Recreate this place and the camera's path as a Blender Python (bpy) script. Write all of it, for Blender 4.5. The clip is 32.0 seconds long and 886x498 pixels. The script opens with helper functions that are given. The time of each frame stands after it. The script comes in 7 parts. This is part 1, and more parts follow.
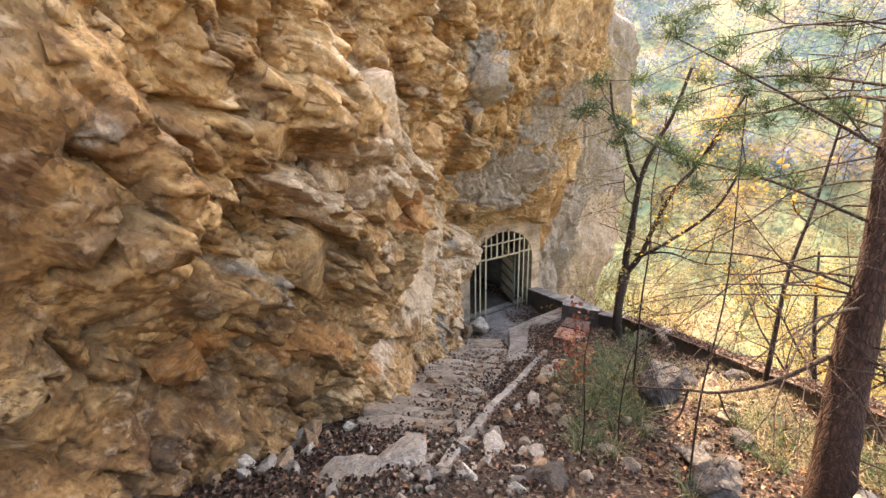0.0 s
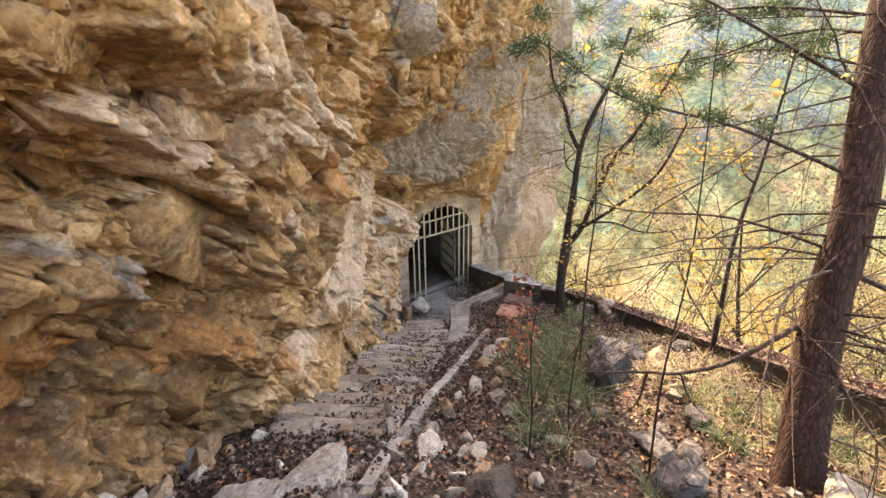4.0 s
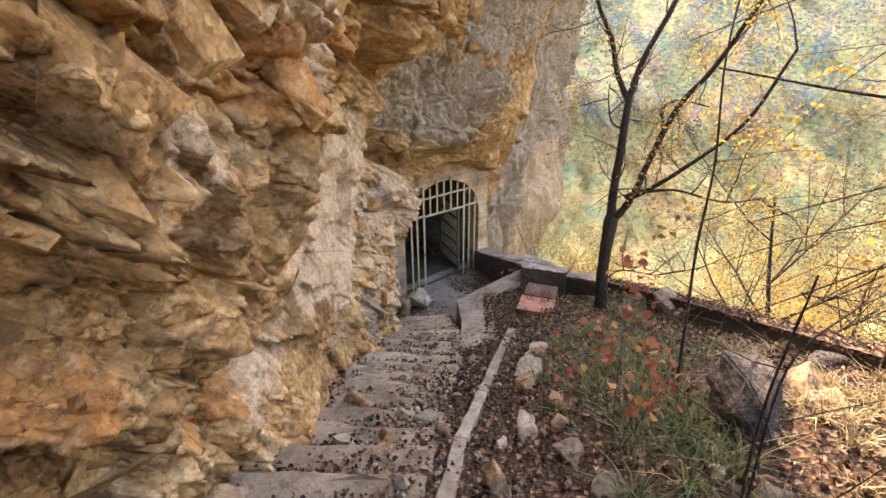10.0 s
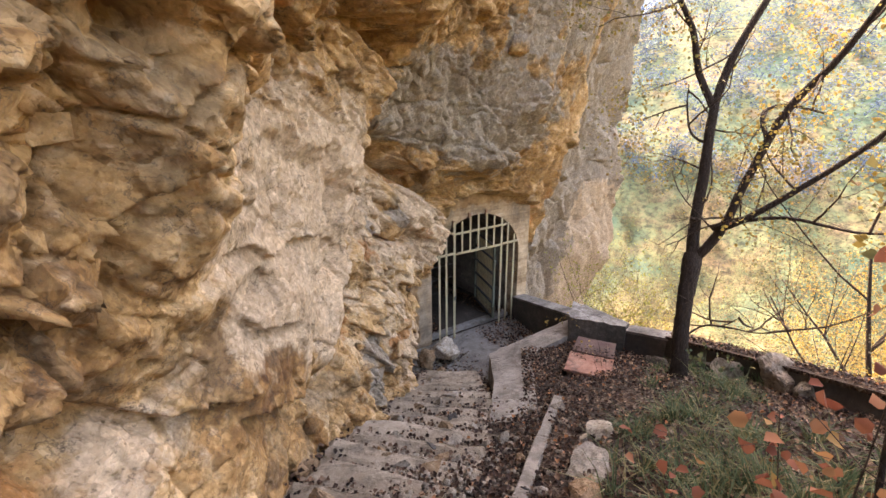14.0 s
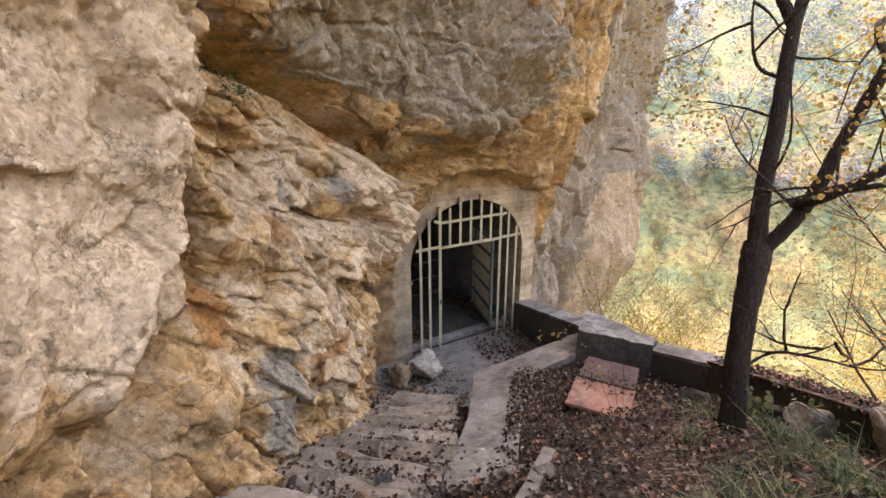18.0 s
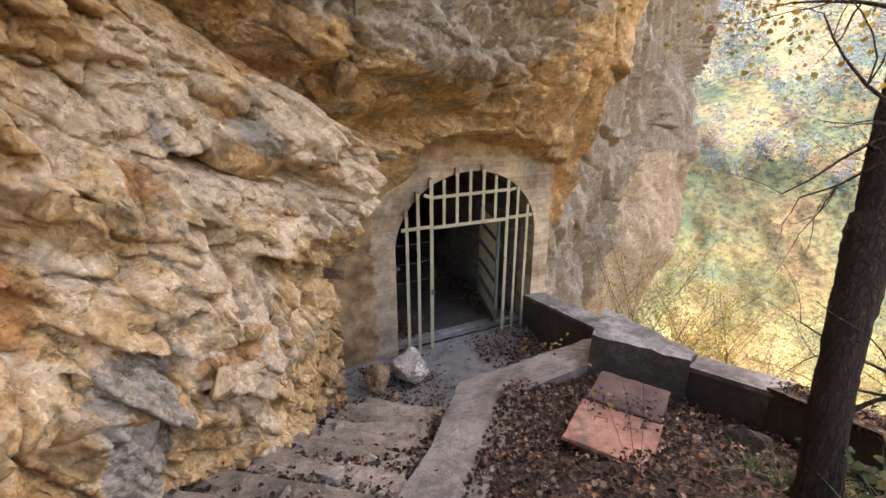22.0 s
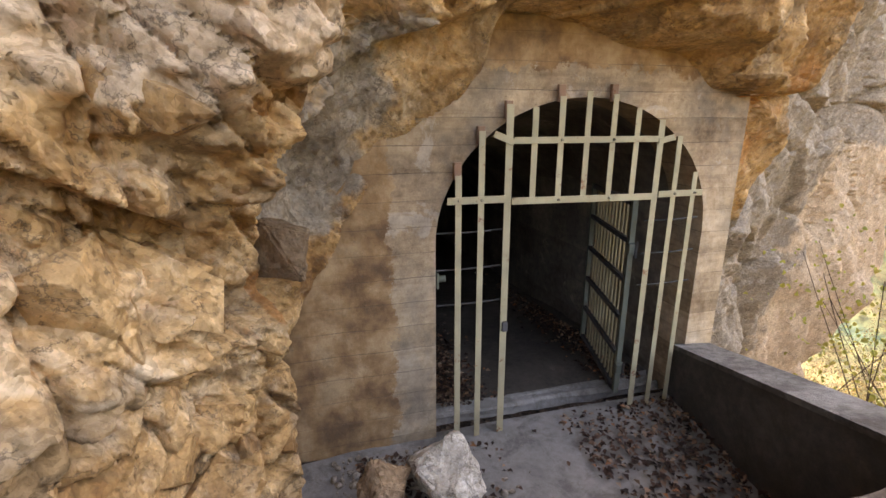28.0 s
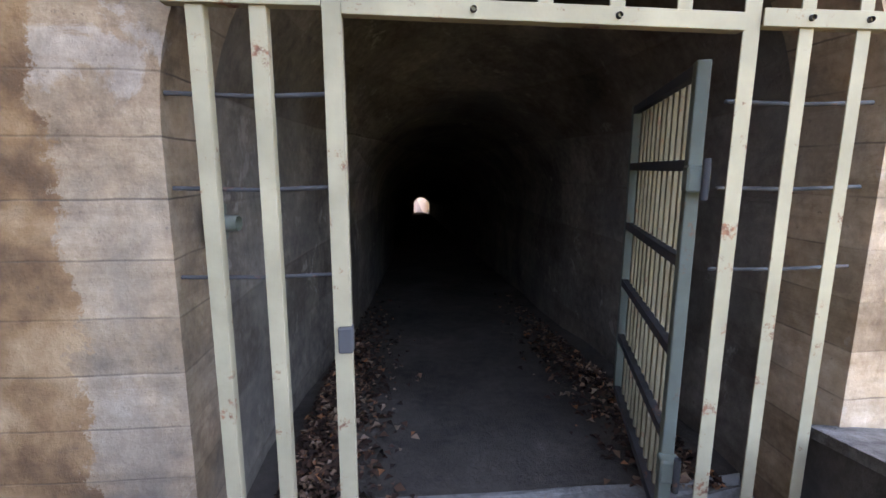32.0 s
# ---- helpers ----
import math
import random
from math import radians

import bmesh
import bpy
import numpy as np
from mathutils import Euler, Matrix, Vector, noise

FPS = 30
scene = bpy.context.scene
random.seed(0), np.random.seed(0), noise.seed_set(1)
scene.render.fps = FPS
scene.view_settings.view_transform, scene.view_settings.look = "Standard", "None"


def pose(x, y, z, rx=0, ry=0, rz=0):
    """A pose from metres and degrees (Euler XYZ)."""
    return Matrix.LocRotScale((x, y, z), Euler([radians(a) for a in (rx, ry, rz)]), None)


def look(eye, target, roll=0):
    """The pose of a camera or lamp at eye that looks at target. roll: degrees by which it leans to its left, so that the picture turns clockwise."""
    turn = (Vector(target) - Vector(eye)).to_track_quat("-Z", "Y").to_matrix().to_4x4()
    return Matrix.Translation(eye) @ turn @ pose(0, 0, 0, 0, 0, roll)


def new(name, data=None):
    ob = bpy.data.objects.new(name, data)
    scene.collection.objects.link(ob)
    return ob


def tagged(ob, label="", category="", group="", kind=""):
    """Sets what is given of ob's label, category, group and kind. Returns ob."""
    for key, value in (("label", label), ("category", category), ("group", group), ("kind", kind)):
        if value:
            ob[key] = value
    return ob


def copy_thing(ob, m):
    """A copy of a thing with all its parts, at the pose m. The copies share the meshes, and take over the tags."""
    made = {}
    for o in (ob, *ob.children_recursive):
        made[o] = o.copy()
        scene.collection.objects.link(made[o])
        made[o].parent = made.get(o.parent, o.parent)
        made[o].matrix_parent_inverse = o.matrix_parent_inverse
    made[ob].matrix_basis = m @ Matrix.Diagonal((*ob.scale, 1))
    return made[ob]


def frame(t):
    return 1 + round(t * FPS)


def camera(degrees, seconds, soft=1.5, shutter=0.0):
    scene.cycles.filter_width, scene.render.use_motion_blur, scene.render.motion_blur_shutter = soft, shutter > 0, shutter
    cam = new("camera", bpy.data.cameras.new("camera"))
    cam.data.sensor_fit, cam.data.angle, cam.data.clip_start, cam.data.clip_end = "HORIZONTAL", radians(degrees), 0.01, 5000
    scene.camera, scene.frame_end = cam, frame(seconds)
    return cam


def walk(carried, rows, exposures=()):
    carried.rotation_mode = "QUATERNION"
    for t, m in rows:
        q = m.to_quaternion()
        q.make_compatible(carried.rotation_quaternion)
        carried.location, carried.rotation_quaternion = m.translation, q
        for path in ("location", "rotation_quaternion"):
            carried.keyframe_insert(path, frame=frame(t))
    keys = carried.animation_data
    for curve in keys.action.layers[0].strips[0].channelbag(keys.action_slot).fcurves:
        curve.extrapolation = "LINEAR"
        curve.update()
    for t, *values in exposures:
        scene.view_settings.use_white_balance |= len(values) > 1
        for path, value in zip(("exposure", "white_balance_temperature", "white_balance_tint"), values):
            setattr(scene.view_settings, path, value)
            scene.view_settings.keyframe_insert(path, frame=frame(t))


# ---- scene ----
cam = camera(87.7, 32.0)
METRES, EYE, TILT, LEAN, TURN = 16.4, 7.38, 0.0, 0.0, -29.6
ROWS = [
    (0.0, 0.0, 0.0, 0.0, -0.6, -20.49, 1.62),
    (0.5, 0.0166, 0.0037, -0.0021, -2.28, -20.79, 1.43),
    (1.0, 0.0224, 0.0059, -0.0035, -4.46, -21.56, 1.16),
    (1.5, 0.0232, 0.0094, -0.0123, -5.03, -20.8, 0.85),
    (2.0, 0.0283, 0.0192, -0.0124, -5.77, -20.54, 0.87),
    (2.5, 0.0347, 0.0257, -0.013, -5.17, -21.07, 0.77),
    (4.5, -0.001, 0.0534, -0.0326, -10.39, -23.98, 0.51),
    (5.0, -0.0131, 0.0657, -0.0432, -14.13, -24.22, 0.33),
    (5.5, -0.0179, 0.0728, -0.0437, -17.83, -24.47, 0.23),
    (6.0, -0.0188, 0.0817, -0.0481, -20.66, -24.77, 0.11),
    (6.5, -0.0245, 0.0966, -0.063, -20.82, -24.16, 0.09),
    (7.0, -0.0185, 0.1162, -0.065, -19.38, -24.32, 0.2),
    (7.5, -0.0101, 0.1261, -0.0683, -18.91, -24.52, 0.25),
    (8.0, -0.0086, 0.1349, -0.0701, -17.96, -25.14, 0.19),
    (8.5, -0.0117, 0.1464, -0.073, -16.91, -25.48, 0.2),
    (9.0, -0.0082, 0.15, -0.0762, -14.01, -24.98, 0.33),
    (9.5, 0.0044, 0.1537, -0.0796, -11.6, -25.11, 0.53),
    (10.0, 0.0043, 0.1611, -0.0821, -9.39, -24.65, 0.48),
    (10.5, -0.0052, 0.1696, -0.0851, -7.19, -23.63, 0.37),
    (11.0, -0.0029, 0.174, -0.0942, -6.04, -23.4, 0.18),
    (11.5, 0.0015, 0.1781, -0.1001, -7.29, -22.51, 0.09),
    (12.0, -0.0029, 0.1873, -0.1058, -8.44, -22.05, 0.02),
    (12.5, -0.0021, 0.1991, -0.1104, -8.55, -21.41, -0.03),
    (13.0, 0.0086, 0.2078, -0.1148, -7.85, -20.67, 0.19),
    (13.5, 0.0149, 0.2242, -0.1242, -5.58, -19.6, 0.33),
    (14.0, 0.0251, 0.2425, -0.1301, -4.2, -18.49, 0.39),
    (14.5, 0.0332, 0.2537, -0.1329, -3.83, -18.06, 0.36),
    (16.5, 0.0448, 0.3092, -0.1549, -1.23, -17.31, 0.17),
    (17.0, 0.0465, 0.317, -0.1583, 0.32, -17.02, 0.02),
    (17.5, 0.0655, 0.3213, -0.1673, 0.06, -17.46, 0.05),
    (18.0, 0.0766, 0.3417, -0.1775, -0.97, -17.98, 0.15),
    (18.5, 0.0876, 0.3632, -0.1854, -2.92, -18.22, -0.09),
    (19.0, 0.1017, 0.3705, -0.1923, -5.95, -18.07, -0.13),
    (19.5, 0.1042, 0.3733, -0.1919, -7.71, -18.04, -0.28),
    (20.0, 0.1026, 0.3769, -0.192, -6.83, -17.8, -0.3),
    (20.5, 0.107, 0.3843, -0.1957, -4.3, -17.96, -0.19),
    (21.0, 0.1185, 0.3929, -0.1977, -1.42, -18.24, -0.06),
    (21.5, 0.1167, 0.4035, -0.2026, 1.11, -18.52, -0.01),
    (22.0, 0.1158, 0.4182, -0.2103, 3.53, -19.35, -0.05),
    (22.5, 0.1239, 0.4266, -0.2189, 5.37, -19.2, -0.07),
    (23.0, 0.1273, 0.4352, -0.2232, 6.26, -18.95, -0.05),
    (23.5, 0.1316, 0.4583, -0.2339, 6.16, -18.2, -0.18),
    (24.0, 0.1387, 0.4874, -0.242, 6.18, -18.39, -0.25),
    (24.5, 0.1419, 0.5079, -0.2452, 7.52, -18.03, -0.21),
    (25.0, 0.1415, 0.51, -0.2442, 10.0, -17.74, -0.1),
    (25.5, 0.1388, 0.505, -0.2452, 11.66, -18.2, 0.03),
    (27.5, 0.1075, 0.56, -0.2717, 14.63, -16.14, 0.11),
    (28.0, 0.1056, 0.6002, -0.2952, 14.48, -15.15, 0.12),
    (28.5, 0.1025, 0.638, -0.3062, 14.22, -14.31, 0.09),
    (29.0, 0.1127, 0.6678, -0.3111, 14.29, -13.48, 0.01),
    (29.5, 0.1204, 0.6928, -0.3161, 15.34, -12.4, 0.07),
    (30.0, 0.1308, 0.713, -0.3185, 18.16, -11.97, 0.01),
    (30.5, 0.144, 0.7251, -0.3214, 20.46, -11.47, 0.04),
    (31.0, 0.1418, 0.7342, -0.3303, 22.28, -11.17, 0.01),
    (31.5, 0.1381, 0.7401, -0.3467, 23.74, -10.47, -0.12),
    (32.0, 0.1375, 0.7427, -0.3594, 24.91, -9.89, -0.15),
]
walk(cam, [(t, pose(0, 0, EYE, TILT, LEAN, TURN) @ pose(METRES * x, METRES * y, METRES * z, 90 + pitch, roll, yaw)) for t, x, y, z, yaw, pitch, roll in ROWS],
     [(0.0, 3.65, 8000, 19), (3.0, 3.65, 8000, 19), (6.0, 3.5, 8100, 20), (9.0, 3.5, 8300, 22), (12.0, 3.65, 8200, 23), (17.0, 3.5, 8200, 23), (19.0, 3.62, 8200, 23), (23.0, 3.58, 8200, 24), (25.0, 3.52, 8100, 23), (28.0, 3.7, 8600, 23), (29.5, 4.08, 8500, 22), (31.0, 4.25, 7700, 22), (32.0, 4.45, 6800, 22)])

# ---- light ----
SUN_AZ, SUN_EL = radians(28.0), radians(44.0)      # azimuth to the right of +y
to_sun = Vector((math.sin(SUN_AZ) * math.cos(SUN_EL), math.cos(SUN_AZ) * math.cos(SUN_EL), math.sin(SUN_EL)))
world = bpy.data.worlds.new("sky")
scene.world = world
world.use_nodes = True
wt = world.node_tree
sky = wt.nodes.new("ShaderNodeTexSky")
sky.sky_type = "NISHITA"
sky.sun_disc = False
sky.sun_elevation, sky.sun_rotation = SUN_EL, SUN_AZ
sky.dust_density = 3.0
wt.links.new(sky.outputs[0], wt.nodes["Background"].inputs[0])
wt.nodes["Background"].inputs[1].default_value = 0.15
sun_data = bpy.data.lights.new("sun", "SUN")
sun_data.energy, sun_data.angle, sun_data.color = 1.8, radians(0.6), (1.0, 0.92, 0.8)
sun = new("sun", sun_data)
sun.matrix_world = look(to_sun * 50, (0, 0, 0))


# ---- materials ----
def material(name):
    m = bpy.data.materials.new(name)
    m.use_nodes = True
    nt = m.node_tree
    return m, nt, nt.nodes["Principled BSDF"]


def node(nt, kind, **values):
    n = nt.nodes.new(kind)
    for k, v in values.items():
        n.inputs[k].default_value = v
    return n


def ramp(nt, fac, stops):
    n = nt.nodes.new("ShaderNodeValToRGB")
    while len(n.color_ramp.elements) < len(stops):
        n.color_ramp.elements.new(0.5)
    for e, (p, c) in zip(n.color_ramp.elements, stops):
        e.position, e.color = p, (*c, 1) if len(c) == 3 else c
    nt.links.new(fac, n.inputs[0])
    return n.outputs[0]


def coords(nt):
    return nt.nodes.new("ShaderNodeNewGeometry").outputs["Position"]


def noise_of(nt, scale, detail=6.0, rough=0.6, distortion=0.0, vector=None):
    n = node(nt, "ShaderNodeTexNoise", Scale=scale, Detail=detail, Roughness=rough, Distortion=distortion)
    nt.links.new(vector or coords(nt), n.inputs["Vector"])
    return n.outputs[0]


def mixed(nt, fac, a, b, blend="MIX"):
    n = nt.nodes.new("ShaderNodeMix")
    n.data_type, n.blend_type = "RGBA", blend
    for socket, v in ((n.inputs[0], fac), (n.inputs[6], a), (n.inputs[7], b)):
        if isinstance(v, (int, float)):
            socket.default_value = v
        elif isinstance(v, tuple):
            socket.default_value = (*v, 1)
        else:
            nt.links.new(v, socket)
    return n.outputs[2]


def maths(nt, op, a, b=0.0, clamp=False):
    n = nt.nodes.new("ShaderNodeMath")
    n.operation, n.use_clamp = op, clamp
    for socket, v in zip(n.inputs, (a, b)):
        if isinstance(v, (int, float)):
            socket.default_value = v
        else:
            nt.links.new(v, socket)
    return n.outputs[0]


def bump(nt, height, strength, distance, normal=None):
    n = node(nt, "ShaderNodeBump", Strength=strength, Distance=distance)
    nt.links.new(height, n.inputs["Height"])
    if normal:
        nt.links.new(normal, n.inputs["Normal"])
    return n.outputs[0]


def attribute(nt, name):
    n = nt.nodes.new("ShaderNodeAttribute")
    n.attribute_name = name
    return n


def facets(nt, scale, vector):
    """Height of small flat chips, each tilted its own way."""
    v = nt.nodes.new("ShaderNodeTexVoronoi")
    v.inputs["Scale"].default_value = scale
    nt.links.new(vector, v.inputs["Vector"])
    away, tilt, dot = [nt.nodes.new("ShaderNodeVectorMath") for _ in range(3)]
    away.operation, tilt.operation, dot.operation = "SUBTRACT", "SUBTRACT", "DOT_PRODUCT"
    nt.links.new(vector, away.inputs[0])
    nt.links.new(v.outputs["Position"], away.inputs[1])
    nt.links.new(v.outputs["Color"], tilt.inputs[0])
    tilt.inputs[1].default_value = (0.5, 0.5, 0.5)
    nt.links.new(away.outputs[0], dot.inputs[0])
    nt.links.new(tilt.outputs[0], dot.inputs[1])
    return dot.outputs["Value"], v.outputs["Color"]


def stone_material(name, stops, stain=0.35, grey=None, relief=1.0, vary=0.25):
    """Broken limestone: broad colour fields, blotches, dark seams and fine grain."""
    m, nt, b = material(name)
    broad = noise_of(nt, 0.9, 5, 0.6, 0.6)
    fine = noise_of(nt, 7.0, 8, 0.65, 0.3)
    both = maths(nt, "ADD", maths(nt, "MULTIPLY", broad, 0.62), maths(nt, "MULTIPLY", fine, 0.38))
    if grey:
        a = attribute(nt, "patch")
        both = maths(nt, "ADD", both, maths(nt, "MULTIPLY", maths(nt, "SUBTRACT", a.outputs["Alpha"], 0.5), 0.4))
    colour = ramp(nt, both, stops)
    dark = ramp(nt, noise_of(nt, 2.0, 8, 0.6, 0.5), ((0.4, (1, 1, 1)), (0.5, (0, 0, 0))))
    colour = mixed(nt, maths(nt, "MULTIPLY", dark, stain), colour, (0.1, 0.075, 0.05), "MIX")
    if grey:
        sep = nt.nodes.new("ShaderNodeSeparateColor")
        nt.links.new(a.outputs["Color"], sep.inputs[0])
        for channel, tint in enumerate(grey):
            edge = maths(nt, "ADD", sep.outputs[channel], maths(nt, "MULTIPLY", maths(nt, "SUBTRACT", noise_of(nt, 2.6, 6, 0.58), 0.5), 1.7))
            k = ramp(nt, edge, ((0.44, (0, 0, 0)), (0.6, (0.85, 0.85, 0.85))))
            lay = ramp(nt, noise_of(nt, 5.0, 7, 0.65), ((0.3, tuple(c * 0.76 for c in tint)), (0.7, tuple(min(1, c * 1.16) for c in tint))))
            colour = mixed(nt, k, colour, lay)
    pale = ramp(nt, noise_of(nt, 9.0, 6, 0.6), ((0.56, (0, 0, 0)), (0.66, (1, 1, 1))))
    colour = mixed(nt, maths(nt, "MULTIPLY", pale, 0.3), colour, (0.62, 0.46, 0.31) if grey else stops[-1][1])
    speck = ramp(nt, noise_of(nt, 24.0, 6, 0.65), ((0.3, (0.55, 0.51, 0.46)), (0.48, (1, 1, 1)), (0.72, (1.25, 1.22, 1.17))))
    colour = mixed(nt, 0.55, colour, speck, "MULTIPLY")
    joint = nt.nodes.new("ShaderNodeTexVoronoi")
    joint.feature = "DISTANCE_TO_EDGE"
    joint.inputs["Scale"].default_value = 3.4
    shift = nt.nodes.new("ShaderNodeVectorMath")
    shift.operation = "ADD"
    jn = node(nt, "ShaderNodeTexNoise", Scale=3.0, Detail=3.0, Roughness=0.5)
    nt.links.new(coords(nt), jn.inputs["Vector"])
    nt.links.new(coords(nt), shift.inputs[0])
    small = nt.nodes.new("ShaderNodeVectorMath")
    small.operation = "SCALE"
    small.inputs["Scale"].default_value = 0.22
    nt.links.new(jn.outputs["Color"], small.inputs[0])
    nt.links.new(small.outputs[0], shift.inputs[1])
    nt.links.new(shift.outputs[0], joint.inputs["Vector"])
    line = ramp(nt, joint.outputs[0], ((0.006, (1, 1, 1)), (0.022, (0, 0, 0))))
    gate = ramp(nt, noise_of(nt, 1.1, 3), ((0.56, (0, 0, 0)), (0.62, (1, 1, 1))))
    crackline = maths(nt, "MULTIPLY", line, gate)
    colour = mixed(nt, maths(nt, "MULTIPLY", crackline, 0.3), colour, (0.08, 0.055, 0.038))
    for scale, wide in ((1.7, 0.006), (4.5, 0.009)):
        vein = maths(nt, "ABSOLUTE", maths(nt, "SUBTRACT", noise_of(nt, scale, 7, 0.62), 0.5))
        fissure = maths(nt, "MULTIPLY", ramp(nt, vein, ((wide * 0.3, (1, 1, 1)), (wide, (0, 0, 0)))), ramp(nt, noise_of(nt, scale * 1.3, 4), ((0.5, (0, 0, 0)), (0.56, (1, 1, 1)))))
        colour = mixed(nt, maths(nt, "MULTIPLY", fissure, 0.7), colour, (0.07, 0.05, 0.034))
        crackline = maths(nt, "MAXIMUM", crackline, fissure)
    for scale, low, high in ((9.0, 0.93, 1.07), (23.0, 0.84, 1.16), (50.0, 0.82, 1.17)):
        chip = nt.nodes.new("ShaderNodeSeparateColor")
        nt.links.new(facets(nt, scale, shift.outputs[0])[1], chip.inputs[0])
        colour = mixed(nt, 1.0, colour, ramp(nt, chip.outputs[0], ((0.0, (low, low * 0.97, low * 0.92)), (1.0, (high, high, high)))), "MULTIPLY")
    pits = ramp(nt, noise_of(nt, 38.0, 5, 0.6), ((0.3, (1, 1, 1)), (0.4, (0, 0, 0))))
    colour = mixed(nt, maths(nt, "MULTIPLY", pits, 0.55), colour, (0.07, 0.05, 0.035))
    info = nt.nodes.new("ShaderNodeObjectInfo")
    tone = maths(nt, "ADD", maths(nt, "MULTIPLY", info.outputs["Random"], vary), 1 - vary * 0.5)
    hsv = node(nt, "ShaderNodeHueSaturation")
    nt.links.new(colour, hsv.inputs["Color"])
    nt.links.new(tone, hsv.inputs["Value"])
    nt.links.new(hsv.outputs[0], b.inputs["Base Color"])
    b.inputs["Roughness"].default_value = 0.88
    b.inputs["Specular IOR Level"].default_value = 0.25
    n2 = bump(nt, crackline, -0.6 * relief, 0.02)
    n2 = bump(nt, noise_of(nt, 16.0, 6, 0.6), 0.25 * relief, 0.04, n2)
    for scale, tilt in ((9.0, 0.22), (23.0, 0.75), (50.0, 0.55)):
        n2 = bump(nt, facets(nt, scale, shift.outputs[0])[0], tilt * relief, 1.0, n2)
    n3 = bump(nt, noise_of(nt, 60.0, 4, 0.7), 0.5 * relief, 0.008, n2)
    nt.links.new(n3, b.inputs["Normal"])
    return m


OCHRE = ((0.2, (0.12, 0.055, 0.022)), (0.36, (0.275, 0.142, 0.052)), (0.48, (0.415, 0.237, 0.096)), (0.6, (0.53, 0.33, 0.155)), (0.75, (0.63, 0.46, 0.29)))
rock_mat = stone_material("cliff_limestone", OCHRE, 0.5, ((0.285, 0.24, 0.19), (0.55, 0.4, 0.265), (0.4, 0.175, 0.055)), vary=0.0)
LIME = ((0.25, (0.1, 0.08, 0.06)), (0.45, (0.22, 0.18, 0.14)), (0.6, (0.32, 0.275, 0.22)), (0.75, (0.45, 0.4, 0.34)))
rock_grey = stone_material("loose_grey_stone", LIME, 0.3, vary=0.45)
rock_orange = stone_material("loose_orange_stone", ((0.3, (0.15, 0.088, 0.046)), (0.5, (0.265, 0.17, 0.098)), (0.7, (0.38, 0.285, 0.19))), 0.2, vary=0.3)
rock_white = stone_material("loose_white_stone", ((0.3, (0.34, 0.29, 0.23)), (0.55, (0.5, 0.44, 0.36)), (0.75, (0.62, 0.57, 0.49))), 0.1, vary=0.1)
rock_dark = stone_material("dark_mossy_stone", ((0.3, (0.024, 0.021, 0.019)), (0.5, (0.06, 0.053, 0.047)), (0.72, (0.15, 0.135, 0.12))), 0.3, vary=0.3)


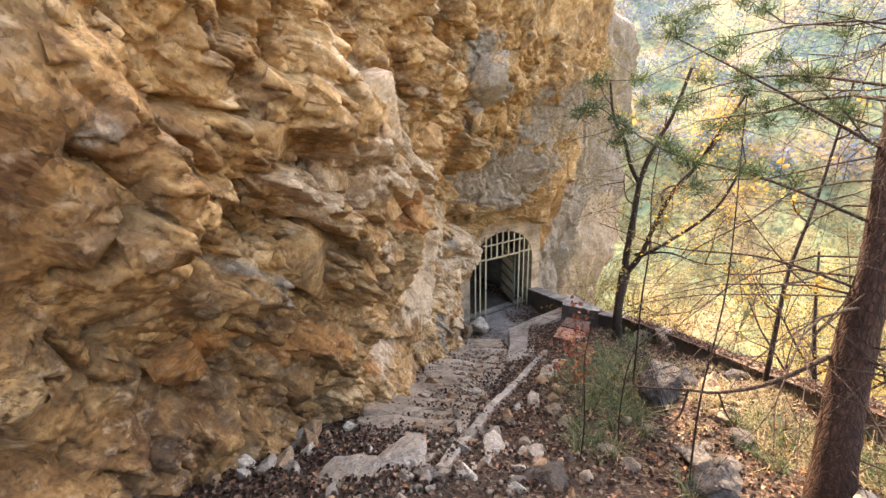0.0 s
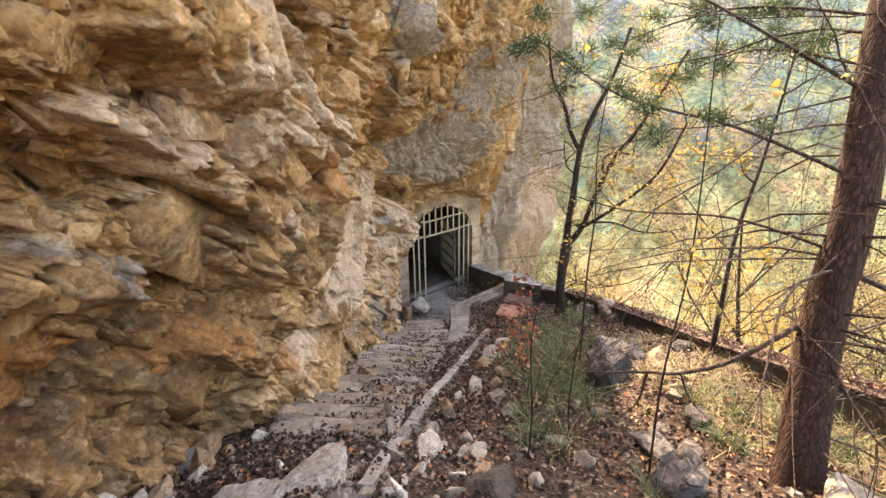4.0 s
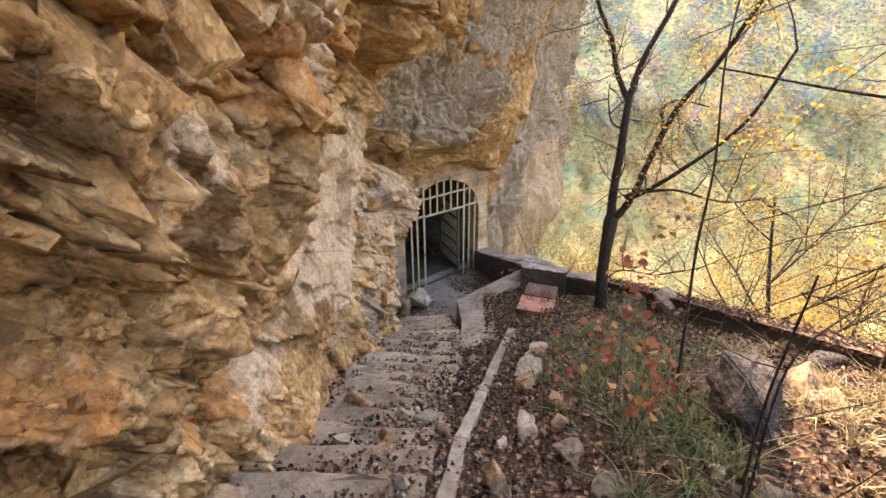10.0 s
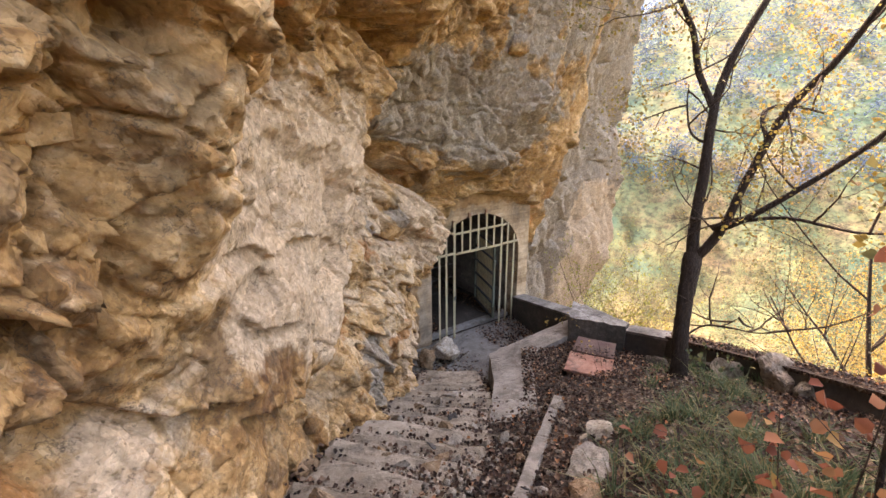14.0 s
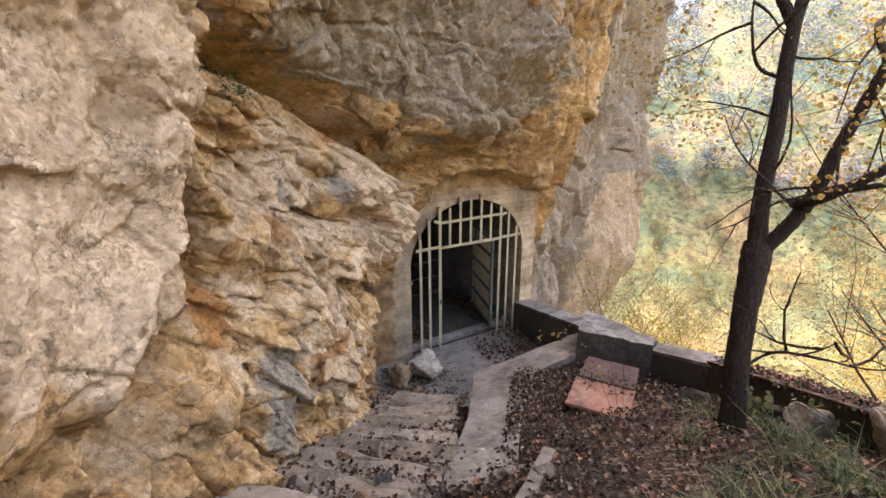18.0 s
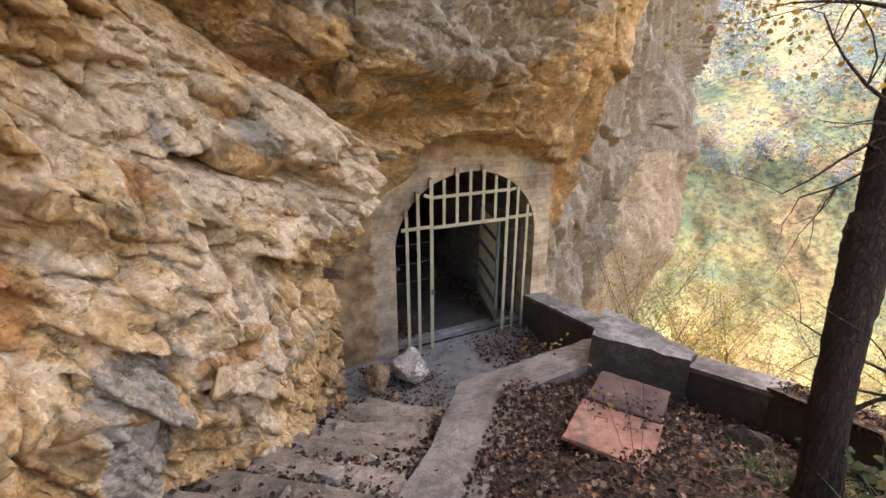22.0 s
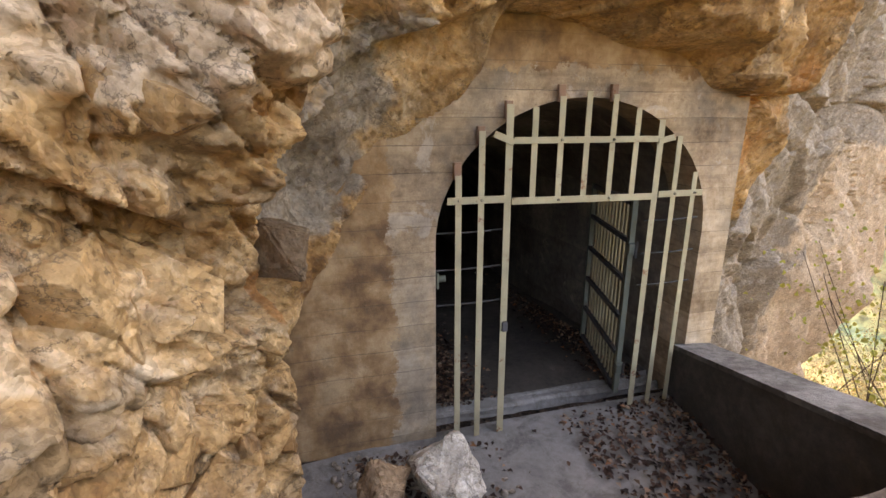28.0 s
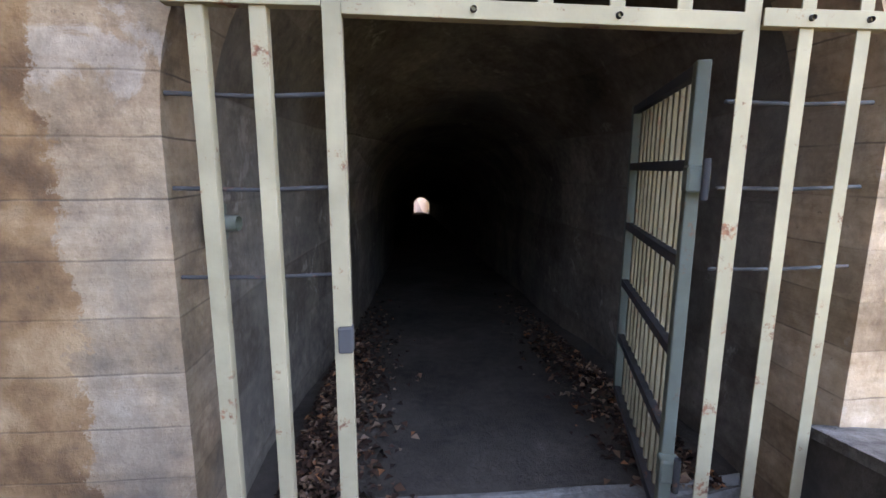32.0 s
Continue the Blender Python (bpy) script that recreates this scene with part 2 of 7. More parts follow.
def concrete_material(name, stops, rust=0.0, boards=0.0, relief=1.0):
    m, nt, b = material(name)
    both = maths(nt, "ADD", maths(nt, "MULTIPLY", noise_of(nt, 1.4, 6, 0.6, 0.4), 0.6), maths(nt, "MULTIPLY", noise_of(nt, 14.0, 8, 0.7), 0.4))
    colour = ramp(nt, both, stops)
    height = noise_of(nt, 40.0, 8, 0.7)
    if boards:
        sep = nt.nodes.new("ShaderNodeSeparateXYZ")
        nt.links.new(coords(nt), sep.inputs[0])
        zz = maths(nt, "ADD", sep.outputs["Z"], maths(nt, "MULTIPLY", noise_of(nt, 1.6, 4), 0.03))
        row = maths(nt, "MULTIPLY", zz, 1 / boards)
        step = maths(nt, "FLOOR", row)
        wn = nt.nodes.new("ShaderNodeTexWhiteNoise")
        wn.noise_dimensions = "1D"
        nt.links.new(step, wn.inputs["W"])
        tone = ramp(nt, maths(nt, "ADD", maths(nt, "MULTIPLY", wn.outputs[0], 0.6), maths(nt, "MULTIPLY", noise_of(nt, 2.2, 5, 0.7), 0.5)), ((0.2, (0.72, 0.68, 0.62)), (0.8, (1.12, 1.1, 1.07))))
        colour = mixed(nt, 1.0, colour, tone, "MULTIPLY")
        flat = node(nt, "ShaderNodeMapping", Scale=(0.5, 0.5, 7.0))
        nt.links.new(coords(nt), flat.inputs[0])
        grain = ramp(nt, noise_of(nt, 2.2, 7, 0.65, 0.2, flat.outputs[0]), ((0.32, (0.6, 0.55, 0.48)), (0.5, (0.98, 0.97, 0.95)), (0.68, (1.15, 1.13, 1.1))))
        colour = mixed(nt, 0.25, colour, grain, "MULTIPLY")
        pit = ramp(nt, noise_of(nt, 19.0, 5, 0.6), ((0.28, (1, 1, 1)), (0.34, (0, 0, 0))))
        colour = mixed(nt, maths(nt, "MULTIPLY", pit, 0.6), colour, (0.08, 0.06, 0.045))
        flake = ramp(nt, noise_of(nt, 2.4, 9, 0.7, 0.6), ((0.6, (0, 0, 0)), (0.64, (1, 1, 1))))
        colour = mixed(nt, maths(nt, "MULTIPLY", flake, 0.3), colour, (0.58, 0.51, 0.43))
        frac = maths(nt, "ABSOLUTE", maths(nt, "SUBTRACT", maths(nt, "FRACT", row), 0.5))
        groove = ramp(nt, frac, ((0.47, (1, 1, 1)), (0.5, (0.55, 0.55, 0.55))))
        seam_line = maths(nt, "MULTIPLY", ramp(nt, frac, ((0.475, (0, 0, 0)), (0.498, (1, 1, 1)))), ramp(nt, noise_of(nt, 1.7, 5, 0.7), ((0.4, (0.1, 0.1, 0.1)), (0.6, (0.75, 0.75, 0.75)))))
        colour = mixed(nt, seam_line, colour, (0.13, 0.095, 0.065))
        soot = ramp(nt, noise_of(nt, 1.1, 7, 0.62, 0.3), ((0.5, (0, 0, 0)), (0.6, (1, 1, 1))))
        colour = mixed(nt, maths(nt, "MULTIPLY", soot, 0.5), colour, (0.15, 0.13, 0.105))
        height = maths(nt, "ADD", maths(nt, "MULTIPLY", height, 0.4), maths(nt, "MULTIPLY", groove, 0.6))
    if rust:
        a = attribute(nt, "patch")
        sepc = nt.nodes.new("ShaderNodeSeparateColor")
        nt.links.new(a.outputs["Color"], sepc.inputs[0])
        sepx = nt.nodes.new("ShaderNodeSeparateXYZ")
        nt.links.new(coords(nt), sepx.inputs[0])
        side = maths(nt, "MULTIPLY", maths(nt, "SUBTRACT", 6.86, sepx.outputs["X"]), 3.0)
        side = maths(nt, "MAXIMUM", side, maths(nt, "MULTIPLY", maths(nt, "SUBTRACT", sepx.outputs["Z"], 2.95), 2.0))
        edge = maths(nt, "ADD", maths(nt, "ADD", side, 0.5), maths(nt, "MULTIPLY", maths(nt, "SUBTRACT", noise_of(nt, 5.0, 7, 0.75), 0.5), 1.3))
        k = ramp(nt, edge, ((0.47, (0, 0, 0)), (0.53, (1, 1, 1))))
        tint = ramp(nt, noise_of(nt, 4.0, 6), ((0.34, (0.14, 0.074, 0.034)), (0.5, (0.29, 0.165, 0.075)), (0.64, (0.41, 0.265, 0.14))))
        colour = mixed(nt, maths(nt, "MULTIPLY", k, rust), colour, tint)
        colour = mixed(nt, 0.3, colour, grain, "MULTIPLY")
        colour = mixed(nt, seam_line, colour, (0.1, 0.07, 0.045))
    info = nt.nodes.new("ShaderNodeObjectInfo")
    tone = ramp(nt, info.outputs["Random"], ((0.0, (0.8, 0.79, 0.77)), (1.0, (1.15, 1.15, 1.15))))
    colour = mixed(nt, 1.0, colour, tone, "MULTIPLY")
    blot = ramp(nt, noise_of(nt, 3.2, 9, 0.75, 0.4), ((0.4, (1, 1, 1)), (0.5, (0, 0, 0))))
    colour = mixed(nt, maths(nt, "MULTIPLY", blot, 0.25 if boards else 0.55), colour, (0.07, 0.055, 0.04))
    spots = ramp(nt, noise_of(nt, 26.0, 6, 0.75), ((0.3, (1, 1, 1)), (0.38, (0, 0, 0))))
    colour = mixed(nt, maths(nt, "MULTIPLY", spots, 0.5), colour, (0.09, 0.075, 0.06))
    nt.links.new(colour, b.inputs["Base Color"])
    b.inputs["Roughness"].default_value = 0.9
    b.inputs["Specular IOR Level"].default_value = 0.25
    n1 = bump(nt, height, 0.5 * relief, 0.012)
    nt.links.new(bump(nt, noise_of(nt, 5.0, 8, 0.7), 0.4 * relief, 0.03, n1), b.inputs["Normal"])
    return m


portal_mat = concrete_material("board_marked_concrete", ((0.32, (0.14, 0.095, 0.058)), (0.43, (0.3, 0.208, 0.13)), (0.54, (0.44, 0.32, 0.205)), (0.68, (0.58, 0.455, 0.325))), 0.95, 0.2, 0.9)
step_mat = concrete_material("worn_grey_concrete", ((0.3, (0.09, 0.064, 0.042)), (0.42, (0.21, 0.157, 0.105)), (0.55, (0.33, 0.255, 0.18)), (0.72, (0.48, 0.39, 0.295))), relief=1.8)
wall_mat = concrete_material("dark_parapet_concrete", ((0.3, (0.03, 0.025, 0.02)), (0.5, (0.07, 0.06, 0.05)), (0.7, (0.13, 0.11, 0.09))))
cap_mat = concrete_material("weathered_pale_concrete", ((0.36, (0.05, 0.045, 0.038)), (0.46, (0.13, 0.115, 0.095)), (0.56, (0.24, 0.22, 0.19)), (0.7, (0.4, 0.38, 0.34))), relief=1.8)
block_mat = concrete_material("dark_side_concrete", ((0.36, (0.03, 0.026, 0.02)), (0.5, (0.09, 0.075, 0.058)), (0.6, (0.16, 0.135, 0.105)), (0.72, (0.3, 0.26, 0.21))), relief=1.8)
tunnel_mat = concrete_material("sooty_tunnel_concrete", ((0.32, (0.065, 0.053, 0.042)), (0.46, (0.15, 0.125, 0.1)), (0.56, (0.235, 0.2, 0.16)), (0.7, (0.35, 0.3, 0.245))), boards=0.45, relief=1.4)
slab_mat = concrete_material("dusty_slab_concrete", ((0.3, (0.1, 0.08, 0.06)), (0.42, (0.2, 0.165, 0.13)), (0.55, (0.3, 0.255, 0.205)), (0.72, (0.44, 0.385, 0.32))), relief=1.8)
hatch_mat = concrete_material("flaking_red_painted_steel", ((0.34, (0.08, 0.036, 0.022)), (0.45, (0.24, 0.105, 0.066)), (0.56, (0.35, 0.175, 0.118)), (0.74, (0.42, 0.31, 0.24))), relief=0.7)
hatch_dark = concrete_material("dusty_brown_steel", ((0.3, (0.05, 0.026, 0.02)), (0.5, (0.11, 0.062, 0.048)), (0.7, (0.2, 0.14, 0.115))), relief=0.7)


def paint_material(name, base, rust):
    m, nt, b = material(name)
    worn = ramp(nt, noise_of(nt, 9.0, 9, 0.75), ((0.585, (0, 0, 0)), (0.64, (1, 1, 1))))
    tone = ramp(nt, noise_of(nt, 3.0, 6, 0.6), ((0.3, tuple(c * 0.75 for c in base)), (0.7, tuple(c * 1.12 for c in base))))
    rusty = ramp(nt, noise_of(nt, 30.0, 6), ((0.35, (0.12, 0.05, 0.025)), (0.65, (0.3, 0.13, 0.06))))
    nt.links.new(mixed(nt, maths(nt, "MULTIPLY", worn, rust), tone, rusty), b.inputs["Base Color"])
    b.inputs["Roughness"].default_value = 0.7
    b.inputs["Specular IOR Level"].default_value = 0.3
    nt.links.new(bump(nt, noise_of(nt, 50.0, 6), 0.25, 0.004), b.inputs["Normal"])
    return m


bar_mat = paint_material("pale_olive_steel_paint", (0.37, 0.305, 0.18), 1.0)
post_mat = paint_material("grey_green_steel_paint", (0.16, 0.17, 0.125), 0.6)
rust_mat = paint_material("rusted_steel", (0.24, 0.13, 0.075), 1.0)
slat_mat = paint_material("cream_steel_paint", (0.25, 0.2, 0.11), 0.8)
iron_mat = paint_material("dark_iron", (0.07, 0.065, 0.06), 0.6)


def litter_material():
    """Soil and broken leaf crumbs between the stones."""
    m, nt, b = material("leaf_strewn_soil")
    vor = nt.nodes.new("ShaderNodeTexVoronoi")
    vor.inputs["Scale"].default_value = 26.0
    nt.links.new(coords(nt), vor.inputs["Vector"])
    sepc = nt.nodes.new("ShaderNodeSeparateColor")
    nt.links.new(vor.outputs["Color"], sepc.inputs[0])
    leaf = ramp(nt, sepc.outputs[0], ((0.0, (0.014, 0.009, 0.006)), (0.35, (0.042, 0.024, 0.015)), (0.6, (0.08, 0.045, 0.027)), (0.8, (0.12, 0.075, 0.048)), (1.0, (0.2, 0.16, 0.12))))
    soil = ramp(nt, noise_of(nt, 12.0, 8, 0.7), ((0.3, (0.015, 0.011, 0.008)), (0.6, (0.06, 0.044, 0.031)), (0.75, (0.16, 0.13, 0.1))))
    k = ramp(nt, noise_of(nt, 1.3, 6, 0.6), ((0.4, (0.15, 0.15, 0.15)), (0.6, (0.85, 0.85, 0.85))))
    nt.links.new(mixed(nt, k, soil, leaf), b.inputs["Base Color"])
    b.inputs["Roughness"].default_value = 0.95
    b.inputs["Specular IOR Level"].default_value = 0.15
    n1 = bump(nt, vor.outputs["Distance"], 0.9, 0.03)
    nt.links.new(bump(nt, noise_of(nt, 20.0, 8, 0.7), 0.6, 0.03, n1), b.inputs["Normal"])
    return m


soil_mat = litter_material()


def slope_material():
    """Far grass and scrub under the haze of the valley."""
    m, nt, b = material("hazy_autumn_slope")
    tufts = ramp(nt, noise_of(nt, 0.5, 6, 0.75), ((0.38, (0.35, 0.35, 0.35)), (0.55, (1.15, 1.15, 1.1))))
    nt.links.new(mixed(nt, 1.0, ramp(nt, noise_of(nt, 0.05, 8, 0.7), ((0.4, (0.058, 0.1, 0.06)), (0.5, (0.125, 0.138, 0.062)), (0.62, (0.19, 0.13, 0.066)))), tufts, "MULTIPLY"), b.inputs["Base Color"])
    b.inputs["Roughness"].default_value = 1.0
    return m


slope_mat = slope_material()
# Ground beyond 300 m; aerial haze is painted in as blue.
mountain_mat, mnt, mb = material("haze_blue_mountain")
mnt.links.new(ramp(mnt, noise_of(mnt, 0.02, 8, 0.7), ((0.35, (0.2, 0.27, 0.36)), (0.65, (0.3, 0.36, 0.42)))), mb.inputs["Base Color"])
mb.inputs["Roughness"].default_value = 1.0


def leaf_material(name, stops, glow=0.45):
    """Thin leaves: each one its own colour, light passing through."""
    m, nt, b = material(name)
    geo = nt.nodes.new("ShaderNodeNewGeometry")
    colour = ramp(nt, geo.outputs["Random Per Island"], stops)
    nt.links.new(colour, b.inputs["Base Color"])
    b.inputs["Roughness"].default_value = 0.7
    b.inputs["Specular IOR Level"].default_value = 0.2
    tr = nt.nodes.new("ShaderNodeBsdfTranslucent")
    nt.links.new(colour, tr.inputs[0])
    mix = node(nt, "ShaderNodeMixShader", Fac=glow)
    nt.links.new(b.outputs[0], mix.inputs[1])
    nt.links.new(tr.outputs[0], mix.inputs[2])
    nt.links.new(mix.outputs[0], nt.nodes["Material Output"].inputs[0])
    return m


YELLOW = ((0.0, (0.28, 0.17, 0.035)), (0.35, (0.35, 0.24, 0.06)), (0.65, (0.3, 0.22, 0.075)), (0.85, (0.15, 0.15, 0.055)), (1.0, (0.23, 0.12, 0.05)))
yellow_leaf = leaf_material("yellow_autumn_leaf", YELLOW, 0.55)
shrub_leaf = leaf_material("yellow_green_leaf", ((0.0, (0.36, 0.3, 0.06)), (0.5, (0.26, 0.27, 0.06)), (1.0, (0.42, 0.34, 0.09))), 0.6)
red_leaf = leaf_material("red_autumn_leaf", ((0.0, (0.17, 0.05, 0.028)), (0.45, (0.27, 0.095, 0.05)), (0.8, (0.34, 0.15, 0.07)), (1.0, (0.36, 0.22, 0.07))), 0.45)
dry_leaf = leaf_material("dry_fallen_leaf", ((0.0, (0.02, 0.011, 0.007)), (0.4, (0.046, 0.022, 0.013)), (0.62, (0.085, 0.043, 0.024)), (0.8, (0.16, 0.09, 0.052)), (0.93, (0.3, 0.21, 0.14)), (1.0, (0.32, 0.12, 0.04))), 0.1)
straw_mat = leaf_material("dry_straw", ((0.0, (0.17, 0.12, 0.055)), (0.5, (0.31, 0.235, 0.12)), (1.0, (0.42, 0.35, 0.21))), 0.3)
grass_mat = leaf_material("grass_blade", ((0.0, (0.04, 0.068, 0.028)), (0.45, (0.08, 0.112, 0.05)), (0.7, (0.15, 0.14, 0.06)), (1.0, (0.26, 0.2, 0.095))), 0.3)
needle_mat = leaf_material("pine_needle", ((0.0, (0.025, 0.05, 0.02)), (0.7, (0.06, 0.095, 0.035)), (1.0, (0.15, 0.15, 0.05))), 0.2)
far_leaf = leaf_material("far_autumn_foliage", ((0.0, (0.045, 0.065, 0.035)), (0.25, (0.085, 0.09, 0.04)), (0.5, (0.19, 0.135, 0.045)), (0.75, (0.12, 0.085, 0.05)), (1.0, (0.08, 0.075, 0.06))), 0.42)
# Woods across the valley, blue haze painted into the leaf colours.
haze_leaf = leaf_material("haze_tinted_woods", ((0.0, (0.065, 0.105, 0.17)), (0.3, (0.085, 0.125, 0.18)), (0.6, (0.11, 0.125, 0.14)), (1.0, (0.085, 0.135, 0.21))), 0.42)


def bark_material(name, stops, scale):
    m, nt, b = material(name)
    mp = node(nt, "ShaderNodeMapping", Scale=(1, 1, 0.22))
    nt.links.new(coords(nt), mp.inputs[0])
    n = noise_of(nt, scale, 8, 0.7, 0.5, mp.outputs[0])
    vor = nt.nodes.new("ShaderNodeTexVoronoi")
    vor.feature = "DISTANCE_TO_EDGE"
    vor.inputs["Scale"].default_value = scale * 0.9
    nt.links.new(mp.outputs[0], vor.inputs["Vector"])
    plate = ramp(nt, maths(nt, "ADD", vor.outputs[0], maths(nt, "MULTIPLY", noise_of(nt, scale * 0.6, 4, 0.7), 0.12)), ((0.02, (0.25, 0.25, 0.25)), (0.22, (1, 1, 1))))
    nt.links.new(mixed(nt, plate, (0.03, 0.02, 0.015), ramp(nt, n, stops)), b.inputs["Base Color"])
    b.inputs["Roughness"].default_value = 0.92
    b.inputs["Specular IOR Level"].default_value = 0.2
    n1 = bump(nt, plate, 0.8, 0.02)
    nt.links.new(bump(nt, n, 0.7, 0.02, n1), b.inputs["Normal"])
    return m


pine_bark = bark_material("pine_bark", ((0.3, (0.03, 0.016, 0.01)), (0.5, (0.07, 0.035, 0.021)), (0.7, (0.14, 0.075, 0.046))), 38.0)
tree_bark = bark_material("dark_ash_bark", ((0.3, (0.016, 0.01, 0.007)), (0.55, (0.05, 0.033, 0.022)), (0.75, (0.12, 0.083, 0.056))), 45.0)
twig_mat = bark_material("twig_bark", ((0.3, (0.045, 0.028, 0.018)), (0.7, (0.12, 0.078, 0.052))), 40.0)


# ---- mesh helpers ----
def mesh_from(name, verts, faces, mat, smooth=False, colours=None):
    me = bpy.data.meshes.new(name)
    verts = np.asarray(verts, np.float32)
    if isinstance(faces, np.ndarray):
        n, k = faces.shape
        me.vertices.add(len(verts))
        me.vertices.foreach_set("co", verts.ravel())
        me.loops.add(n * k)
        me.loops.foreach_set("vertex_index", faces.astype(np.int32).ravel())
        me.polygons.add(n)
        me.polygons.foreach_set("loop_start", np.arange(0, n * k, k, dtype=np.int32))
        me.update(calc_edges=True)
    else:
        me.from_pydata([tuple(map(float, v)) for v in verts], [], faces)
    if colours is not None:
        a = me.color_attributes.new("patch", "FLOAT_COLOR", "POINT")
        a.data.foreach_set("color", np.asarray(colours, np.float32).ravel())
    if smooth:
        me.polygons.foreach_set("use_smooth", np.ones(len(me.polygons), bool))
    me.materials.append(mat)
    me.validate()
    return me


def child(name, me, parent=None, m=None, label=""):
    ob = new(name, me)
    if parent:
        ob.parent = parent
    if m is not None:
        ob.matrix_basis = m
    return tagged(ob, label)


def root(name, place, label, category, group="", kind=""):
    ob = new(name)
    ob.location = place
    return tagged(ob, label, category, group, kind)


def box_mesh(name, size, mat, bevel=0.006, rough=0.0, seed=0):
    """A box about its centre with broken edges, and wear where rough."""
    bm = bmesh.new()
    bmesh.ops.create_cube(bm, size=1.0)
    bmesh.ops.scale(bm, vec=size, verts=bm.verts)
    if rough:
        bmesh.ops.subdivide_edges(bm, edges=[e for e in bm.edges if e.calc_length() > 0.12], cuts=5, use_grid_fill=True)
        rng = random.Random(seed)
        for v in bm.verts:
            corner = sum(abs(abs(c) - s / 2) < 1e-4 for c, s in zip(v.co, size))
            k = rough * (1.6 if corner > 1 else 0.6)
            v.co += Vector([rng.uniform(-k, k) for _ in range(3)]) - v.co.normalized() * (k * (0.8 if corner > 1 else 0))
    if bevel:
        sharp = [e for e in bm.edges if e.calc_face_angle(0) > 0.6]
        bmesh.ops.bevel(bm, geom=sharp, offset=bevel, segments=1, affect="EDGES")
    me = bpy.data.meshes.new(name)
    bm.to_mesh(me)
    bm.free()
    me.materials.append(mat)
    return me


def prism(name, outline, tops, bottom, mat, rough=0.0, seed=0):
    """A slab with a plan outline, its own height at each corner, down to one level."""
    bm = bmesh.new()
    top = [bm.verts.new((x, y, z)) for (x, y), z in zip(outline, tops)]
    low = [bm.verts.new((x, y, bottom)) for x, y in outline]
    n = len(top)
    bm.faces.new(top)
    bm.faces.new(low[::-1])
    for i in range(n):
        bm.faces.new((low[i], low[(i + 1) % n], top[(i + 1) % n], top[i]))
    bmesh.ops.recalc_face_normals(bm, faces=bm.faces)
    if rough:
        bmesh.ops.triangulate(bm, faces=[f for f in bm.faces if len(f.verts) > 4])
        for _ in range(3):
            bmesh.ops.subdivide_edges(bm, edges=[e for e in bm.edges if e.calc_length() > 0.16], cuts=1, use_grid_fill=True)
        for v in bm.verts:
            v.co += noise.noise_vector(v.co * 7.0 + Vector((seed, 0, 0))) * rough
    me = bpy.data.meshes.new(name)
    bm.to_mesh(me)
    bm.free()
    me.materials.append(mat)
    return me


def tube_arrays(points, radii, sides=7, lump=0.0, seed=0):
    """A tapered tube along points."""
    pts = np.asarray(points, float)
    rng = np.random.RandomState(seed)
    tang = np.gradient(pts, axis=0)
    tang /= np.linalg.norm(tang, axis=1)[:, None] + 1e-9
    ref = np.array([0.31, 0.2, 0.93]) if abs(tang[0, 2]) < 0.9 else np.array([1.0, 0.1, 0.0])
    rings = []
    a = np.linspace(0, 2 * math.pi, sides, endpoint=False)
    for p, t, r in zip(pts, tang, radii):
        s = np.cross(t, ref)
        s /= np.linalg.norm(s) + 1e-9
        w = np.cross(s, t)
        rr = r * (1 + lump * rng.uniform(-1, 1, sides))
        rings.append(p + np.cos(a)[:, None] * s * rr[:, None] + np.sin(a)[:, None] * w * rr[:, None])
    v = np.concatenate(rings)
    i = np.arange(sides)
    j = (i + 1) % sides
    f = np.concatenate([np.stack([i + k * sides, j + k * sides, j + (k + 1) * sides, i + (k + 1) * sides], 1) for k in range(len(pts) - 1)])
    return v, f


def joined(chunks):
    vs, fs, n = [], [], 0
    for v, f in chunks:
        vs.append(v)
        fs.append(f + n)
        n += len(v)
    return np.concatenate(vs), np.concatenate(fs)


def smooth_path(points, steps=6):
    """A rounded line through the given points (Catmull-Rom)."""
    p = [np.array(q, float) for q in points]
    p = [2 * p[0] - p[1]] + p + [2 * p[-1] - p[-2]]
    out = []
    for k in range(1, len(p) - 2):
        for t in np.linspace(0, 1, steps, endpoint=False):
            a, b, c, d = p[k - 1:k + 3]
            out.append(0.5 * (2 * b + (c - a) * t + (2 * a - 5 * b + 4 * c - d) * t * t + (3 * b - a - 3 * c + d) * t ** 3))
    out.append(p[-2])
    return np.array(out)


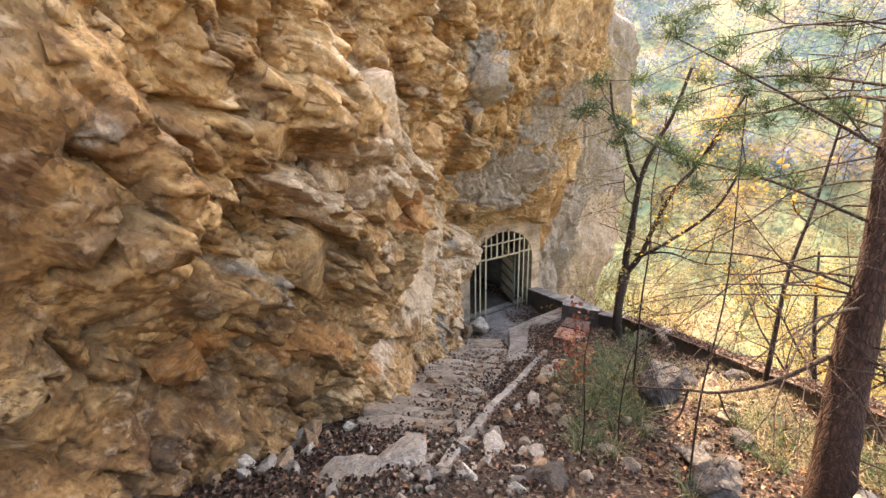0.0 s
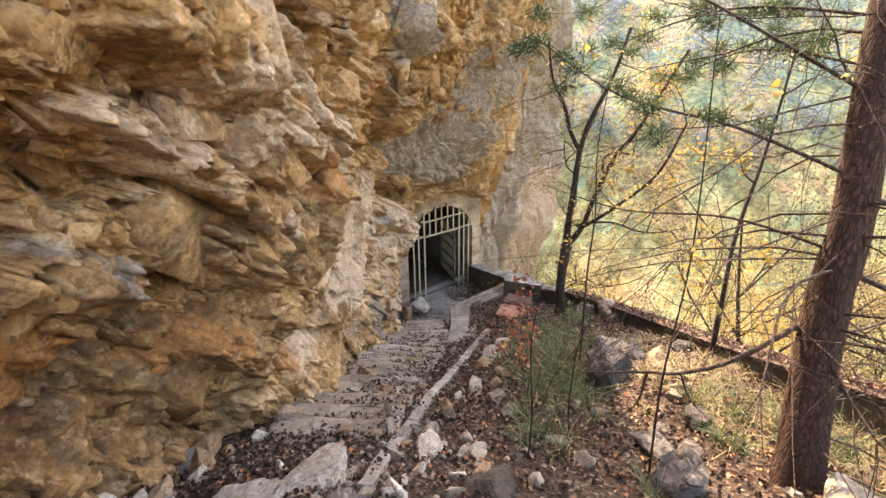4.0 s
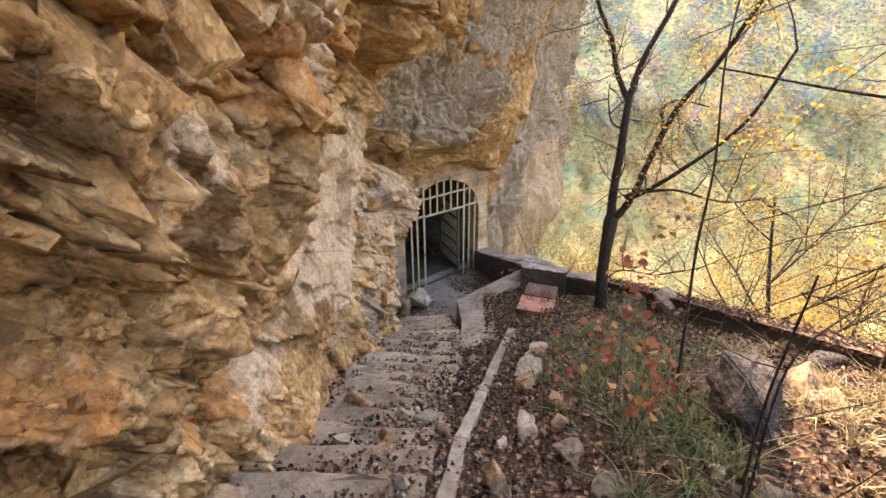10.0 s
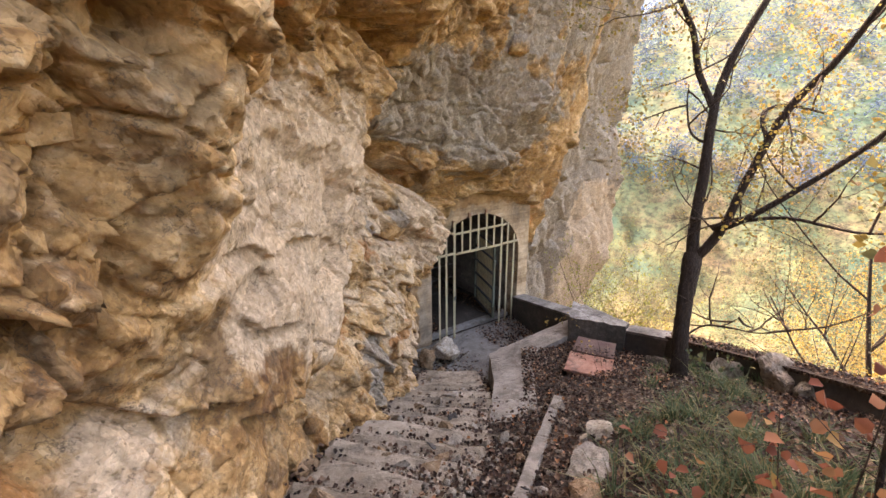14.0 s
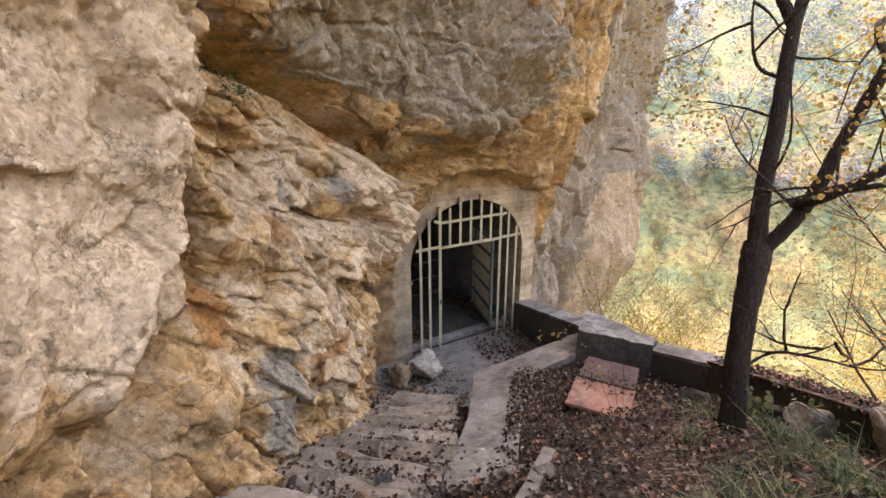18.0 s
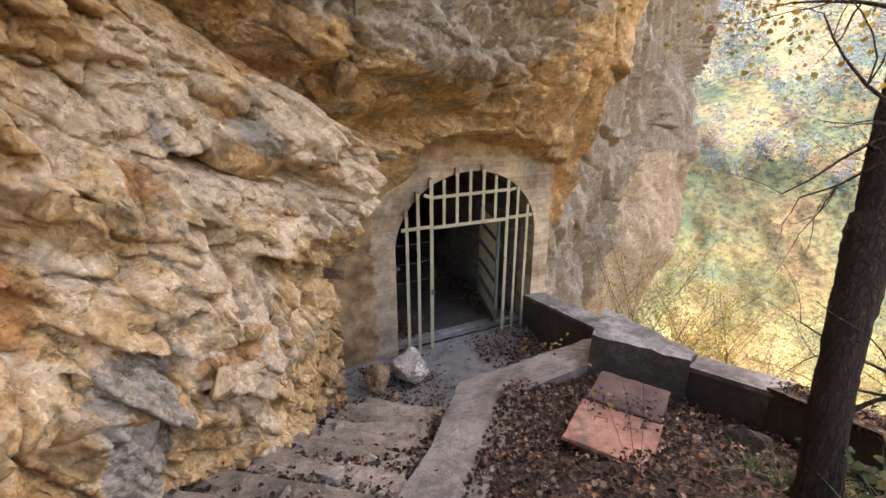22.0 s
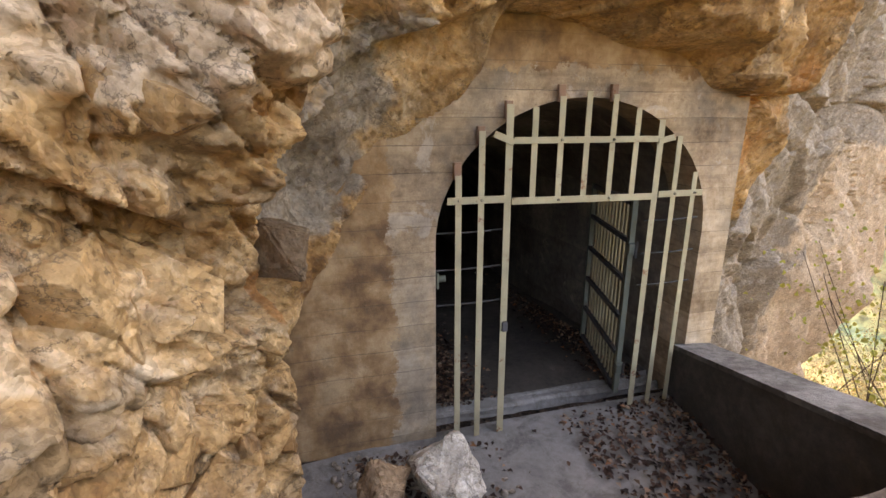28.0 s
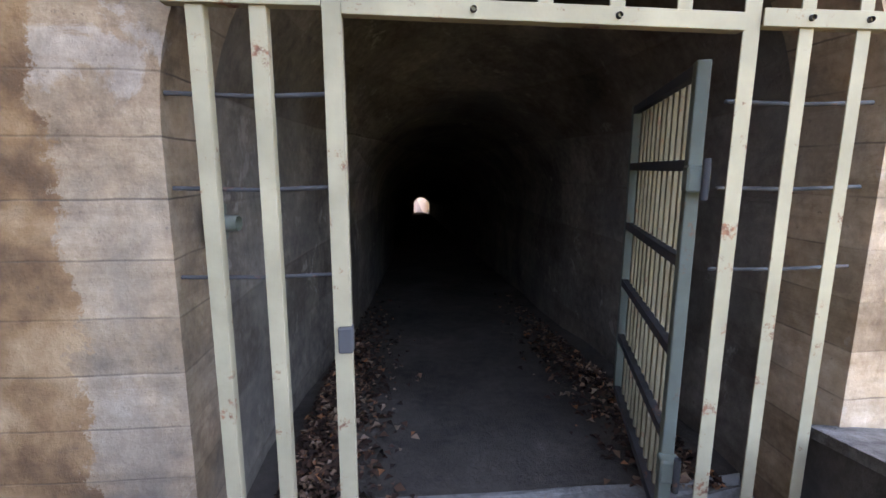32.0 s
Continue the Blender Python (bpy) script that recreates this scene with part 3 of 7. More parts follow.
def rock_mesh(name, size, mat, seed, sub=2, planes=14):
    """An angular stone: flat broken faces, chipped edges, small pits."""
    rng = np.random.RandomState(seed)
    bm = bmesh.new()
    p = rng.normal(size=(planes, 3))
    p /= (np.abs(p) ** 3).sum(1)[:, None] ** (1 / 3)
    for q in p * rng.uniform(0.56, 0.88, (planes, 1)):
        bm.verts.new(q)
    bmesh.ops.convex_hull(bm, input=bm.verts)
    bmesh.ops.delete(bm, geom=[v for v in bm.verts if not v.link_faces], context="VERTS")
    bmesh.ops.bevel(bm, geom=list(bm.edges), offset=0.035, segments=2, affect="EDGES")
    bmesh.ops.triangulate(bm, faces=bm.faces)
    if sub > 2:
        for longest in (0.25, 0.14):
            bmesh.ops.subdivide_edges(bm, edges=[e for e in bm.edges if e.calc_length() > longest], cuts=2, use_grid_fill=True)
            bmesh.ops.triangulate(bm, faces=[f for f in bm.faces if len(f.verts) > 3])
        away = Vector((seed * 1.7, 3, 0))
        for v in bm.verts:
            p = v.co + away
            step = noise.noise(p * 2.6)
            v.co *= 1 + 0.13 * noise.noise(p * 1.7) + 0.06 * math.floor(step * 5) / 2 - 0.07 * abs(noise.noise(p * 5.0)) + 0.035 * noise.noise(p * 13.0)
    bmesh.ops.scale(bm, vec=size, verts=bm.verts)
    low = min(v.co.z for v in bm.verts)
    for v in bm.verts:
        v.co.z -= low
    me = bpy.data.meshes.new(name)
    bm.to_mesh(me)
    bm.free()
    me.materials.append(mat)
    return me


def leaf_cloud(centres, size, seed, flat=0.0, spread=0.35, fold=0.25, broad=False):
    """Small folded leaves, one at each centre, turned at random."""
    c = np.asarray(centres, float)
    n = len(c)
    rng = np.random.RandomState(seed)
    ax = rng.normal(size=(n, 3))
    ax[:, 2] *= 1 - flat
    ax /= np.linalg.norm(ax, axis=1)[:, None]
    up = rng.normal(size=(n, 3))
    up[:, 2] += flat * 6
    side = np.cross(ax, up)
    side /= np.linalg.norm(side, axis=1)[:, None] + 1e-9
    nor = np.cross(side, ax)
    s = (size * rng.uniform(1 - spread, 1 + spread, n))[:, None]
    base, tip = c - ax * s * 0.5, c + ax * s * 0.5
    lift = nor * s * fold
    if broad:
        rim = [base, c - ax * s * 0.25 + side * s * 0.4 + lift, c + ax * s * 0.2 + side * s * 0.42 + lift, tip, c + ax * s * 0.2 - side * s * 0.42 + lift, c - ax * s * 0.25 - side * s * 0.4 + lift]
        k = np.arange(n)[:, None] * 6
        f = np.concatenate([k + np.array(t) for t in ((0, 1, 2), (0, 2, 3), (0, 3, 4), (0, 4, 5))], 1).reshape(-1, 3)
        return np.stack(rim, 1).reshape(-1, 3), f
    l, r = c + side * s * 0.34 + lift, c - side * s * 0.34 + lift
    v = np.stack([base, l, tip, r], 1).reshape(-1, 3)
    k = np.arange(n)[:, None] * 4
    f = np.concatenate([k + np.array([0, 1, 2]), k + np.array([0, 2, 3])], 1).reshape(-1, 3)
    return v, f


def sharp_noise(a, b, cell, seed, tilt=0.5, angle=0.0, stretch=1.0, step=0.5, lean=0.0, edges=False):
    """Broken blocks: each cell of an uneven net is a tilted facet that juts at its foot; also the way to the nearest joint."""
    ca, sa = math.cos(angle), math.sin(angle)
    p, q = (a * ca + b * sa) / (cell * stretch), (b * ca - a * sa) / cell
    i0, j0 = np.floor(p).astype(int), np.floor(q).astype(int)
    best, second = np.full(a.shape, 1e9), np.full(a.shape, 1e9)
    out = np.zeros(a.shape)

    def rnd(i, j, k):
        h = (i * 374761393 + j * 668265263 + (seed * 7 + k) * 974634777) & 0xFFFFFFFF
        h = ((h ^ (h >> 13)) * 1274126177) & 0xFFFFFFFF
        return ((h ^ (h >> 16)) & 0xFFFF) / 65535.0

    for di in (-1, 0, 1):
        for dj in (-1, 0, 1):
            i, j = i0 + di, j0 + dj
            x, y = i + rnd(i, j, 0), j + rnd(i, j, 1)
            dx, dy = p - x, q - y
            d = np.sqrt(dx * dx + dy * dy)
            h = step * (rnd(i, j, 2) - 0.5) + tilt * ((rnd(i, j, 3) - 0.5) * dx + (rnd(i, j, 4) - 0.5) * dy) + lean * dy
            near = d < best
            second = np.where(near, best, np.minimum(second, d))
            best = np.where(near, d, best)
            out = np.where(near, h, out)
    return (out * cell, second - best) if edges else out * cell


def facet_noise(a, b, cell, seed, tilt=1.0, angle=0.0, stretch=1.0, step=0.3, curve=0.5, hollow=False):
    """Chiselled faces: tilted facets that meet in creases, or, where hollow, in ridges."""
    ca, sa = math.cos(angle), math.sin(angle)
    p, q = (a * ca + b * sa) / (cell * stretch), (b * ca - a * sa) / cell
    i0, j0 = np.floor(p).astype(int), np.floor(q).astype(int)
    out = np.full(a.shape, -1e9 if hollow else 1e9)

    def rnd(i, j, k):
        h = (i * 374761393 + j * 668265263 + (seed * 7 + k) * 974634777) & 0xFFFFFFFF
        h = ((h ^ (h >> 13)) * 1274126177) & 0xFFFFFFFF
        return ((h ^ (h >> 16)) & 0xFFFF) / 65535.0

    for di in (-1, 0, 1):
        for dj in (-1, 0, 1):
            i, j = i0 + di, j0 + dj
            dx, dy = p - i - rnd(i, j, 0), q - j - rnd(i, j, 1)
            h = step * (rnd(i, j, 2) - 0.5) + tilt * ((rnd(i, j, 3) - 0.5) * dx + (rnd(i, j, 4) - 0.5) * dy)
            bow = curve * (dx * dx + dy * dy)
            out = np.maximum(out, h - bow) if hollow else np.minimum(out, h + bow)
    return out * cell


def shards(a, b, cell, seed, angle=0.0, stretch=1.0):
    """Flat splinter faces that meet in crisp edges: heights on an uneven net of triangles, and a chance number for each face."""
    ca, sa = math.cos(angle), math.sin(angle)
    p, q = (a * ca + b * sa) / (cell * stretch), (b * ca - a * sa) / cell
    i0, j0 = np.floor(p).astype(int), np.floor(q).astype(int)
    out, tone, best = np.zeros(a.shape), np.zeros(a.shape), np.full(a.shape, -9.0)

    def rnd(i, j, k):
        h = (i * 374761393 + j * 668265263 + (seed * 7 + k) * 974634777) & 0xFFFFFFFF
        h = ((h ^ (h >> 13)) * 1274126177) & 0xFFFFFFFF
        return ((h ^ (h >> 16)) & 0xFFFF) / 65535.0

    net = {}
    for di in (-1, 0, 1, 2):
        for dj in (-1, 0, 1, 2):
            i, j = i0 + di, j0 + dj
            net[di, dj] = (i + 0.78 * (rnd(i, j, 0) - 0.5), j + 0.78 * (rnd(i, j, 1) - 0.5), 2 * rnd(i, j, 2) - 1)
    for di in (-1, 0, 1):
        for dj in (-1, 0, 1):
            corners = ((di, dj), (di + 1, dj), (di + 1, dj + 1), (di, dj + 1))
            for n, (r, s, t) in enumerate(((0, 1, 2), (0, 2, 3))):
                (x0, y0, h0), (x1, y1, h1), (x2, y2, h2) = net[corners[r]], net[corners[s]], net[corners[t]]
                area = (x1 - x0) * (y2 - y0) - (x2 - x0) * (y1 - y0)
                w1 = ((p - x0) * (y2 - y0) - (x2 - x0) * (q - y0)) / area
                w2 = ((x1 - x0) * (q - y0) - (p - x0) * (y1 - y0)) / area
                inside = np.minimum(np.minimum(w1, w2), 1 - w1 - w2)
                near = inside > best
                best = np.where(near, inside, best)
                out = np.where(near, h0 + w1 * (h1 - h0) + w2 * (h2 - h0), out)
                tone = np.where(near, rnd(i0 + di, j0 + dj, 4 + n), tone)
    return out, tone


def soft_noise(a, b, scale, seed, octaves=4):
    """Smooth value noise in two directions."""
    out, amp, tot = np.zeros(a.shape), 1.0, 0.0
    for o in range(octaves):
        p, q = a / scale, b / scale
        i, j = np.floor(p).astype(int), np.floor(q).astype(int)
        u, v = p - i, q - j
        u, v = u * u * (3 - 2 * u), v * v * (3 - 2 * v)

        def rnd(ii, jj):
            h = (ii * 374761393 + jj * 668265263 + (seed * 13 + o) * 974634777) & 0xFFFFFFFF
            h = ((h ^ (h >> 13)) * 1274126177) & 0xFFFFFFFF
            return ((h ^ (h >> 16)) & 0xFFFF) / 32767.5 - 1

        out += amp * ((rnd(i, j) * (1 - u) + rnd(i + 1, j) * u) * (1 - v) + (rnd(i, j + 1) * (1 - u) + rnd(i + 1, j + 1) * u) * v)
        tot += amp
        amp, scale = amp * 0.5, scale * 0.5
    return out / tot


def ease(x, a, b):
    t = np.clip((x - a) / (b - a), 0, 1)
    return t * t * (3 - 2 * t)


# ---- ground ----
def edge_x(y):
    """Where the terrace ends above the valley."""
    return np.interp(y, [-12, -2, 2.4, 6.8, 7.6, 8.6, 11.3, 14], [0.5, 4.2, 6.6, 9.3, 9.35, 9.4, 9.9, 11.5])


def terrace(x, y):
    s, q = 0.6 * x + 0.8 * y, 0.8 * x - 0.6 * y
    z = np.interp(s, [-20, -6, -4, 0, 1.5, 2.8, 4, 5, 6.4, 8, 9.4, 10.3, 11.2, 11.8, 16],
                  [11, 8.2, 7.2, 5.45, 4.85, 4.25, 3.55, 3.1, 2.45, 1.75, 1.15, 0.72, 0.3, -0.1, -0.14])
    z = z + np.clip((q - 0.3) * 0.25, 0, 0.55) * ease(s, 3, 6) * ease(11.7 - s + 0.6 * q, 0, 1.5)
    # soil banked up behind the retaining slab
    banked = ((x - 5.75) * 1.85 - (y - 6.4) * 1.7) / 2.51
    level = 1.17 - 0.2 * ((x - 6.75) * 0.66 + (y - 7.45) * 0.75)
    return np.where((banked > -0.15) & (y < 8.5) & (y > 6.6) & (x < 9.25), np.maximum(z, level), z)


def ground_z(x, y):
    x, y = np.asarray(x, float), np.asarray(y, float)
    e = x - edge_x(y)
    inside = terrace(x, y) + 0.05 * soft_noise(x, y, 0.7, 3) * ease(11.4 - 0.6 * x - 0.8 * y, 0, 1)
    inside = np.where((y > 11.25) & (e < 0.5), -6.0, inside)
    out = np.minimum(terrace(np.minimum(x, edge_x(y)), y), 5.0) - 1.5 * np.clip(e, 0, 2.5) - 0.75 * np.clip(e - 2.5, 0, 50)
    r = np.hypot(x - 5, y - 5)
    out = out + 2.5 * soft_noise(x, y, 14, 5) * ease(e, 3, 20) + 0.46 * np.maximum(r - 110, 0) * ease(r, 90, 160)
    out = np.where(r > 330, np.minimum(out, 72 + 0.05 * (r - 330)), out) + 20 * soft_noise(x, y, 120, 9) * ease(r, 90, 260)
    return np.where(e > 0.0, out, inside)


def stretched(lo, mid_lo, mid_hi, hi, fine):
    n = int((mid_hi - mid_lo) / fine)
    k = np.linspace(0, 1, 46)[1:]
    grow = (np.exp(5.2 * k) - 1) / (math.exp(5.2) - 1)
    return np.concatenate([(mid_lo - grow * (mid_lo - lo))[::-1], np.linspace(mid_lo, mid_hi, n), mid_hi + grow * (hi - mid_hi)])


gx, gy = stretched(-1500, -3.0, 11.0, 1500, 0.055), stretched(-1500, -2.5, 11.5, 1500, 0.055)
X, Y = np.meshgrid(gx, gy, indexing="ij")
Z = ground_z(X, Y)
near = (X > -3) & (X < 11) & (Y < 11.3)
Z = Z + np.where(near, 0.02 * soft_noise(X, Y, 0.16, 4) + 0.5 * np.abs(sharp_noise(X, Y, 0.13, 21, 0.5, 0.3, 1.0, 0.35)) * ease(11.0 - 0.6 * X - 0.8 * Y, 0, 1), 0)
nx, ny = len(gx), len(gy)
idx = np.arange(nx * ny).reshape(nx, ny)
quads = np.stack([idx[:-1, :-1], idx[1:, :-1], idx[1:, 1:], idx[:-1, 1:]], -1).reshape(-1, 4)
ground_mesh = mesh_from("ground", np.stack([X, Y, Z], -1).reshape(-1, 3), quads, soil_mat, True)
ground_mesh.materials.append(slope_mat)
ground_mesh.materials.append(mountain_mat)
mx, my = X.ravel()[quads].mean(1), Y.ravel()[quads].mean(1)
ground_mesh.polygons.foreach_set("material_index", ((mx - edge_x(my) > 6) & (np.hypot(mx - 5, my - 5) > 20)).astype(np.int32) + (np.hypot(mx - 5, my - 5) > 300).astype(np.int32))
tagged(new("ground", ground_mesh),
       "stony sloping ground covered in brown fallen leaves", "ground", kind="structure")

# ---- cliff ----
# Depth of the rock face, per station along it, at six heights.
HEIGHTS = [0.5, 2, 3, 4, 5.2, 7.2]
NEAR_STATIONS = [
    (-8, [3.2, 3.2, 3.1, 3.0, 2.8, 2.3]),
    (0, [2.62, 2.66, 2.67, 2.65, 2.53, 1.94]),
    (2.5, [2.85, 2.57, 2.49, 2.45, 2.5, 1.76]),
    (4, [2.99, 2.6, 2.5, 2.6, 2.0, 1.56]),
    (5.4, [2.9, 2.5, 2.25, 2.42, 1.89, 1.58]),
    (6.8, [2.7, 2.6, 2.45, 2.36, 2.41, 1.27]),
    (8.4, [2.32, 2.4, 2.72, 2.77, 2.2, 1.13]),
    (9.8, [2.3, 2.35, 2.5, 2.8, 2.27, 0.93]),
]
FAR_STATIONS = [
    (11.1, [2.85, 2.7, 2.15, 2.2, 1.62, 0.5]),
    (12.2, [2.9, 2.8, 2.6, 1.6, 0.42, -0.2]),
    (13.2, [2.1, 1.9, 1.6, 0.95, 0.26, -0.65]),
    (14.2, [1.1, 0.9, 0.75, 0.2, -0.1, -0.7]),
    (16, [0.8, 0.52, 0.38, 0.15, -0.19, -0.71]),
    (20, [-0.08, -0.35, -0.3, -0.5, -0.8, -1.45]),
    (24, [-2.5, -2.75, -2.75, -2.7, -2.85, -3.05]),
    (31, [-4.0, -4.43, -4.55, -4.63, -4.94, -5.59]),
]
STATIONS = NEAR_STATIONS + FAR_STATIONS
ROOT2 = math.sqrt(2)


def cliff_base(u, z):
    st = np.array([s for s, _ in STATIONS])
    tab = np.array([d for _, d in STATIONS])
    i = np.clip(np.searchsorted(st, u, side="right") - 1, 0, len(st) - 2)
    a = np.clip((u - st[i]) / (st[i + 1] - st[i]), 0, 1)
    a = 0.5 * a + 0.5 * a * a * (3 - 2 * a)
    zc = np.clip(z, HEIGHTS[0], HEIGHTS[-1])
    j = np.clip(np.searchsorted(HEIGHTS, zc, side="right") - 1, 0, len(HEIGHTS) - 2)
    h = np.array(HEIGHTS)
    b = (zc - h[j]) / (h[j + 1] - h[j])
    d = (tab[i, j] * (1 - a) + tab[i + 1, j] * a) * (1 - b) + (tab[i, j + 1] * (1 - a) + tab[i + 1, j + 1] * a) * b
    # Unseen top: its lean-back height is set to place the shadow edge.
    d = d - 0.12 * np.maximum(z - 7.2, 0) + 1.6 * np.maximum(z - 10.8 + 1.7 * ease(u, 9.4, 10.6), 0)
    return d + 0.25 * np.maximum(-z - 1.0, 0) * ease(u, 15, 22)


def bulge(u, z, u0, z0, ru, rz, depth, turn=0.0, power=2.0):
    """A swelling (or, with a negative depth, a hollow) of the face."""
    c, s = math.cos(turn), math.sin(turn)
    p, q = ((u - u0) * c + (z - z0) * s) / ru, ((z - z0) * c - (u - u0) * s) / rz
    return -depth * np.exp(-(np.abs(p) ** power + np.abs(q) ** power))


# Lips of rock with the face falling back below them, and edges with it falling back beyond them.
UPPER_LEDGES = [
    ([(2.9, 6.28), (3.19, 6.34), (3.38, 6.18), (3.73, 5.95), (4.0, 5.75)], 0.4, 0.3), ([(2.3, 6.22), (2.56, 6.18), (2.76, 6.11), (3.03, 5.89)], 0.2, 0.2),
    ([(2.3, 6.9), (2.58, 6.77), (2.8, 6.64), (3.0, 6.55)], 0.25, 0.16), ([(2.3, 5.75), (2.53, 5.67), (2.76, 5.43), (3.35, 4.98)], 0.22, 0.3),
    ([(4.7, 4.68), (4.99, 4.66), (5.15, 4.6), (5.2, 4.78), (5.42, 4.95), (5.6, 5.1)], 0.3, 0.4), ([(4.7, 4.3), (5.21, 4.04), (5.57, 3.75), (5.96, 3.61)], 0.14, 0.15)]
MIDDLE_LEDGES = [
    ([(3.5, 5.62), (3.77, 5.45), (4.03, 5.11), (4.2, 5.0)], 0.2, 0.2), ([(3.6, 5.8), (3.93, 5.56), (4.3, 5.5)], 0.16, 0.12), ([(3.4, 4.85), (3.6, 4.75), (3.95, 4.3)], 0.25, 0.3),
    ([(9.5, 3.5), (9.68, 3.44), (10.0, 3.36), (10.15, 3.2), (10.35, 3.12)], 0.22, 0.2), ([(9.9, 2.66), (10.3, 2.48), (10.6, 2.34), (11.04, 2.12)], 0.22, 0.18),
    ([(8.5, 2.7), (8.75, 2.48), (9.1, 2.24)], 0.18, 0.2), ([(8.5, 2.45), (8.63, 2.19), (8.95, 1.75)], 0.2, 0.2), ([(8.2, 3.1), (8.54, 2.82)], 0.14, 0.2)]
LOWER_LEDGES = [
    ([(9.2, 1.9), (9.6, 1.65), (9.9, 1.3)], 0.16, 0.2), ([(6.0, 3.45), (6.5, 3.2), (6.9, 2.9)], 0.2, 0.25), ([(6.2, 6.2), (6.7, 5.75), (7.2, 5.55)], 0.18, 0.2),
    ([(5.7, 6.9), (6.1, 6.5), (6.4, 6.35)], 0.2, 0.2), ([(4.1, 6.6), (4.5, 6.3), (4.95, 6.2)], 0.18, 0.18), ([(11.2, 4.1), (11.9, 4.0), (12.5, 3.75), (13.2, 3.6)], 0.35, 0.4),
    ([(17.5, 3.2), (19.0, 2.6), (20.5, 2.9)], 0.25, 0.5), ([(21.4, 2.75), (22.7, 4.2), (24.0, 4.8)], 0.5, 0.5), ([(24, 1.2), (26, 2.6), (28.5, 2.2)], 0.8, 0.9)]
BUTTRESS_LEDGES = [([(6.1, 4.42), (6.36, 4.38), (6.55, 4.24), (6.9, 4.27), (7.3, 4.18)], 0.09, 0.22), ([(6.2, 3.98), (6.32, 3.84), (6.5, 3.74), (6.75, 3.7)], 0.1, 0.25)]
OVERHANGS = BUTTRESS_LEDGES + UPPER_LEDGES + MIDDLE_LEDGES + LOWER_LEDGES
EDGES = [
    ([(2.86, 5.4), (2.95, 5.6), (3.04, 5.86)], 0.2, 0.35), ([(8.1, 5.5), (8.0, 4.75), (8.0, 4.3), (7.9, 3.85), (7.55, 3.5), (7.25, 3.1), (7.15, 2.5)], 0.55, 0.55),
    ([(9.0, 4.65), (9.6, 4.52), (10.1, 4.3), (10.5, 4.05), (10.9, 3.5)], 0.3, 0.4), ([(11.2, 3.6), (11.38, 2.9), (11.2, 2.45), (10.95, 2.0), (10.9, 1.6)], 0.85, 0.6)]


def rock_net(u, z):
    """Ways along the face for its joints, so that they are not drawn out where it leans."""
    d = cliff_base(u, z)
    return u - 0.6 * d + 0.035 * soft_noise(u, z, 0.3, 31, 3), z - 0.6 * d + 0.035 * soft_noise(u, z, 0.3, 32, 3)


def overhang(u, z, line, depth, decay):
    us, zs = np.array(sorted(line)).T
    down = np.interp(u, us, zs) + 0.03 * soft_noise(u, z, 0.12, 36, 3) - z
    inside = ease(u, us[0] - 0.1, us[0] + 0.05) * (1 - ease(u, us[-1] - 0.05, us[-1] + 0.1))
    return inside * depth * np.where(down > 0, 0.7 * ease(down, 0, 0.04) * np.exp(-np.maximum(down, 0) / decay), -0.2 * np.exp(-np.maximum(-down, 0) / decay))


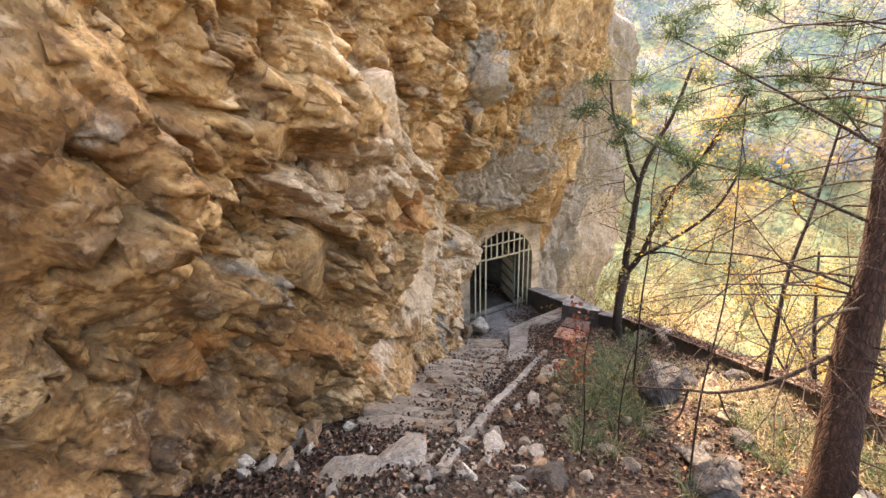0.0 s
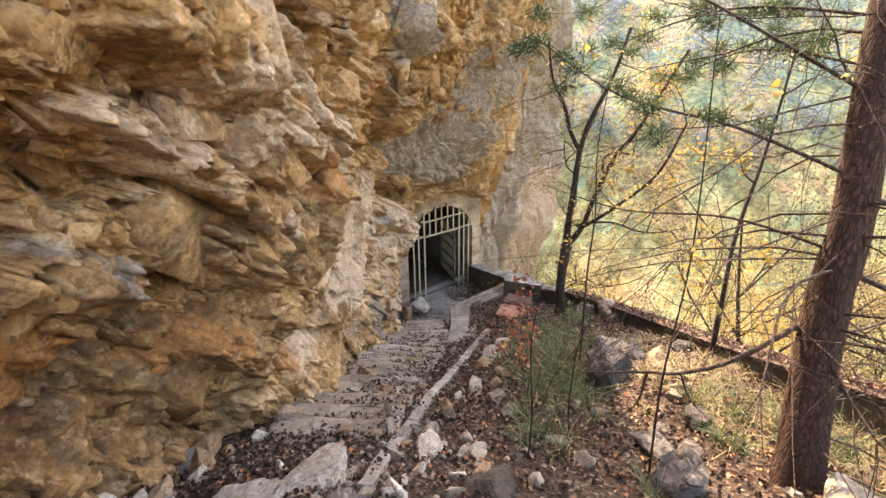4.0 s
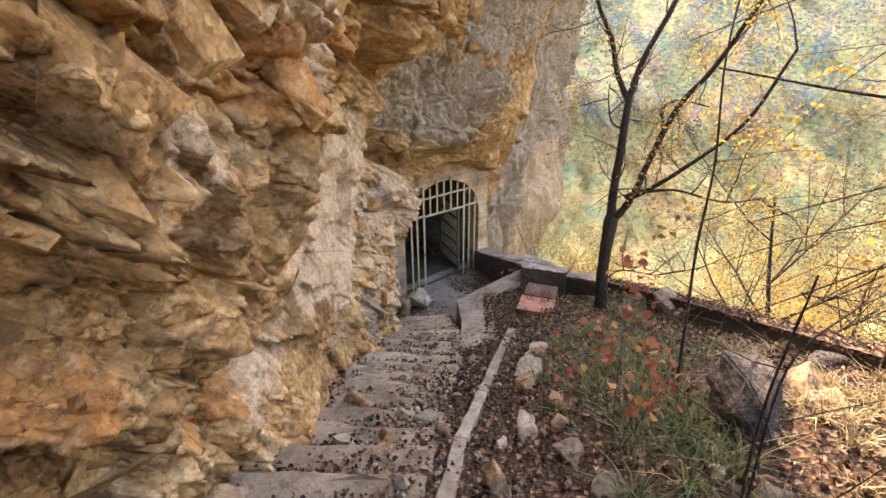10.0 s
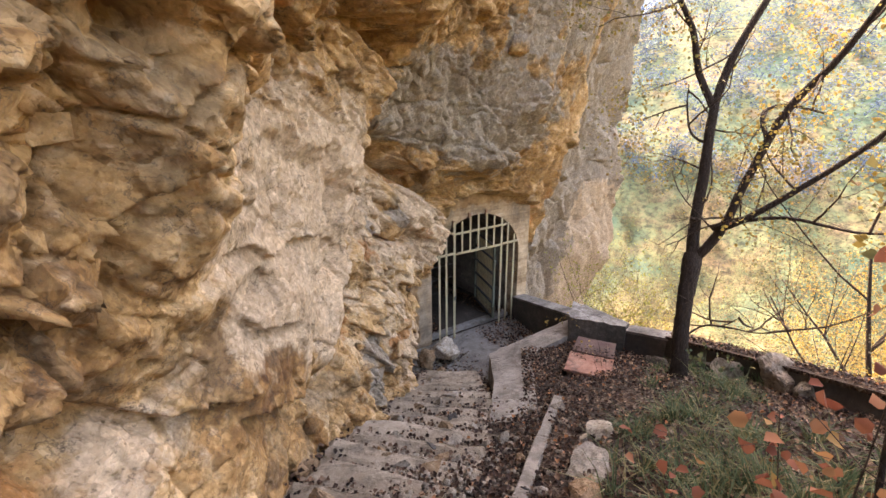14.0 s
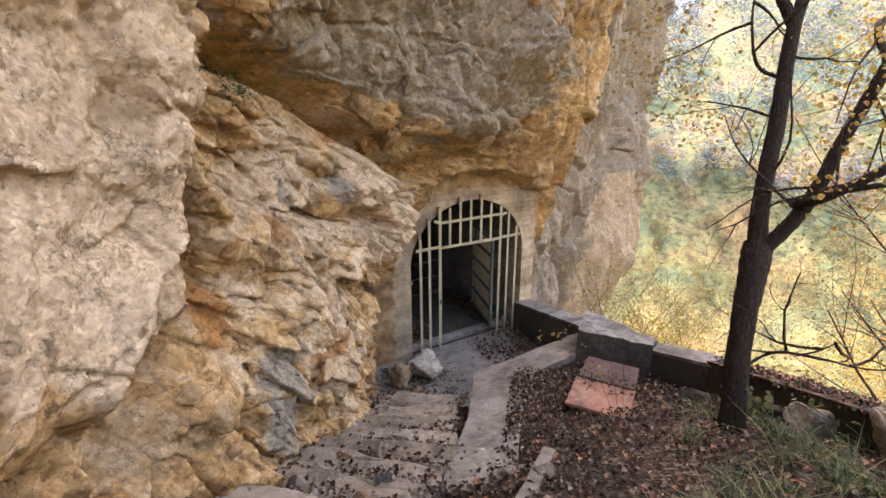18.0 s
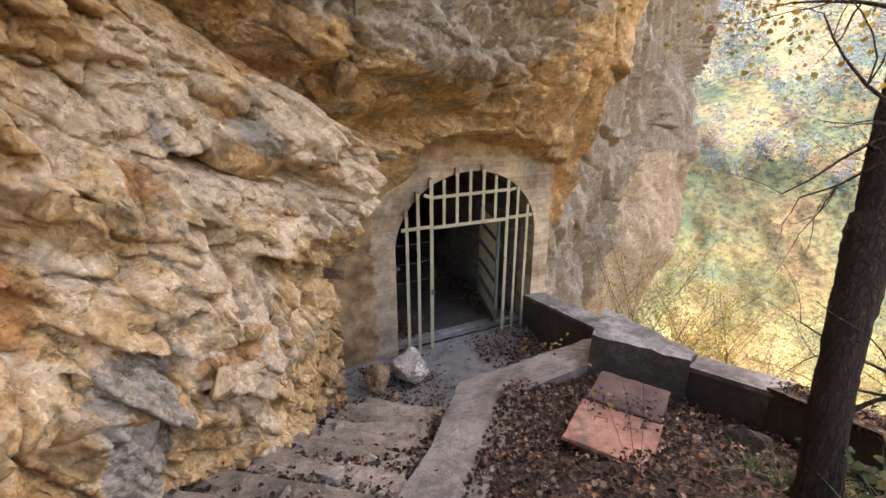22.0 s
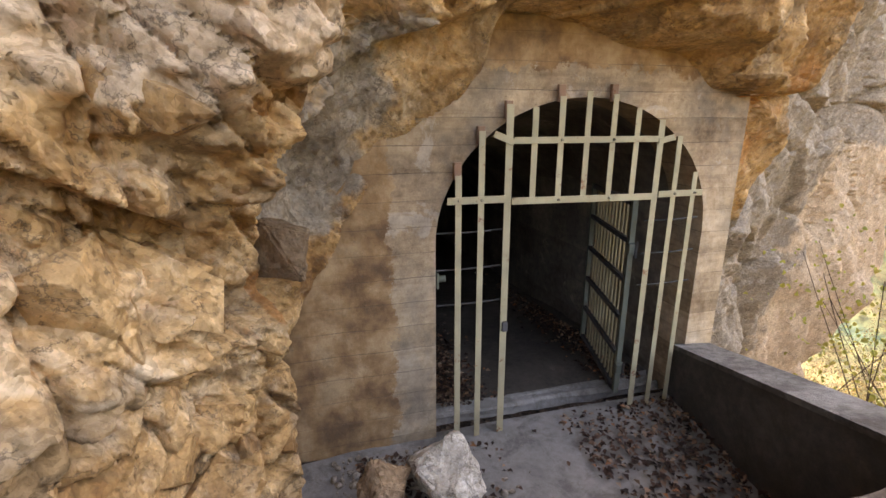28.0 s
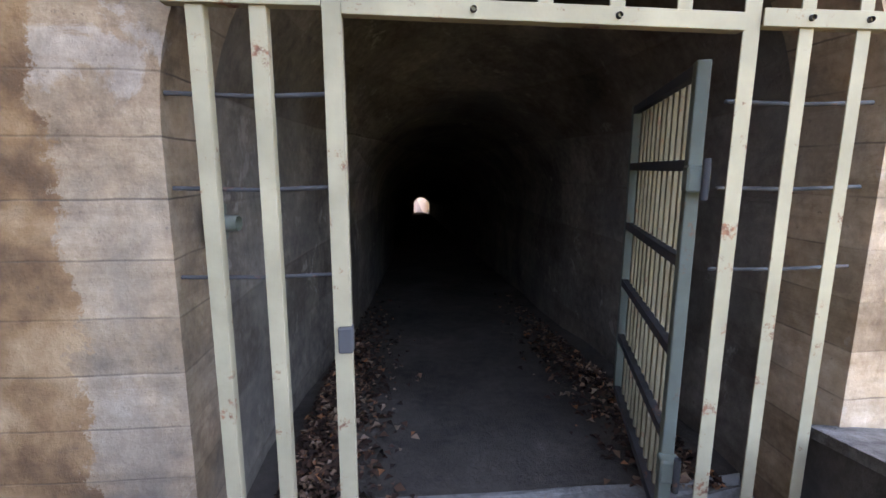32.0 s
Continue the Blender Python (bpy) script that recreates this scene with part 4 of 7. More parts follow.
def cliff_depth(u, z):
    d = cliff_base(u, z)
    wu, wz = rock_net(u, z)
    end = 25.2 - 0.38 * np.clip(z, -4, 12) + 0.5 * soft_noise(u, z, 2.0, 77)
    d = d + 1.3 * np.maximum(u - end, 0) + 0.16 * soft_noise(u, z, 2.6, 33)
    # slanting ledges with hollows beneath them
    for u0, z0, ru, rz, depth in ((3.0, 7.2, 0.62, 0.26, 0.3), (2.9, 6.62, 0.55, 0.16, 0.2), (3.75, 5.62, 0.5, 0.17, 0.22), (2.7, 5.95, 0.5, 0.14, 0.14), (4.9, 6.3, 0.45, 0.2, 0.12)):
        d = d + bulge(u, z, u0, z0, ru, rz, depth, -0.5, 6) + bulge(u, z, u0 - 0.12, z0 - rz * 1.5, ru, rz * 0.6, -0.6 * depth, -0.5)
    for u0, z0, ru, rz, depth in ((3.2, 6.15, 0.4, 0.18, 0.2), (2.95, 5.35, 0.3, 0.22, 0.22), (3.5, 5.35, 0.45, 0.38, 0.38), (5.05, 3.95, 0.35, 0.22, 0.2), (5.32, 5.45, 0.12, 0.1, 0.3), (7.05, 2.75, 0.35, 0.3, 0.35), (8.45, 3.1, 0.16, 0.35, 0.2), (10.2, 3.25, 0.3, 0.1, 0.2), (10.9, 2.2, 0.25, 0.16, 0.25),
                              (6.38, 4.82, 0.12, 0.05, 0.08), (6.8, 4.47, 0.05, 0.04, 0.08), (7.5, 4.8, 0.05, 0.1, 0.08), (7.58, 4.45, 0.07, 0.16, 0.08), (6.32, 4.6, 0.08, 0.04, 0.06)):
        d = d + bulge(u, z, u0, z0, ru, rz, -depth, -0.4)
    d = d + bulge(u, z, 5.5, 5.3, 0.35, 0.8, 0.16, 0.25, 4) + bulge(u, z, 11.1, 3.0, 0.32, 0.3, 0.14, 0.3, 4) + bulge(u, z, 7.95, 4.0, 0.3, 1.2, 0.14, 0.1, 4)
    d = d + seam(u, z, [(8.5, 5.6), (8.75, 4.75), (10.0, 4.45), (10.9, 3.85), (11.5, 3.45), (11.75, 2.9)], 0.16, 0.8) + seam(u, z, [(8.4, 4.7), (8.35, 3.2), (7.6, 2.7)], 0.1, 0.5) + seam(u, z, [(6.3, 7.6), (6.75, 6.6), (7.6, 5.8), (8.5, 5.6)], 0.1, 0.35)
    d = d + seam(u, z, [(9.6, 3.4), (10.2, 3.3), (10.75, 3.0)], 0.07, 0.25) + seam(u, z, [(12.4, 6.3), (12.75, 5.7), (12.65, 5.2)], 0.06, 0.2) + bulge(u, z, 12.2, 3.55, 0.7, 0.22, -0.45, -0.2) + bulge(u, z, 12.0, 4.15, 0.9, 0.2, 0.2, -0.25, 4)
    smooth = smoothness(u, z)
    k = (1 - smooth) * (1 - 0.55 * calm(u, z))
    mass = ease(u, 8.1, 8.7) * (1 - ease(u, 11.2, 11.7)) * (1 - ease(z, 4.3, 4.8))
    for line, depth, decay in OVERHANGS:
        d = d + overhang(u, z, line, 1.3 * depth, decay)
    for line, depth, decay in EDGES:
        d = d + overhang(-z, -u, [(-b, -a) for a, b in line], 1.2 * depth, decay)
    far = ease(u, 13.2, 15.2)
    blocks, gap = sharp_noise(wu, wz, 1.3, 15, 0.7, -1.2, 1.3, 0.22, 0.05, True)
    d = d + far * (0.6 * blocks + 0.12 * np.exp(-gap / 0.03) + 0.28 * shards(wu, wz, 0.7, 31, -1.45, 2.2)[0] + 0.1 * shards(wu, wz, 0.25, 32, -1.2, 2.0)[0])
    coarse, chips, _ = splinters(wu, wz)
    d = d + (1 - far) * (k * (1 - 0.3 * ease(u, 8.0, 9.2)) * (1 - 0.55 * mass) * coarse + (k + 0.05 * smooth) * (1 - 0.5 * ease(u, 8.0, 9.2)) * (1 - 0.6 * mass) * chips) + (0.32 - 0.1 * far) * (1 - 0.6 * mass) * smooth_chips(wu, wz)
    d = d + mass * riven(wu, wz)
    # room for the portal
    plane = np.minimum(ROOT2 * 11.3 - u, 3.8)
    roof = 2.95 + 0.35 * np.exp(-((u - 13.3) / 0.8) ** 2) - 0.35 * ease(u, 14.2, 14.9) - 0.55 * ease(12.6 - u, 0, 0.9)
    wing = u * ROOT2 - 11.3
    roof = roof + 0.12 * soft_noise(u, z, 0.4, 35)
    above = ease(z - 1.62 - (wing - 6.1) * 1.22, 0, 0.05) * (1 - ease(wing, 6.95, 7.0))
    plane = plane - above * (0.46 + 0.25 * soft_noise(u, z, 0.5, 37) + 0.5 * np.maximum(z - 2.4, 0))
    hole = ease(u, 11.55, 11.68) * (1 - ease(u, 14.86, 14.95)) * (1 - ease(z, roof, roof + 0.1))
    return d + hole * np.maximum(plane - d, 0)


def ledges(wu, wz, tip, gap, depth, wander, seed):
    """Beds that jut at their foot and fall back sharply below."""
    step = (wz * math.cos(tip) - wu * math.sin(tip)) / gap + wander
    rung = np.floor(step)
    along = step - rung
    weight = np.clip(0.45 + 0.75 * np.sin(rung * 7.13 + seed) + 0.8 * soft_noise(wu, wz, 1.6 * gap + 0.3, seed, 2), 0, 1.2)
    return weight * depth * (np.where(along > 0.1, (along - 0.1) / 0.9, (0.1 - along) / 0.1) - 0.5)


def splinters(wu, wz):
    """Broken relief of the face at several sizes, with jutting beds and pockets; also the tone of each broken face."""
    tip, steep = math.radians(-32), math.radians(-78)
    big = shards(wu, wz, 0.95, 1, steep, 1.2)[0]
    mid, tone_a = shards(wu, wz, 0.4, 5, steep - 0.2, 1.2)
    low, tone_b = shards(wu, wz, 0.17, 7, tip, 1.1)
    fine, tone_c = shards(wu, wz, 0.075, 9, tip - 0.5, 1.2)
    pocket = shards(wu, wz, 0.36, 25, tip, 1.3)[0]
    blocks, gap = sharp_noise(wu + 0.02 * mid, wz + 0.02 * low, 0.2, 6, 0.9, tip - 0.5, 1.2, 0.32, 0.05, True)
    gap_big = sharp_noise(wu + 0.06 * mid + 0.02 * low, wz + 0.06 * big, 0.62, 12, 0.0, steep + 0.3, 1.25, 0.0, 0.0, True)[1]
    rough = np.clip(0.75 + 0.9 * soft_noise(wu, wz, 1.3, 44, 2), 0.25, 1.2)
    lumps = facet_noise(wu + 0.05 * mid, wz + 0.05 * low, 0.6, 2, 1.7, steep, 1.1, 0.5, 0.22) + 0.32
    chunks = facet_noise(wu + 0.03 * low, wz + 0.02 * mid, 0.24, 3, 1.9, steep + 0.35, 1.1, 0.6, 0.25) + 0.14
    d = 0.14 * big + 0.5 * lumps + 0.08 * mid + 0.34 * np.maximum(pocket - 0.42, 0) + 0.22 * np.exp(-gap_big / 0.035) - 0.03
    chips = rough * (0.62 * chunks + 0.05 * low + 0.03 * fine + 0.4 * blocks + 0.06 * np.exp(-gap / 0.06))
    d = d + ledges(wu, wz, steep, 0.85, 0.18, 0.7 * big + 0.4 * mid, 3) + ledges(wu, wz, steep + 0.5, 0.3, 0.06, 0.7 * mid + 0.4 * low, 8) + ledges(wu, wz, tip, 0.6, 0.08, 0.6 * mid + 0.4 * big, 5)
    return d, chips, 0.4 * tone_a + 0.35 * tone_b + 0.25 * tone_c


def smooth_chips(wu, wz):
    """Shallow flaked relief of the smoother faces, with cracks and small holes."""
    flakes = 0.2 * shards(wu, wz, 0.62, 15, -0.9, 1.4)[0] + 0.12 * shards(wu, wz, 0.22, 16, -0.5, 1.5)[0] + 0.07 * shards(wu, wz, 0.08, 17, 0.4, 1.2)[0]
    bend = 0.25 * soft_noise(wu, wz, 0.5, 20, 4)
    gap = sharp_noise(wu + bend + 0.2 * flakes, wz - bend + 0.2 * flakes, 0.8, 18, 0.0, -0.9, 1.6, 0.0, 0.0, True)[1]
    opened = np.clip(0.15 + 1.6 * soft_noise(wu, wz, 0.7, 21, 2), 0, 1)
    hole = shards(wu, wz, 0.15, 19, 0.3, 1.3)[0]
    return flakes + 0.22 * opened * np.exp(-gap / 0.02) + 0.9 * np.maximum(hole - 0.72, 0) + ledges(wu, wz, -0.6, 0.5, 0.1, 1.2 * flakes, 4)


def riven(wu, wz):
    """Steeply split blocks with sharp edges and open cracks."""
    warp = 0.03 * shards(wu, wz, 0.2, 66, 0.3, 1.2)[0]
    slabs, gap = sharp_noise(wu + warp, wz + warp, 0.46, 61, 0.75, -1.15, 1.7, 0.26, 0.05, True)
    pieces, split = sharp_noise(wu - warp, wz + warp, 0.19, 62, 0.9, -0.9, 1.5, 0.32, 0.05, True)
    return 0.55 * slabs + 0.44 * pieces + 0.14 * np.exp(-gap / 0.025) + 0.04 * np.exp(-split / 0.012) + 0.085 * shards(wu, wz, 0.24, 64, -1.0, 1.3)[0] + 0.06 * shards(wu, wz, 0.085, 63, -0.7, 1.4)[0]


def seam(u, z, line, width, depth):
    """A deep cleft along a line of (u, z) points."""
    best = np.full(u.shape, 9.0)
    for (ua, za), (ub, zb) in zip(line[:-1], line[1:]):
        t = np.clip(((u - ua) * (ub - ua) + (z - za) * (zb - za)) / ((ub - ua) ** 2 + (zb - za) ** 2), 0, 1)
        best = np.minimum(best, np.hypot(u - ua - t * (ub - ua), z - za - t * (zb - za)))
    return depth * np.exp(-(best / width) ** 1.5)


def cliff_patches(U, V):
    """Where the rock is grey, pale or rusty."""
    spots = lambda rows: np.clip(sum(bulge(U, V, u0, z0, ru, rz, -w, turn, 4) for u0, z0, ru, rz, w, turn in rows), 0, 1)
    grey = spots(((10.9, 4.95, 1.2, 0.6, 0.9, -0.2), (9.6, 5.3, 1.0, 0.6, 0.7, 0), (12.6, 6.6, 2.0, 0.9, 0.8, 0), (12.5, 5.0, 1.5, 0.7, 0.62, -0.2), (8.25, 4.4, 0.12, 0.9, 0.9, 0.1), (8.7, 2.0, 0.18, 0.5, 0.9, -0.5), (10.0, 3.7, 0.12, 0.3, 0.3, 0.5), (2.2, 6.5, 0.35, 0.3, 0.3, -0.5), (1.4, 7.4, 0.35, 0.6, 0.3, 0), (2.6, 5.95, 0.4, 0.2, 0.6, -0.5), (1.9, 4.5, 0.3, 0.5, 0.5, 0),
                  (10.15, 3.55, 0.1, 0.3, 0.3, 0.5), (9.45, 3.5, 0.1, 0.4, 0.5, 0.1), (8.65, 2.1, 0.3, 0.12, 0.3, -0.5), (7.1, 7.3, 0.7, 0.8, 0.7, 0.2), (12.1, 2.5, 0.5, 0.8, 0.8, 0),
                  (9.44, 3.8, 0.08, 0.3, 0.5, 0.2), (10.16, 3.87, 0.1, 0.25, 0.5, 0.5), (10.2, 3.45, 0.12, 0.3, 0.5, 0.4), (8.73, 2.27, 0.25, 0.08, 0.75, -0.6), (8.72, 1.95, 0.3, 0.1, 0.8, -0.4), (8.65, 1.7, 0.25, 0.08, 0.75, 0), (9.05, 3.0, 0.25, 0.6, 0.4, 0.2), (12.2, 4.1, 1.2, 0.6, 0.45, 0))) + 1.15 * ease(U, 15.2, 16.5)
    # Pale rock; a few spots paint light onto faces dimmed by overhangs.
    pale = spots(((6.9, 4.5, 1.2, 0.95, 1.0, 0.1), (7.3, 3.5, 0.7, 0.6, 0.5, 0), (9.0, 2.7, 0.9, 1.5, 0.42, 0), (10.2, 2.6, 1.0, 1.5, 0.36, 0), (7.6, 3.6, 0.5, 0.8, 0.45, 0.1), (4.0, 6.9, 1.0, 0.6, 0.6, -0.3), (3.0, 6.5, 0.9, 0.7, 0.5, 0), (5.2, 6.2, 0.9, 0.6, 0.5, 0.2),
                  (11.0, 3.0, 0.5, 0.4, 0.7, 0), (10.0, 3.8, 1.2, 0.7, 0.5, -0.3), (5.2, 3.7, 0.5, 0.3, 0.5, 0), (4.4, 5.3, 0.3, 0.6, 0.55, 0.4))) + 0.9 * ease(U + 0.8 * soft_noise(U, V, 1.2, 53), 19, 22) * (1 - ease(V + 0.8 * soft_noise(U, V, 0.9, 54), 1.2, 3.2))
    rusty = spots(((2.5, 5.45, 0.45, 0.2, 0.9, -0.4), (3.6, 4.85, 0.5, 0.2, 0.8, -0.3), (4.7, 3.95, 0.5, 0.3, 0.75, 0), (5.0, 5.9, 0.3, 0.3, 0.75, 0), (6.5, 6.2, 0.25, 0.7, 0.75, 0.3), 
                   (12.9, 4.0, 0.7, 0.35, 0.15, 0), (15.0, 2.0, 0.4, 1.3, 0.5, 0), (6.3, 3.7, 0.5, 0.35, 0.2, 0), (8.4, 3.0, 0.14, 0.4, 0.7, 0), (11.6, 1.62, 0.16, 0.16, 1.0, 0),
                   (10.55, 4.02, 0.4, 0.12, 0.85, -0.3), (9.25, 3.3, 0.18, 0.3, 0.6, 0.2), (8.3, 2.6, 0.25, 0.4, 0.3, 0), (9.35, 2.1, 0.3, 0.12, 0.7, 0.2), (10.6, 3.2, 0.25, 0.25, 0.5, 0)))
    grey = np.clip(grey, 0, 1)
    return grey, np.clip(pale, 0, 1) * (1 - 0.85 * grey * (1 - ease(U, 13, 14))), rusty


def calm(u, z):
    """Broad slabs that broke off flatter than the rest."""
    return np.clip(bulge(u, z, 5.6, 3.85, 0.8, 0.7, -1.0, 0, 4) + bulge(u, z, 6.4, 2.9, 1.5, 0.9, -1.0, -0.5, 4) + bulge(u, z, 3.05, 7.1, 0.5, 0.35, -1.0, -0.4, 4) + bulge(u, z, 4.6, 6.4, 0.5, 0.6, -1.0, 0, 4), 0, 1)


def smoothness(u, z):
    return np.clip(bulge(u, z, 6.8, 4.05, 1.5, 1.7, -1.0, 0, 4) + bulge(u, z, 12.6, 5.9, 2.4, 1.0, -0.6, 0, 4), 0, 0.96)


def cliff_mesh(name, us, zs, cut):
    U, V = np.meshgrid(us, zs, indexing="ij")
    D = cliff_depth(U, V)
    sag = 0.25 * np.clip(D - cliff_base(U, V), -0.45, 0.45) * (1 - ease(U, 10.9, 11.4))
    P = np.stack([(U - D) / ROOT2, (U + D) / ROOT2, V + sag], -1)
    n, m = U.shape
    ids = np.arange(n * m).reshape(n, m)
    f = np.stack([ids[:-1, :-1], ids[:-1, 1:], ids[1:, 1:], ids[1:, :-1]], -1).reshape(-1, 4)
    flat = P.reshape(-1, 3)
    if cut:
        c = flat[f].mean(1)
        f = f[~((np.abs(c[:, 0] - 8.46) < 1.4) & (c[:, 1] > 11.0) & (c[:, 2] < 2.82))]
    f = f[:, ::-1]
    grey, pale, rusty = cliff_patches(U, V)
    wu, wz = rock_net(U, V)
    spots = lambda rows: sum(bulge(U, V, *r) for r in rows)
    # Tone spots: weathered brown, plus shade in hollows and light painted into the tone.
    brown = spots(((1.9, 5.2, 1.7, 1.1, -1.3), (1.4, 7.2, 0.8, 0.9, -0.9), (3.3, 5.6, 0.6, 0.5, -0.5), (3.7, 4.6, 0.9, 0.7, -1), (2.2, 6.3, 0.5, 0.5, -0.2), (6.0, 3.5, 0.9, 0.5, -0.4), (6.6, 3.45, 0.8, 0.5, -0.7))) - spots(((9.8, 3.9, 1.3, 0.9, -0.9), (10.8, 3.2, 0.9, 1.1, -0.8), (9.5, 2.2, 1.2, 1.1, -0.7), (12.5, 4.6, 1.5, 0.6, -0.5)))
    away = ease(U, 13.2, 15.2)
    block = 0.5 - 0.34 * brown + 1.0 * (1 - away) * (splinters(wu, wz)[2] - 0.5) + away * (0.3 * soft_noise(U, 0.2 * V, 0.5, 51) + 0.25 * soft_noise(U, V, 1.5, 52))
    col = np.stack([grey, pale, rusty, np.clip(block, 0.05, 1)], -1).reshape(-1, 4)
    return mesh_from(name, flat, f, rock_mat, False, col)


near_u = np.concatenate([np.arange(1.2, 13.6, 0.015), np.arange(13.6, 20, 0.03), np.arange(20, 36, 0.06), np.arange(36, 60, 0.5)])
# Rows above 12 m are an unseen hill added to shut out stray light.
cliff_z = np.concatenate([np.arange(-9, -0.3, 0.2), np.arange(-0.3, 8.2, 0.015), np.arange(8.2, 12.0, 0.16), np.arange(12, 60, 2.5)])
cliff = tagged(new("rock_face", cliff_mesh("rock_face", near_u, cliff_z, True)),
               "rugged overhanging ochre limestone cliff with grey and rusty patches", "cliff", kind="structure")


def cliff_blocks(seed):
    """Angular blocks standing out of the face, lying with the bedding."""
    rng = np.random.RandomState(seed)
    hulls = []
    for k in range(36):
        bm = bmesh.new()
        corners = [(a, b, c) for a in (-1, 1) for b in (-1, 1) for c in (-1, 1)]
        rng.shuffle(corners)
        for q in np.array(corners[: rng.randint(6, 9)]) * 0.72 + rng.normal(size=3) * 0.1:
            bm.verts.new(q + rng.normal(size=3) * 0.2)
        bmesh.ops.convex_hull(bm, input=bm.verts)
        bmesh.ops.delete(bm, geom=[v for v in bm.verts if not v.link_faces], context="VERTS")
        bmesh.ops.bevel(bm, geom=list(bm.edges), offset=0.02, segments=1, affect="EDGES")
        bmesh.ops.triangulate(bm, faces=bm.faces)
        bm.verts.index_update()
        hulls.append((np.array([v.co[:] for v in bm.verts]), np.array([[v.index for v in f.verts] for f in bm.faces])))
        bm.free()
    vs, fs, cs, n, single = [], [], [], 0, 0
    for count, lo, hi in ((40, 0.26, 0.44), (330, 0.12, 0.24), (900, 0.05, 0.1)):
        u, z = rng.uniform(1.4, 11.5, count), rng.uniform(0.2, 7.6, count)
        low = np.interp(u, [1, 3, 5, 7, 8.5, 11.5], [4.4, 3.8, 2.9, 2.2, 1.6, 0.2])
        keep = (z > low) & (rng.rand(count) < 1.15 - 1.45 * smoothness(u, z)) & (rng.rand(count) < 0.45 + 0.9 * np.clip(0.5 + soft_noise(u, z, 1.1, 63, 2), 0, 1))
        keep &= (hi < 0.3) | (u < 8.3)
        u, z = u[keep], z[keep]
        d0, du, dz = cliff_depth(u, z), cliff_depth(u + 0.12, z), cliff_depth(u, z + 0.12)
        grey, pale, rusty = cliff_patches(u, z)
        pale, grey = pale * 0.75, grey * 0.8
        # Same weathered, shade-darkened spots as on the face.
        dull = -0.3 * np.clip(bulge(u, z, 1.9, 5.2, 1.7, 1.1, -1.3) + bulge(u, z, 3.7, 4.6, 0.9, 0.7, -1), 0, 1)
        for i in range(len(u)):
            v, f = hulls[rng.randint(36)]
            size = rng.uniform(lo, hi)
            slope = Vector((np.clip((du[i] - d0[i]) / 0.12, -0.7, 0.7), -1, np.clip((dz[i] - d0[i]) / 0.12, -0.7, 0.7)))
            m = Vector((0, -1, 0)).rotation_difference(slope).to_matrix() @ Euler((rng.normal() * 0.22 - 0.1, rng.normal() * 0.25 + 0.68, rng.normal() * 0.25 + 0.1)).to_matrix()
            q = (v * np.array([1.4, 0.66, 0.66]) * size) @ np.array(m).T
            uu, dd, zz = u[i] + q[:, 0], d0[i] + size * rng.uniform(0.4, 0.62) + q[:, 1], z[i] + q[:, 2]
            place = np.stack([(uu - dd) / ROOT2, (uu + dd) / ROOT2, zz], -1)
            tint = np.tile([grey[i], pale[i], rusty[i], np.clip(0.5 + dull[i] + rng.normal() * 0.13, 0.1, 0.9)], (len(v), 1))
            if lo > 0.1 and single < 300:
                mid = place.mean(0)
                child("rock_block", mesh_from("rock_block", place - mid, f, rock_mat, False, tint), cliff, pose(*mid))
                single += 1
                continue
            vs.append(place)
            fs.append(f + n)
            n += len(v)
            cs.append(tint)
    me = mesh_from("cliff_blocks", np.concatenate(vs), np.concatenate(fs), rock_mat, False, np.concatenate(cs))
    return tagged(child("rock_chips", me, cliff, None, "small angular limestone chips standing out of the face"), kind="stuff")


cliff_blocks(71)
back_u = np.append(np.arange(-24, 1.2, 0.1), [1.2, 1.26])
# Same unseen hill rows behind the path, added against stray light.
back_z = np.concatenate([np.arange(-1, 9.5, 0.1), np.arange(9.5, 12, 0.3), np.arange(12, 60, 2.5)])
tagged(new("rock_face_back", cliff_mesh("rock_face_back", back_u, back_z, False)), "ochre limestone cliff along the upper path", "cliff", kind="structure")

# ---- portal ----
FACE = 11.05
CX, HALF, SPRING, RISE, FLOOR = 8.46, 1.25, 1.62, 1.12, -0.1


def arch_points(n, grow=0.0):
    return [(CX - (HALF + grow) * math.cos(a), SPRING + (RISE + grow) * math.sin(a)) for a in np.linspace(0, math.pi, n)]


